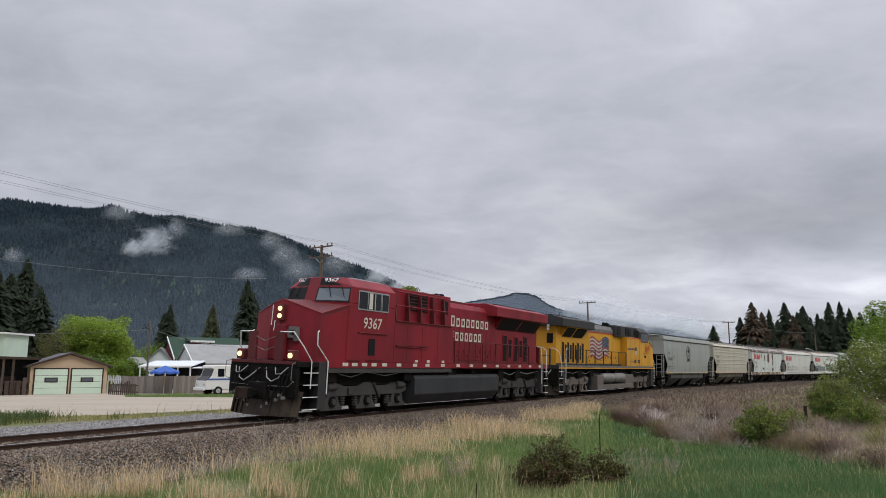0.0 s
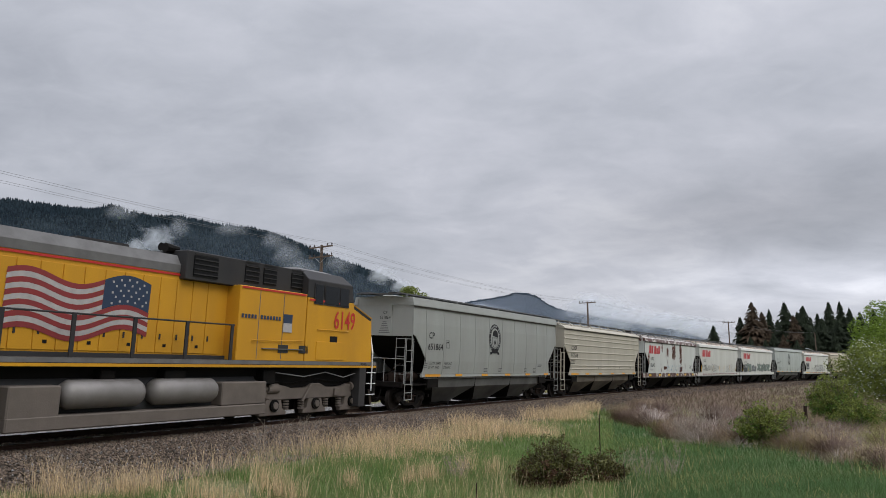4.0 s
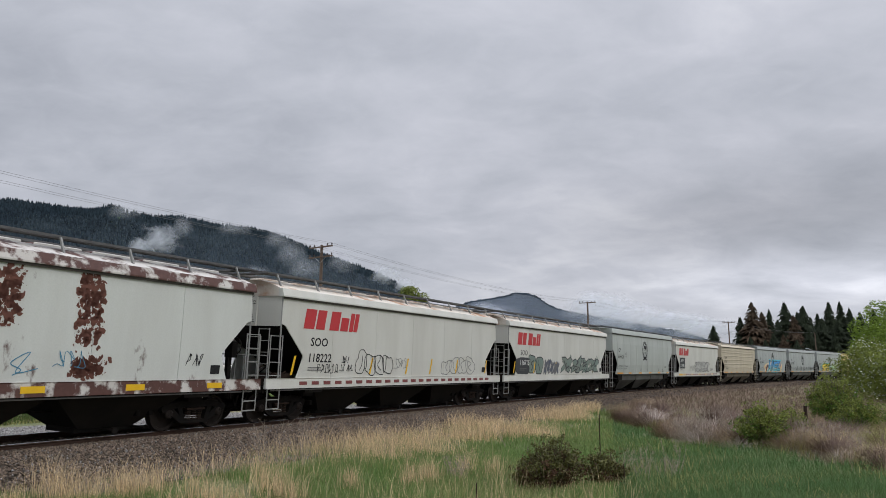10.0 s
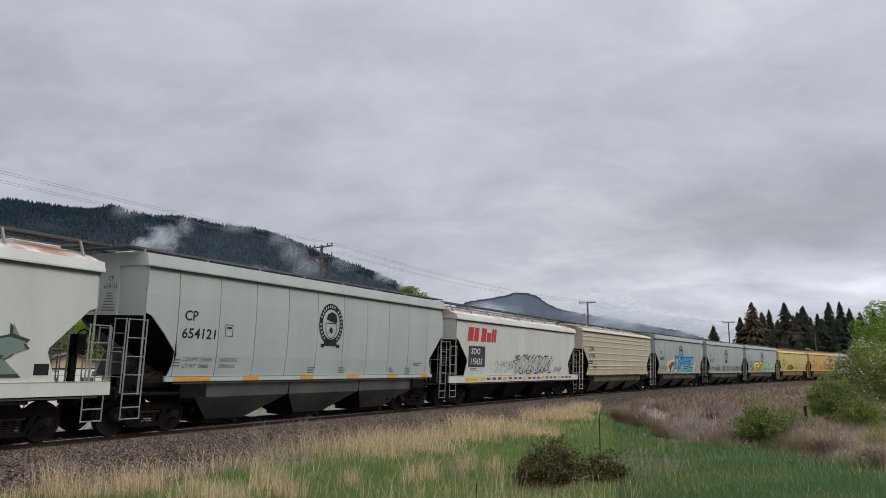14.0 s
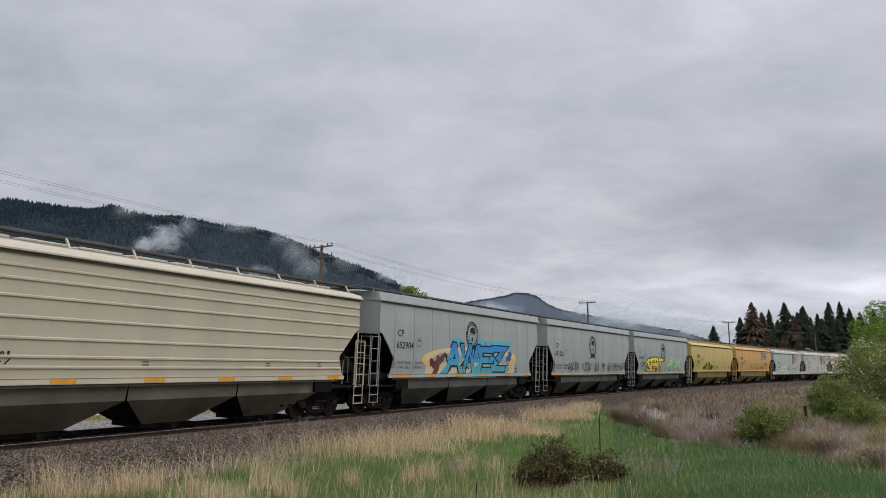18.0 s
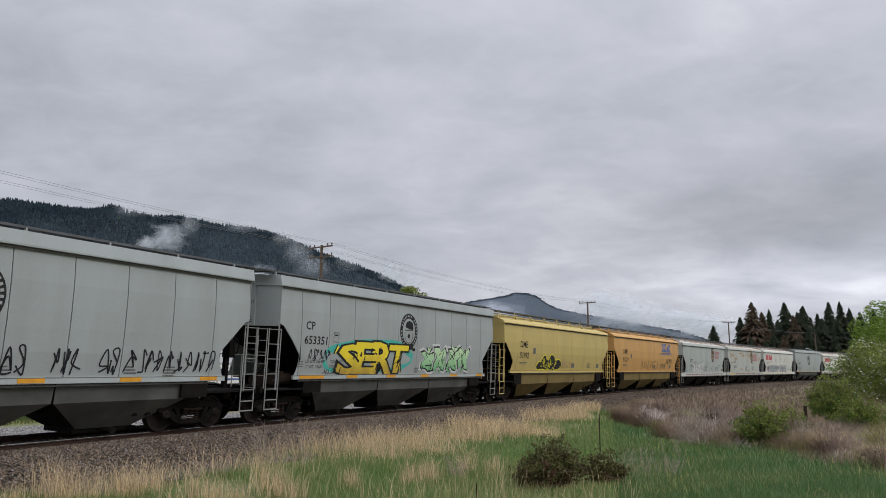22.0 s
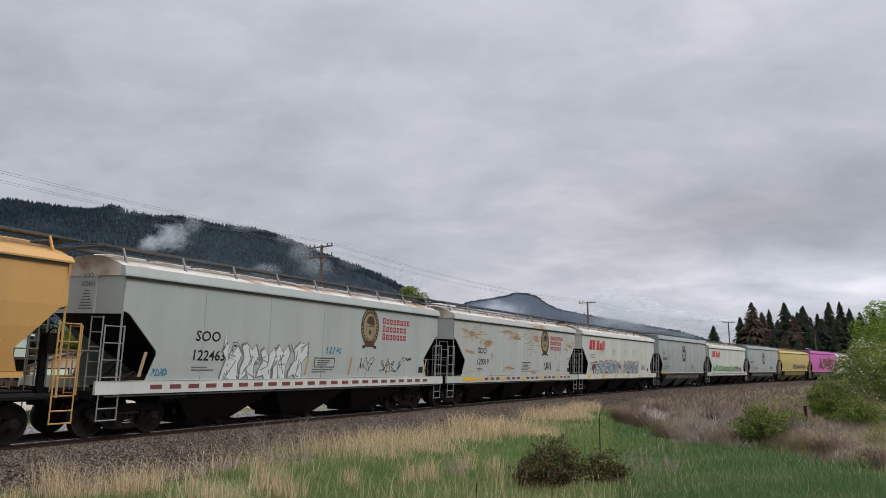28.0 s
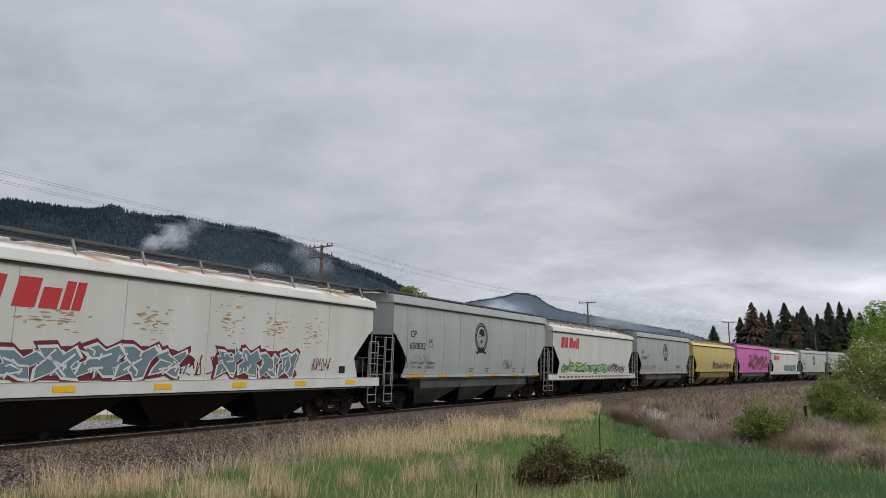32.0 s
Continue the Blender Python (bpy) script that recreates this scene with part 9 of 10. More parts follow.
    scrawl(car, st, x0 + 2.3, x0 + 2.9, 1.53, 1.68, 64, TAG_BLACK, 0.02, 3)
    # yellow car: black blot with pale letters
    car, st, x0 = B(11)
    put_bars(car, st, [(x0 + 4.5, 1.66, x0 + 7.6, 1.84, 0.0)], TAG_BLACK, 0.006, "graffiti_base")
    for k, (a, b, z_) in enumerate(((4.25, 5.15, 2.12), (4.9, 5.55, 2.48), (5.3, 6.1, 2.30), (5.9, 6.75, 2.52), (6.5, 7.75, 2.30))):
        pts = wobble_blob(x0 + a, x0 + b, 1.68, z_, 700 + k, 30, 0.14, 2.4)[0]
        put_fig(car, st, ribbon_fig(pts + [pts[0]], 0.13), NEON_YELLOW, 0.0062 + 0.0002 * k, "graffiti_halo")
        put_fig(car, st, tri_fig(pts), TAG_BLACK, 0.0085 + 0.0006 * k, "graffiti_letter", "black sprayed letters with a bright yellow outline" if k == 0 else "")
    for k, u in enumerate((5.0, 5.6, 6.15, 6.75)):
        r_ = np.random.RandomState(500 + k)
        put_fig(car, st, ribbon_fig(smooth_path([(x0 + u + r_.uniform(-0.1, 0.45), z_) for z_ in r_.permutation([1.84, 1.95, 2.08, 2.2, 2.34])]), 0.035), NEON_YELLOW, 0.014, "graffiti_stroke")
    for k, u in enumerate((1.4, 4.0, 8.0, 11.5, 15.2)):
        put_bars(car, st, [(x0 + u, 1.75, x0 + u + 0.10, 2.40, 0.16)], STAIN, 0.007, "worn_strap")
    scrawl(car, st, x0 + 7.9, x0 + 9.6, 1.75, 2.2, 66, STAIN, 0.03, 5)
    # orange car: blue wordmark and tags
    car, st, x0 = B(12)
    slab_word(car, st, x0 + 11.9, x0 + 14.6, 3.20, 3.92, [1.0, 1.25, 0.8, 0.95], WORD_BLUE, 0.14, 0.22, [1, 1, 0.7, 0.95], label="blue slanted wordmark drawn as slabs")
    put_bars(car, st, [(x0 + 11.5, 3.08, x0 + 15.0, 3.13, 0), (x0 + 11.45, 2.96, x0 + 15.0, 3.02, 0)], WORD_BLUE, 0.008, "underline")
    scrawl(car, st, x0 + 13.3, x0 + 15.0, 2.15, 2.6, 67, TAG_BLACK, 0.045, 5)
    scrawl(car, st, x0 + 11.3, x0 + 13.2, 1.75, 2.2, 68, TAG_BLACK, 0.03, 6)
    put_fig(car, st, ring_fig(x0 + 10.0, 2.05, 0.75, 0.35, 0.9, 24), TAG_BLACK, 0.008, "scrawl")
    scrawl(car, st, x0 + 6.3, x0 + 9.0, 1.75, 2.35, 69, TAG_BLACK, 0.03, 5)
    strap_marks(car, st, x0, (1.2, 12.6, 15.6), 1.7)
    for u in (2.5, 4.4, 6.0, 7.6, 9.4, 13.0):
        put_bars(car, st, [(x0 + u, 1.75, x0 + u + 0.9, 3.9, 0.0)], STAINED_ORANGE, 0.0028, "streak")
    # pale grey cars with a brown crest and red lines
    for k, cx in ((13, 10.65), (14, 10.65)):
        car, st, x0 = B(k)
        crest(car, st, x0 + cx, 3.25, 0.58, 0.72, CREST_BROWN, CREST_TAN)
        for r, (z, ws) in enumerate(((3.42, 8), (3.12, 7), (2.82, 7))):
            slab_word(car, st, x0 + cx + 0.85, x0 + cx + 0.85 + ws * 0.25, z, z + 0.20, [1.0] * ws, MARK_RED, 0.30, 0.0, [1.2] + [1.0] * (ws - 1), name="red_line", label="red three-line lettering drawn as slabs")
        put_bars(car, st, [(x0 + 7.5, 1.75, x0 + 8.6, 1.78, 0), (x0 + 7.5, 2.05, x0 + 8.6, 2.08, 0), (x0 + 7.5, 1.75, x0 + 7.53, 2.08, 0), (x0 + 8.57, 1.75, x0 + 8.6, 2.08, 0)], INK, 0.006, "notice_frame")
        small_lines(car, st, x0 + 7.65, 1.97, 0.8, 3)
        small_lines(car, st, x0 + 7.4, 1.66, 1.2, 2)
        plate_box(car, st, x0 + 3.75, 2.20, 0.22, 0.26)
    car, st, x0 = B(13)
    graffiti(car, st, x0 + 3.35, x0 + 6.9, 1.15, 2.75, 5, SPRAY_WHITE, TAG_GREY, 71, None, 0.12, 0.10, "white letters sprayed with grey outlines", 0.035)
    scrawl(car, st, x0 + 8.1, x0 + 9.0, 2.2, 2.45, 72, TAG_BLUE, 0.03, 5)
    scrawl(car, st, x0 + 10.0, x0 + 11.0, 1.6, 2.1, 73, None, 0.02, 3)
    scrawl(car, st, x0 + 11.4, x0 + 13.0, 1.6, 2.0, 74, None, 0.025, 4)
    scrawl(car, st, x0 + 1.0, x0 + 1.5, 1.5, 1.7, 75, TAG_BLUE, 0.025, 4)
    scrawl(car, st, x0 + 13.0, x0 + 13.7, 2.0, 2.15, 76, None, 0.02, 4)
    strap_marks(car, st, x0, (0.6, 4.9, 7.0, 9.4, 11.8, 14.7), mat=STAIN)
    car, st, x0 = B(14)
    rng = np.random.RandomState(8)
    for cx, cz, w, h in ((2.0, 3.4, 1.6, 0.35), (6.6, 3.45, 1.5, 0.3), (8.8, 3.3, 1.4, 0.8), (10.2, 3.3, 1.6, 0.9), (12.6, 3.2, 1.4, 0.9), (3.4, 3.0, 1.0, 0.2)):
        figs = []
        for _ in range(46):
            px, pz, ww = x0 + cx + rng.normal() * w * 0.30, cz + rng.normal() * h * 0.45, rng.uniform(0.12, 0.65)
            hh = rng.uniform(0.006, 0.026)
            figs.append(wobble_blob(px - ww / 2, px + ww / 2, pz - hh, pz + hh, rng.randint(9999), 12, 0.3, 2.0))
        tagged(put_fig(car, st, join_figs(*figs), STAIN, 0.003, "rust_stain"), kind="stuff")
    scrawl(car, st, x0 + 10.6, x0 + 11.6, 1.65, 2.1, 77, None, 0.035, 5)
    # slate and maroon pieces
    car, st, x0 = B(15)
    put_fig(car, st, wobble_blob(x0 + 2.1, x0 + 7.5, 1.40, 2.25, 19, 50, 0.10, 3.0), SPRAY_MAROON, 0.0045, "graffiti_background", "maroon cloud sprayed behind slate letters")
    put_fig(car, st, wobble_blob(x0 + 8.4, x0 + 12.2, 1.40, 2.25, 20, 40, 0.10, 3.0), SPRAY_MAROON, 0.0045, "graffiti_background")
    graffiti(car, st, x0 + 2.3, x0 + 7.4, 1.42, 2.30, 5, SPRAY_SLATE, SPRAY_WHITE, 81, SPRAY_MAROON, 0.12, 0.12, "slate blue letters sprayed with maroon halo", 0.035)
    graffiti(car, st, x0 + 8.6, x0 + 12.0, 1.42, 2.30, 4, SPRAY_SLATE, SPRAY_WHITE, 82, SPRAY_MAROON, 0.08, 0.0, "slate blue letters sprayed with maroon halo", 0.035)
    scrawl(car, st, x0 + 7.4, x0 + 8.6, 1.5, 2.05, 83, SPRAY_MAROON, 0.03, 3)
    scrawl(car, st, x0 + 12.8, x0 + 13.8, 1.6, 2.05, 84, SPRAY_MAROON, 0.02, 6)
    rng = np.random.RandomState(18)
    for cx, cz, w, h in ((3.6, 2.75, 1.4, 0.3), (6.3, 2.9, 0.9, 0.6), (9.0, 3.1, 0.9, 0.9), (11.0, 3.0, 1.0, 0.5), (12.8, 2.9, 0.8, 0.9)):
        figs = []
        for _ in range(40):
            px, pz, ww = x0 + cx + rng.normal() * w * 0.30, cz + rng.normal() * h * 0.40, rng.uniform(0.05, 0.26)
            hh = rng.uniform(0.006, 0.03)
            figs.append(wobble_blob(px - ww / 2, px + ww / 2, pz - hh, pz + hh, rng.randint(9999), 12, 0.3, 2.0))
        tagged(put_fig(car, st, join_figs(*figs), STAIN, 0.003, "rust_stain"), kind="stuff")
    # cars towards the end
    car, st, x0 = B(16)
    scrawl(car, st, x0 + 1.6, x0 + 2.9, 1.95, 2.35, 85, TAG_GREY, 0.025, 4)
    scrawl(car, st, x0 + 10.2, x0 + 11.2, 1.7, 2.2, 86, TAG_BLACK, 0.025, 4)
    car, st, x0 = B(17)
    graffiti(car, st, x0 + 1.4, x0 + 9.6, 1.43, 2.35, 6, FADE_LIME, SPRAY_DARK, 87, None, 0.25, 0.1, "green and blue sprayed letters", 0.02)
    graffiti(car, st, x0 + 9.8, x0 + 13.6, 1.43, 2.2, 4, SPRAY_DARK, SPRAY_SILVER, 88, None, 0.15, 0.2, "dark sprayed letters", 0.02)
    car, st, x0 = B(18)
    scrawl(car, st, x0 + 3.5, x0 + 4.8, 1.7, 2.1, 89, SPRAY_MAROON, 0.04, 3)
    scrawl(car, st, x0 + 11.0, x0 + 12.3, 1.7, 2.1, 90, TAG_BLACK, 0.05, 4)
    car, st, x0 = B(19)
    graffiti(car, st, x0 + 7.0, x0 + 14.5, 1.75, 2.6, 5, SPRAY_DARK, STAIN, 91, None, 0.2, 0.1, "dark letters sprayed on the yellow side", 0.02)
    car, st, x0 = B(20)
    graffiti(car, st, x0 + 5.0, x0 + 14.5, 1.6, 3.7, 3, SPRAY_MAROON, P_PINK, 92, None, 0.05, 0.0, "dark numerals sprayed on magenta", 0.0)
    car, st, x0 = B(21)
    graffiti(car, st, x0 + 6.5, x0 + 13.5, 1.45, 2.4, 4, SPRAY_SLATE, SPRAY_DARK, 93, None, 0.1, 0.1, "blue-grey sprayed letters", 0.02)
    # small wordmark on the last ones stays as slabs
    for k, seed in ((0, 95), (5, 96)):
        car, st, x0 = B(k)
        put_bars(car, st, [(x0 + 13.2, 1.92, x0 + 13.8, 1.96, 0), (x0 + 13.2, 1.84, x0 + 13.7, 1.88, 0)], INK_FADED, 0.006, "small_print")


surf_cyan = surface("cyan_outline_spray", (0.10, 0.50, 0.62), (0.08, 0.42, 0.55), 3, rough=0.5)
STAINED_ORANGE = surface("worn_orange_streak", (0.50, 0.27, 0.09), (0.56, 0.31, 0.10), 1.5, rough=0.6)
mark_cars()


# ---- beyond the track: gravel road, garage, houses, camper ----
def road():
    ss = np.arange(-30, 150, 4.0)
    verts, faces = [], []
    for s in ss:
        for lat in (float(np.interp(s, [12, 19, 22.5, 28], [-17.5, -16.3, -12.9, -11.8])), -24.0, -32.0, -44.0):
            x, y, _ = on_track(s, lat)
            verts.append((x, y, float(ground_z([x], [y])[0]) + 0.03))
    for i in range(len(ss) - 1):
        for j in range(3):
            faces.append((i * 4 + j, i * 4 + j + 1, (i + 1) * 4 + j + 1, (i + 1) * 4 + j))
    tagged(new("road", raw_mesh("road", verts, faces, GRAVEL_LOT)), "pale dusty gravel road beside the railway", "road", kind="structure")


road()
STUCCO = surface("peach_stucco", (0.52, 0.39, 0.26), (0.46, 0.34, 0.23), 0.8, rough=0.9, fine=12, bump=0.2)
MINT = surface("pale_mint_door_paint", (0.60, 0.72, 0.58), (0.52, 0.63, 0.50), 0.7, rough=0.6)
TRIM_BROWN = surface("dark_brown_trim", (0.055, 0.035, 0.026), (0.09, 0.06, 0.045), 3, rough=0.7)
SHINGLE_GREY = surface("grey_asphalt_shingle", (0.085, 0.083, 0.085), (0.13, 0.125, 0.125), 2, rough=0.9, fine=9, bump=0.4)
SHINGLE_PALE = surface("pale_asphalt_shingle", (0.30, 0.30, 0.29), (0.22, 0.22, 0.21), 1, rough=0.9, fine=9, bump=0.3)
SHINGLE_GREEN = surface("dark_green_shingle", (0.035, 0.065, 0.045), (0.055, 0.08, 0.06), 1, rough=0.85, fine=9, bump=0.3)
SIDING_RED = surface("dark_red_siding", (0.13, 0.022, 0.022), (0.10, 0.022, 0.02), 1, stretch=(1, 1, 8), rough=0.7)
SIDING_WHITE = surface("white_siding", (0.66, 0.68, 0.70), (0.55, 0.57, 0.60), 0.8, stretch=(1, 1, 8), rough=0.7)
BLUE_TARP = surface("blue_canvas", (0.03, 0.09, 0.36), (0.04, 0.12, 0.42), 1, rough=0.7)
FENCE_WOOD = surface("weathered_grey_boards", (0.22, 0.19, 0.165), (0.15, 0.13, 0.115), 1.5, stretch=(4, 4, 0.6), rough=0.9, rnd=0.25)
FENCE_DARK = surface("dark_brown_boards", (0.075, 0.055, 0.045), (0.11, 0.085, 0.07), 1.5, stretch=(4, 4, 0.6), rough=0.9, rnd=0.25)
POLE_WOOD = surface("tarred_pole_wood", (0.13, 0.095, 0.07), (0.085, 0.062, 0.048), 1.2, stretch=(3, 3, 0.2), rough=0.9, fine=20)
WIRE = surface("weathered_cable", (0.17, 0.17, 0.175), (0.13, 0.13, 0.13), 5, rough=0.6)
INSULATOR = surface("brown_glazed_insulator", (0.05, 0.035, 0.03), (0.08, 0.06, 0.05), 5, rough=0.25)
DRY_POLE = surface("varnished_pale_wood", (0.5, 0.36, 0.18), (0.4, 0.28, 0.14), 3, rough=0.6)
CAMPER_WHITE = surface("white_camper_shell", (0.72, 0.71, 0.67), (0.62, 0.61, 0.57), 1, rough=0.4)
GZ = -0.42


def gable(name, label, px0, px1, d, wall_z, ridge_z, depth, wall, roof, cat="house", turn=0.0, along=False, width=None):
    """A gabled building whose front spans two bearings at d metres; along: the ridge runs across the view."""
    x0, x1 = bearing(px0, d)[0], bearing(px1, d)[0]
    w = width or x1 - x0
    t = thing(name, label, cat, pose((x0 + x1) / 2, d, GZ, 0, 0, turn))
    h = w / 2
    wz, rz = wall_z - GZ, ridge_z - GZ
    if along:
        part("wall", prism(bmesh.new(), [(0, -0.1), (depth, -0.1), (depth, wz), (depth / 2, rz - 0.1), (0, wz)], -h, h, "x"), wall, t)
        for a, b in ((-0.35, depth / 2), (depth + 0.35, depth / 2)):
            za = wz - (rz - wz) * 0.35 / (depth / 2)
            part("roof_slope", prism(bmesh.new(), [(a, za), (b, rz), (b, rz + 0.14), (a, za + 0.14)], -h - 0.3, h + 0.3, "x"), roof, t)
    else:
        part("wall", prism(bmesh.new(), [(-h, -0.1), (h, -0.1), (h, wz), (0, rz - 0.1), (-h, wz)], 0.0, depth), wall, t)
        for sg in (-1, 1):
            za = wz - (rz - wz) * 0.35 / h
            part("roof_slope", prism(bmesh.new(), [(sg * (h + 0.35), za), (0, rz), (0, rz + 0.14), (sg * (h + 0.35), za + 0.14)], -0.35, depth + 0.35), roof, t)
    return t, w


# double garage
gar, gw = gable("garage", "peach stucco double garage with two mint doors", 67, 200, 62, 1.95, 3.0, 6.5, STUCCO, SHINGLE_GREY, "garage", 36, width=5.9)
for k, (a, b) in enumerate(((-0.44, -0.03), (0.03, 0.43))):
    x0, x1 = a * gw, b * gw
    part("door_frame", boxes((x0 - 0.12, x1 + 0.12, -0.05, 0.02, 0.0, 2.22)), TRIM_BROWN, gar)
    dr = part("garage_door", boxes(*[(x0, x1, -0.09, -0.045, 0.04 + 0.52 * j, 0.54 + 0.52 * j) for j in range(4)]), MINT, gar, "pale mint panelled garage door")
    part("door_window", boxes(((x0 + x1) / 2 - 0.5, (x0 + x1) / 2 + 0.5, -0.12, -0.085, 1.02, 1.42)), TRIM_BROWN, dr)
    part("window_pane", boxes(((x0 + x1) / 2 - 0.4, (x0 + x1) / 2 + 0.4, -0.13, -0.115, 1.10, 1.34)), GLASS_PALE, dr)
for sg in (-1, 1):
    h = gw / 2
    part("barge_board", prism(bmesh.new(), [(sg * (h + 0.37), 2.20), (0, 3.36), (0, 3.52), (sg * (h + 0.37), 2.36)], -0.40, -0.352), TRIM_BROWN, gar)

# shed at the edge of the view
shed = thing("shed", "mint and brown open shed with a cluttered porch", "shed", pose(*bearing(-20, 60), GZ))
part("wall", boxes((-2.5, 1.6, 0, 3.5, 3.0, 5.0)), MINT, shed)
part("roof", boxes((-2.9, 1.9, -0.5, 3.9, 5.0, 5.14)), WHITE_PAINT, shed)
part("porch_roof", prism(bmesh.new(), [(-2.5, 3.0), (3.6, 2.9), (3.6, 3.1), (-2.5, 3.3)], -1.6, 2.2), TRIM_BROWN, shed)
for x in (-1.2, 1.4, 2.6, 3.4):
    part("post", boxes((x - 0.07, x + 0.07, -1.5, -1.36, -0.1, 2.95)), MINT if x < 2 else FENCE_DARK, shed)
part("back_wall", boxes((-2.4, 3.5, 1.9, 2.05, -0.1, 2.95)), BLACK, shed)
for k in range(9):
    xx = random.uniform(0.2, 2.8)
    part("stored_junk", bevelled(boxes((xx, xx + random.uniform(0.3, 0.9), -0.9, 0.6, 0.0, random.uniform(0.4, 1.6))), 0.03), random.choice([STEEL_RUST, FENCE_DARK, STEEL_GREY, TRIM_BROWN]), shed)


def board_fence(name, label, px0, d0, px1, d1, h, w, mat, gap=0.02, ragged=0.05, seed=1):
    rng = np.random.RandomState(seed)
    (xa, ya), (xb, yb) = bearing(px0, d0), bearing(px1, d1)
    L = math.hypot(xb - xa, yb - ya)
    ang = math.degrees(math.atan2(yb - ya, xb - xa))
    t = thing(name, label, "fence", pose(xa, ya, GZ, 0, 0, ang))
    n = int(L / (w + gap))
    me = [link_mesh("board", bevelled(boxes((0, w, -0.015, 0.015, -0.15, h * f)), 0.006), mat) for f in (1.0, 1.0 - ragged, 1.0 + ragged, 1.0 - 2 * ragged)]
    for k in range(n):
        under("board", me[rng.randint(4)], t, "", pose(k * (w + gap), 0, 0, 0, rng.uniform(-1, 1) * ragged * 12, 0))
    part("rail", boxes((0, L, 0.016, 0.07, h * 0.25, h * 0.25 + 0.09), (0, L, 0.016, 0.07, h * 0.75, h * 0.75 + 0.09)), mat, t)
    return t


board_fence("fence", "dark brown board fence by the shed", -10, 58, 66, 60, 1.35, 0.30, FENCE_DARK, 0.12, 0.06, 2)
board_fence("fence", "leaning weathered picket fence", 203, 61, 253, 58, 1.05, 0.20, FENCE_DARK, 0.13, 0.10, 3)
board_fence("fence", "tall weathered grey board fence around the yard", 225, 64, 315, 63, 1.52, 0.30, FENCE_WOOD, 0.01, 0.01, 4)
board_fence("fence", "tall weathered grey board fence around the yard", 315, 63, 402, 68, 1.55, 0.30, FENCE_WOOD, 0.01, 0.01, 5)
board_fence("fence", "low white picket fence", 200, 66, 226, 66, 1.55, 0.10, SIDING_WHITE, 0.06, 0.03, 6)

# houses behind the fence
gable("house", "small white house with a grey roof", 266, 312, 95, 2.6, 4.4, 8, SIDING_WHITE, SHINGLE_PALE, turn=12)
ho, hw = gable("house", "white house with a pale shingled roof", 362, 480, 84, 2.4, 4.5, 8, SIDING_WHITE, SHINGLE_PALE, along=True, turn=34, width=9)
rh, rw = gable("house", "dark red house with a green gabled roof and dormer", 318, 440, 96, 3.1, 5.9, 8, SIDING_RED, SHINGLE_GREEN, along=True, turn=34, width=9)
part("dormer", boxes((-2.2, 0.2, 1.3, 3.4, 4.2, 5.75)), SIDING_RED, rh)
part("dormer_roof", prism(bmesh.new(), [(0.9, 5.72), (4.0, 6.25), (4.0, 6.4), (0.9, 5.88)], -2.6, 0.6, "x"), SHINGLE_GREEN, rh)
part("dormer_fascia", boxes((-2.6, 0.6, 0.84, 0.9, 5.66, 5.92)), WHITE_PAINT, rh)
dw = part("dormer_window", boxes((-1.0, 0.0, 1.24, 1.3, 4.75, 5.55)), SIDING_WHITE, rh)
part("pane", boxes((-0.9, -0.1, 1.21, 1.24, 4.85, 5.45)), GLASS_DARK, dw)
part("verge_board", prism(bmesh.new(), [(-0.45, 3.3), (4.0, 6.28), (4.0, 6.52), (-0.45, 3.54)], -4.92, -4.81, "x"), WHITE_PAINT, rh)
part("gable_wall", prism(bmesh.new(), [(0.0, 3.4), (4.0, 6.1), (8.0, 3.4)], -4.60, -4.51, "x"), SIDING_RED, rh)
part("verge_board", prism(bmesh.new(), [(-0.45, 2.6), (4.0, 4.88), (4.0, 5.06), (-0.45, 2.8)], -4.92, -4.81, "x"), WHITE_PAINT, ho)
part("gable_wall", prism(bmesh.new(), [(0.0, 2.7), (4.0, 4.72), (8.0, 2.7)], -4.60, -4.51, "x"), SIDING_WHITE, ho)
lean = thing("carport", "long low white carport roof behind the fence", "carport", pose(*bearing(300, 74), GZ))
part("roof", prism(bmesh.new(), [(0, 2.36), (4.5, 2.95), (4.5, 3.05), (0, 2.46)], -2.8, 2.6, "x"), SIDING_WHITE, lean)
part("fascia", boxes((-2.8, 2.6, -0.03, 0.0, 2.30, 2.48)), WHITE_PAINT, lean)
part("back_wall", boxes((-2.8, 2.6, 4.2, 4.35, -0.1, 2.9)), BLACK, lean)
for k in range(5):
    part("post", boxes((-2.7 + k * 1.28, -2.58 + k * 1.28, 0.05, 0.17, -0.1, 2.36)), SIDING_WHITE, lean)
part("awning", prism(bmesh.new(), [(0.2, 2.20), (2.2, 2.34), (2.2, 2.40), (0.2, 2.26)], 2.62, 5.4, "x"), SIDING_WHITE, lean)
gz_, gzw = gable("small_outbuilding", "white gazebo with a grey hipped roof", 226, 250, 80, 2.0, 2.9, 3, SIDING_WHITE, SHINGLE_PALE, "outbuilding")

# blue patio umbrella
um = thing("patio_umbrella", "blue canvas patio umbrella standing by the fence", "umbrella", pose(*bearing(299, 61.5), GZ))
bm = bmesh.new()
apex = bm.verts.new((0, 0, 2.42))
rim = [bm.verts.new((1.15 * math.cos(a), 1.15 * math.sin(a), 1.85 + 0.10 * (k % 2))) for k, a in enumerate(np.linspace(0, 6.283, 17)[:-1])]
rim2 = [bm.verts.new((v.co.x * 1.02, v.co.y * 1.02, v.co.z - 0.18)) for v in rim]
for k in range(16):
    j = (k + 1) % 16
    bm.faces.new((apex, rim[k], rim[j]))
    bm.faces.new((rim[k], rim2[k], rim2[j], rim[j]))
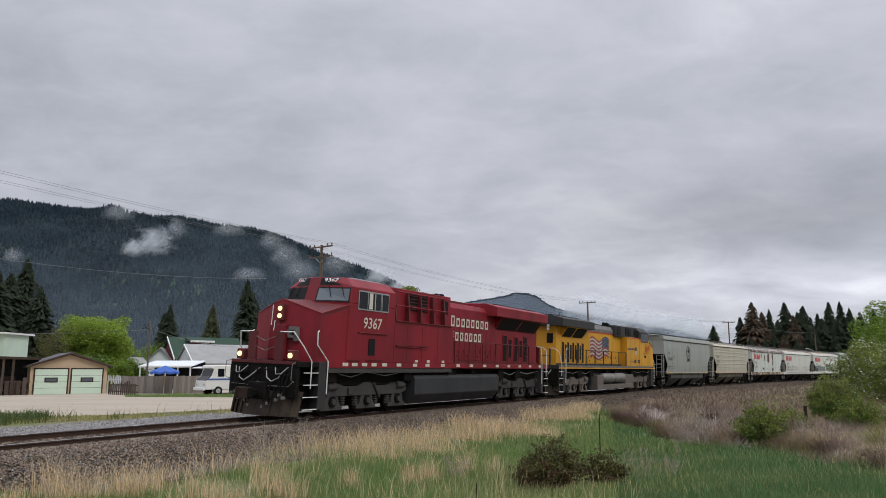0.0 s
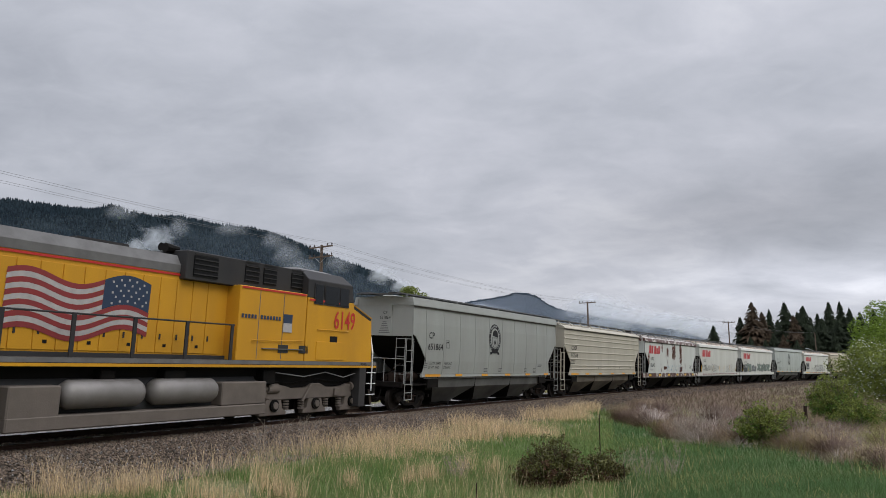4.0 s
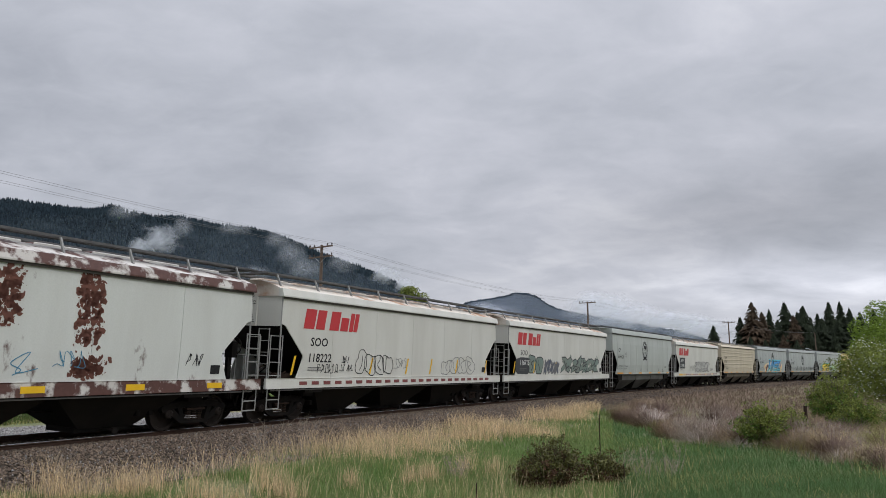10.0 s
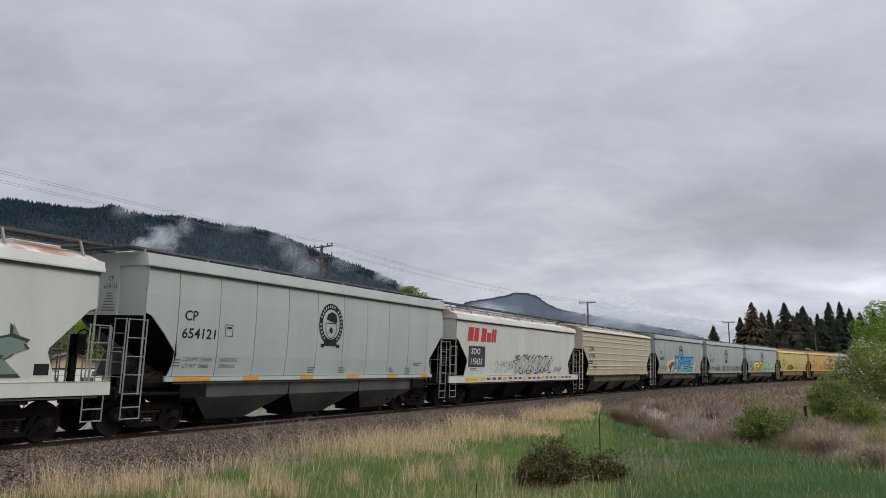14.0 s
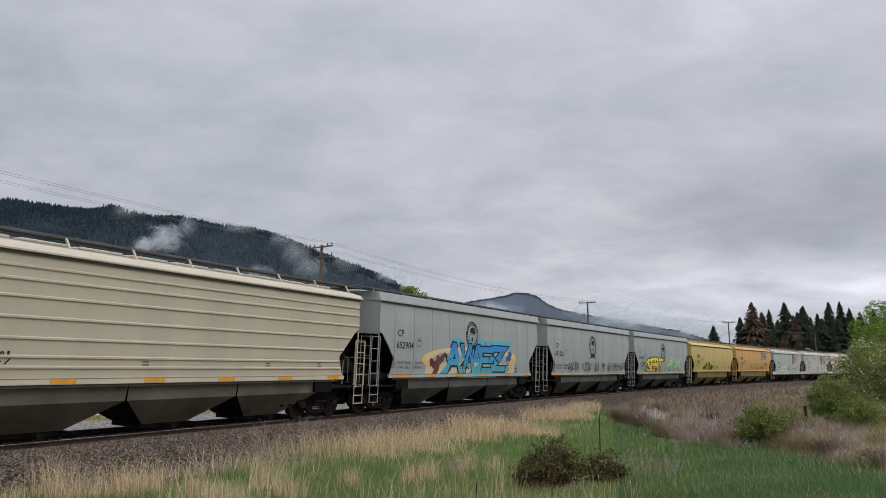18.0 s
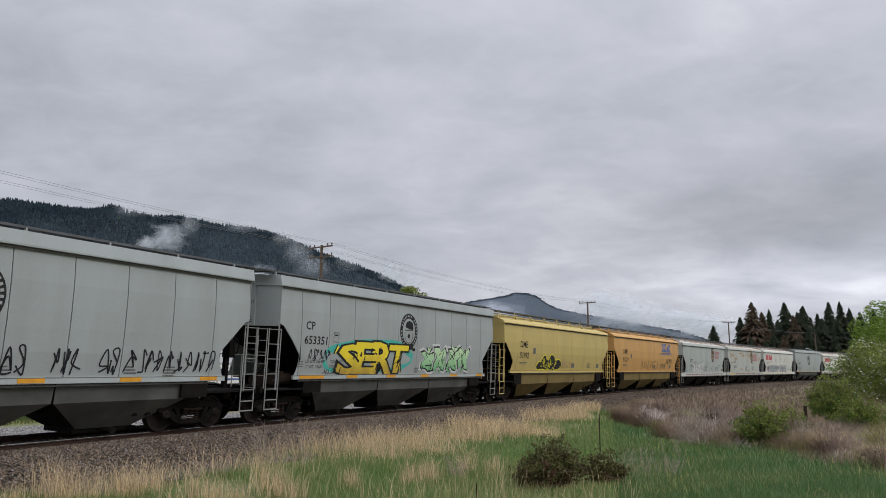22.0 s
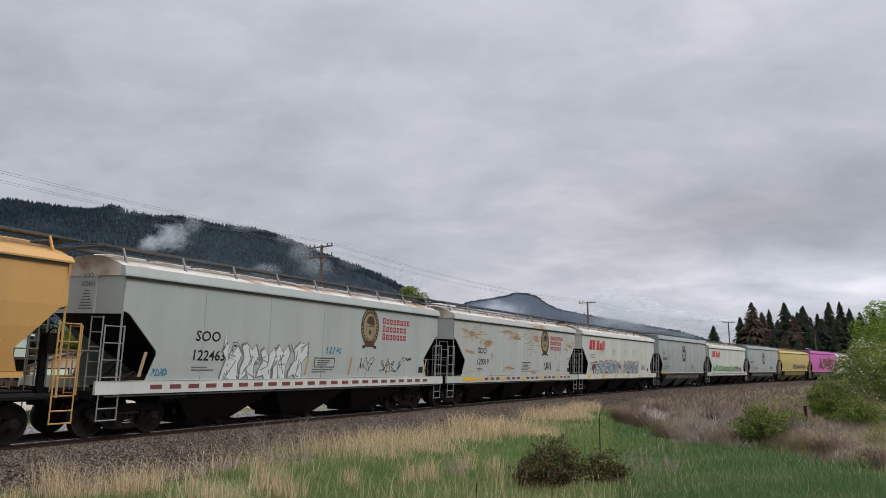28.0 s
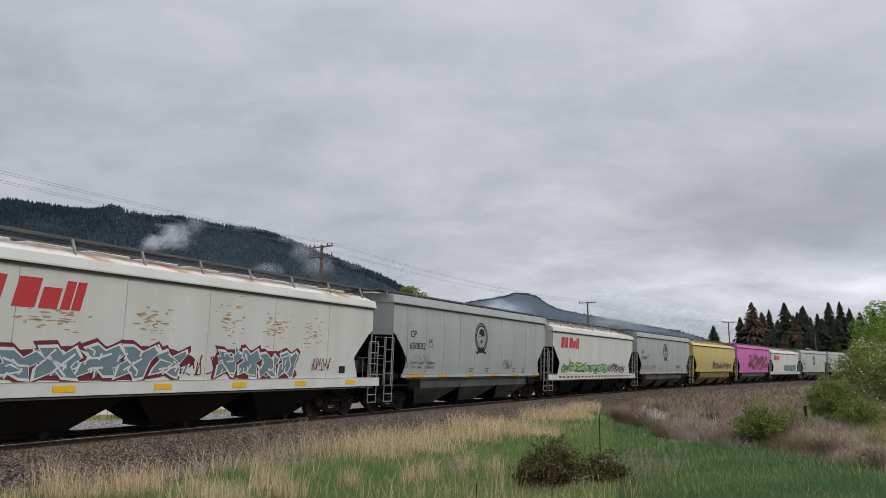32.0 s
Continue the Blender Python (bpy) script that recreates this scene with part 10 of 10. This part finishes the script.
part("canopy", bm, BLUE_TARP, um)
part("pole", tube(bmesh.new(), (0, 0, -0.1), (0, 0, 2.4), 0.035, 8), DRY_POLE, um)

# camper van
cv = thing("camper_van", "white motor home with a blue stripe parked by the fence", "motor home", pose(*bearing(391, 61), GZ, 0, 0, 42))
bm = prism(bmesh.new(), [(-1.45, 0.45), (-1.40, 1.15), (-0.95, 1.55), (-0.75, 2.12), (-0.95, 2.2), (-0.85, 2.45), (4.2, 2.45), (4.2, 0.45)], -1.05, 1.05)
cvb = part("body", bevelled(bm, 0.05), CAMPER_WHITE, cv)
part("windshield", prism(bmesh.new(), [(-1.38, 1.22), (-0.99, 1.57), (-0.80, 2.10), (-0.72, 2.08), (-0.92, 1.52), (-1.3, 1.15)], -0.95, 0.95), GLASS_DARK, cv)
part("side_window", boxes((-0.45, 0.10, -1.075, -1.05, 1.50, 2.15)), GLASS_DARK, cv)
part("side_window", boxes((0.75, 1.45, -1.075, -1.05, 1.60, 2.10)), GLASS_DARK, cv)
part("stripe", boxes((-1.3, 4.2, -1.07, -1.05, 1.22, 1.36)), WORD_BLUE, cv)
part("bumper", bevelled(boxes((-1.62, -1.42, -1.0, 1.0, 0.40, 0.62)), 0.03), WHITE_PAINT, cv)
for y in (-0.7, 0.7):
    part("headlight", boxes((-1.47, -1.42, y - 0.15, y + 0.15, 0.78, 0.95)), LAMP_OFF, cv)
for x in (-0.35, 3.1):
    for y in (-0.95, 0.95):
        bm = bmesh.new()
        tube(bm, (x, y - 0.11, 0.36), (x, y + 0.11, 0.36), 0.36, 18)
        wh = part("wheel", bm, BLACK, cv)
        bm = bmesh.new()
        sg = -1 if y < 0 else 1
        tube(bm, (x, y + sg * 0.10, 0.36), (x, y + sg * 0.125, 0.36), 0.20, 12)
        part("hub", bm, GALV, wh)

for px, d, w, seed in ((110, 75, 2.0, 201), (88, 78, 2.0, 202)):
    x, y = bearing(px, d)
    broadleaf("sapling", "thin tree just coming into olive leaf", x, y, 7.2 - (seed - 201), 1.5, 2600, 0.09, LEAF_OLIVE, seed, 0.08, low=0.2)
for px, d, h, r, seed, mt, lab in ((165, 74, 3.6, 1.6, 211, LEAF_GREEN, "shrub behind the garage"), (225, 76, 3.4, 1.5, 212, LEAF_LIME, "shrub behind the yard fence"), (250, 78, 2.8, 1.2, 213, LEAF_GREEN, "shrub by the gazebo"), (278, 110, 6.0, 2.6, 214, LEAF_LIME, "lime-green tree behind the houses"), (120, 105, 5.5, 2.8, 215, LEAF_LIME, "lime-green shrub behind the garage")):
    x, y = bearing(px, d)
    broadleaf("garden_shrub", lab, x, y, h, r, 4200, 0.10, mt, seed, 0.06, cat="shrub", low=0.08, blossom=300 if seed == 211 else 0)


# ---- poles and wires ----
def line_pole(label, x, y, top, turn, arms=2):
    t = thing("utility_pole", label, "utility pole", pose(x, y, GZ, 0, 0, turn), group="poles along the railway")
    h = top - GZ
    part("pole", tube(bmesh.new(), (0, 0, -0.3), (0, 0, h), 0.17, 10, 0.12), POLE_WOOD, t)
    for k in range(arms):
        z = h - 0.25 - k * 0.85
        arm = part("crossarm", bevelled(boxes((-1.35, 1.35, -0.16, -0.05, z, z + 0.12)), 0.01), POLE_WOOD, t)
        for xx in (-1.25, -0.75, 0.75, 1.25):
            bm = bmesh.new()
            tube(bm, (xx, -0.1, z + 0.10), (xx, -0.1, z + 0.20), 0.02, 6)
            tube(bm, (xx, -0.1, z + 0.18), (xx, -0.1, z + 0.32), 0.065, 8, 0.045)
            part("insulator", bm, INSULATOR, arm)
        part("brace", pipe(bmesh.new(), [(-0.6, -0.12, z), (0, -0.14, z - 0.45), (0.6, -0.12, z)], 0.018, 5), GALV, arm)
    return t


POLES = [(-43.0, 12.0, 14.4), (-10.3, 60.0, 12.1), (22.0, 109.0, 11.9), (62.3, 157.0, 12.0), (103.0, 200.0, 12.0), (150, 240, 12.0)]
for i, (x, y, top) in enumerate(POLES):
    line_pole("brown wooden utility pole with two crossarms", x, y, top, -34, 2 if i < 2 else 1)


def cable(label, p, q, sag, r=0.012):
    pts = []
    for k in range(17):
        t = k / 16
        a = Vector(p).lerp(Vector(q), t)
        a.z -= sag * 4 * t * (1 - t)
        pts.append(a)
    ob = new("overhead_wire", link_mesh("overhead_wire", pipe(bmesh.new(), pts, r, 4), WIRE))
    return tagged(ob, label, "wire", group="overhead wires")


for (xa, ya, za), (xb, yb, zb) in zip(POLES[:-1], POLES[1:]):
    for off in (-1.25, -0.75, 0.75, 1.25):
        dx, dy = off * math.cos(radians(-34)), off * math.sin(radians(-34))
        cable("thin overhead wire between utility poles", (xa + dx, ya + dy, za + 0.05), (xb + dx, yb + dy, zb + 0.05), 0.9, 0.009)
# service pole in the yard and its drops
sp = thing("service_pole", "slender wooden service pole in the yard", "utility pole", pose(*bearing(268, 66), GZ))
part("pole", tube(bmesh.new(), (0, 0, -0.3), (0, 0, 6.5), 0.10, 8, 0.07), POLE_WOOD, sp)
part("mast_head", pipe(bmesh.new(), [(0, -0.1, 5.6), (-0.3, -0.1, 5.9), (-0.7, -0.1, 5.75)], 0.05, 6), BLACK, sp)
sx, sy = bearing(268, 66)
cable("service wire running to the yard pole", (sx, sy, 5.3), (-60, 70, 6.5), 0.8, 0.02)
cable("service wire running along the yards", (-58, 55, 14.5), (*bearing(470, 92), 13.3), 1.6, 0.02)
cable("service wire running to the houses", (sx, sy, 5.4), (*bearing(440, 92), 4.6), 0.6, 0.02)
st_l = thing("street_lamp", "grey street lamp on a wooden pole near the bend", "street lamp", pose(*bearing(1438, 190), GZ))
part("pole", tube(bmesh.new(), (0, 0, -0.2), (0, 0, 11.5), 0.16, 8, 0.12), POLE_WOOD, st_l)
part("arm", pipe(bmesh.new(), [(0, 0, 6.0), (-1.0, -0.2, 7.1), (-2.2, -0.3, 7.5)], 0.06, 6), GALV, st_l)
part("lamp_head", bevelled(boxes((-2.9, -2.1, -0.45, -0.15, 7.42, 7.62)), 0.05), GALV, st_l)

# ---- mist: thin rigid veils of cloud before the mountains ----
def mist_mat(name, density, scale, seed, edge=True, stretch=(1, 1, 1), lo=0.42, hi=0.78, tint=(0.86, 0.90, 0.97), thin=0.0):
    m, nt, b = mat_new(name)
    N, Lk = nt.nodes.new, nt.links.new
    nt.nodes.remove(b)
    tc, mp, nz, rp = N("ShaderNodeTexCoord"), N("ShaderNodeMapping"), N("ShaderNodeTexNoise"), N("ShaderNodeValToRGB")
    nz.noise_dimensions = "4D"
    nz.inputs["W"].default_value, nz.inputs["Scale"].default_value, nz.inputs["Detail"].default_value, nz.inputs["Roughness"].default_value, nz.inputs["Distortion"].default_value = seed, scale, 7, 0.58, 0.6
    mp.inputs["Scale"].default_value = stretch
    Lk(tc.outputs["Object"], mp.inputs[0])
    Lk(mp.outputs[0], nz.inputs["Vector"])
    val = nz.outputs["Fac"]
    rp.color_ramp.elements[0].position, rp.color_ramp.elements[1].position = lo, hi
    if edge:
        # thins to ragged shreds towards the sheet's rim
        g, m2, m3, m4 = N("ShaderNodeTexGradient"), N("ShaderNodeMapping"), N("ShaderNodeMath"), N("ShaderNodeMath")
        g.gradient_type = "SPHERICAL"
        m2.inputs["Location"].default_value, m2.inputs["Scale"].default_value = (-1, 0, -1), (2, 0, 2)
        Lk(tc.outputs["Generated"], m2.inputs[0])
        Lk(m2.outputs[0], g.inputs[0])
        m3.operation, m4.operation = "MULTIPLY_ADD", "MINIMUM"
        Lk(g.outputs["Fac"], m3.inputs[0])
        m3.inputs[1].default_value, m3.inputs[2].default_value = 0.60, -0.30
        Lk(m3.outputs[0], m4.inputs[0])
        m4.inputs[1].default_value = 0.16
        m6 = N("ShaderNodeMath")
        Lk(val, m6.inputs[0])
        Lk(m4.outputs[0], m6.inputs[1])
        val = m6.outputs[0]
    Lk(val, rp.inputs[0])
    mu = N("ShaderNodeMath")
    mu.operation = "MULTIPLY"
    Lk(rp.outputs[0], mu.inputs[0])
    mu.inputs[1].default_value = density
    fac = mu.outputs[0]
    if thin:
        sz, mt, mf = N("ShaderNodeSeparateXYZ"), N("ShaderNodeMapRange"), N("ShaderNodeMath")
        Lk(tc.outputs["Generated"], sz.inputs[0])
        Lk(sz.outputs["Z"], mt.inputs["Value"])
        mt.inputs["To Min"].default_value, mt.inputs["To Max"].default_value = 1.0 + thin * 0.5, max(1.0 - thin, 0.0)
        mf.operation = "MULTIPLY"
        Lk(fac, mf.inputs[0])
        Lk(mt.outputs[0], mf.inputs[1])
        fac = mf.outputs[0]
    tr, df, tl, ms, m5 = N("ShaderNodeBsdfTransparent"), N("ShaderNodeBsdfDiffuse"), N("ShaderNodeBsdfTranslucent"), N("ShaderNodeMixShader"), N("ShaderNodeMixShader")
    df.inputs["Color"].default_value = tl.inputs["Color"].default_value = (*tint, 1)
    m5.inputs[0].default_value = 0.35
    Lk(df.outputs[0], m5.inputs[1])
    Lk(tl.outputs[0], m5.inputs[2])
    Lk(fac, ms.inputs[0])
    Lk(tr.outputs[0], ms.inputs[1])
    Lk(m5.outputs[0], ms.inputs[2])
    Lk(ms.outputs[0], nt.nodes["Material Output"].inputs[0])
    return m


MISTS = []


def mist(label, px, py, w, h, d, mat, bulge=0.12):
    """A gently bowed sheet of mist facing down the valley."""
    X, Z = (px - 784) / 1268.0 * d, 1.63 + (655 - py) * d / 1268.0
    hw, hh = w * d / 1268.0 / 2, h * d / 1268.0 / 2
    n = 10
    verts, faces = [], []
    for j in range(n + 1):
        for i in range(n + 1):
            u, v = i / n * 2 - 1, j / n * 2 - 1
            verts.append((u * hw, (u * u + v * v) * hw * bulge, v * hh))
    for j in range(n):
        for i in range(n):
            a = j * (n + 1) + i
            faces.append((a, a + 1, a + n + 2, a + n + 1))
    ob = new("mist", raw_mesh("mist", verts, faces, mat, True))
    ob.matrix_basis = pose(X, d, Z)
    tagged(ob, label, "mist", group="wisps of mist on the mountain")
    MISTS.append((ob, X, d, Z))
    return ob


M_WISP = mist_mat("white_wisp", 0.72, 0.034, 1.0, True, (1, 1, 1.2), 0.44, 0.80)
M_WISP2 = mist_mat("thin_wisp", 0.36, 0.026, 4.0, True, (1, 1, 1.3), 0.44, 0.88)
# the two haze materials are tinted blue to imitate distant air
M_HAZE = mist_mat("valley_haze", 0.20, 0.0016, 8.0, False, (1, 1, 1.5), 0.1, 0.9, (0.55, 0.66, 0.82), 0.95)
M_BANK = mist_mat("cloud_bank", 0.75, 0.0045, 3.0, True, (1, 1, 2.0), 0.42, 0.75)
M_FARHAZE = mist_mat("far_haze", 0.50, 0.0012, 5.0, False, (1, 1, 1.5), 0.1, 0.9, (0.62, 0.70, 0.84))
WHITE_WISP, THIN_WISP = "white wisp of cloud drifting on the dark slope", "thin wisp of cloud on the slope"
for px, py, w, h, d, thick in ((262, 424, 150, 80, 880, True), (228, 438, 120, 50, 884, True), (300, 402, 70, 60, 886, False), (190, 372, 150, 46, 900, False), (495, 450, 110, 70, 890, False), (520, 478, 140, 60, 891, False), (590, 462, 120, 70, 889, False), (470, 425, 90, 50, 903, False),
                               (668, 488, 110, 54, 885, True), (705, 508, 90, 40, 888, True), (430, 486, 130, 40, 896, False), (10, 452, 70, 44, 895, False), (390, 405, 150, 36, 899, False)):
    mist(WHITE_WISP if thick else THIN_WISP, px, py, w, h, d, M_WISP if thick else M_WISP2)
mist("cloud bank hanging over the valley's end", 1085, 566, 420, 80, 2600, M_BANK)
mist("cloud bank hanging over the valley's end", 850, 560, 200, 60, 2620, M_BANK)
mist("cloud bank hanging over the valley's end", 1045, 545, 260, 74, 2560, M_BANK)
mist("cloud bank hanging over the valley's end", 1180, 572, 240, 50, 2550, M_BANK)
mist("cloud bank hanging over the valley's end", 1230, 585, 300, 60, 2580, M_BANK)


def haze(label, ridge, px0, px1, dist, d, mat):
    """A tinted see-through sheet added before a hill to imitate aerial haze, reaching up to just below its crest."""
    px = np.linspace(px0, px1, 60)
    x = (px - 784) / 1268.0 * d
    top = np.maximum(ridge_px(ridge, dist, px) * d / dist * 0.985 - 1.0, 0.5)
    verts, faces = [], []
    for a, b in zip(x, top):
        verts += [(a, d, -3), (a, d, b)]
    for i in range(59):
        faces.append((2 * i, 2 * i + 2, 2 * i + 3, 2 * i + 1))
    ob = new("haze", raw_mesh("haze", verts, faces, mat, True))
    return tagged(ob, label, "haze", kind="structure")


haze("thin blue-tinted sheet imitating haze in the valley air", RIDGE_A, -500, 970, 2000.0, 870, M_HAZE)
haze("pale blue-tinted sheet imitating haze before the last hills", RIDGE_B, 760, 1400, 4200.0, 2500, M_FARHAZE)


# ---- the train runs towards the camera's left at a steady pace ----
SPEED = 9.92


def car_pose(s_mid, half_base):
    xa, ya, _ = on_track(s_mid - half_base)
    xb, yb, _ = on_track(s_mid + half_base)
    head = math.degrees(math.atan2(yb - ya, xb - xa))
    return Matrix.Translation(((xa + xb) / 2, (ya + yb) / 2, CANT_LIFT)) @ pose(0, 0, 0, 0, 0, head) @ pose(0, 0, 0, CANT, 0, 0)


def share_turning(first, others):
    """Wheels of one size all turn alike: they follow the same keys."""
    act, slot = first.animation_data.action, first.animation_data.action_slot
    for ob in others:
        ob.rotation_mode = "QUATERNION"
        ob.animation_data_create()
        ob.animation_data.action = act
        ob.animation_data.action_slot = slot


def motions():
    for ob, s_mid, half_base in TRAIN:
        walk(ob, [(t, car_pose(s_mid - SPEED * t, half_base)) for t in range(0, 33)])
    for ob, x, y, z in MISTS:
        drift = y * 0.00085
        walk(ob, [(0, pose(x, y, z)), (16, pose(x + drift * 16, y, z + drift * 4)), (32, pose(x + drift * 32, y, z + drift * 8))])
    for radius, wheels in WHEELS.items():
        if wheels:
            turn = math.degrees(SPEED / radius)
            walk(wheels[0], [(k / 15, pose(0, 0, 0, 0, -turn * k / 15, 0)) for k in range(0, 481)])
            share_turning(wheels[0], wheels[1:])


motions()
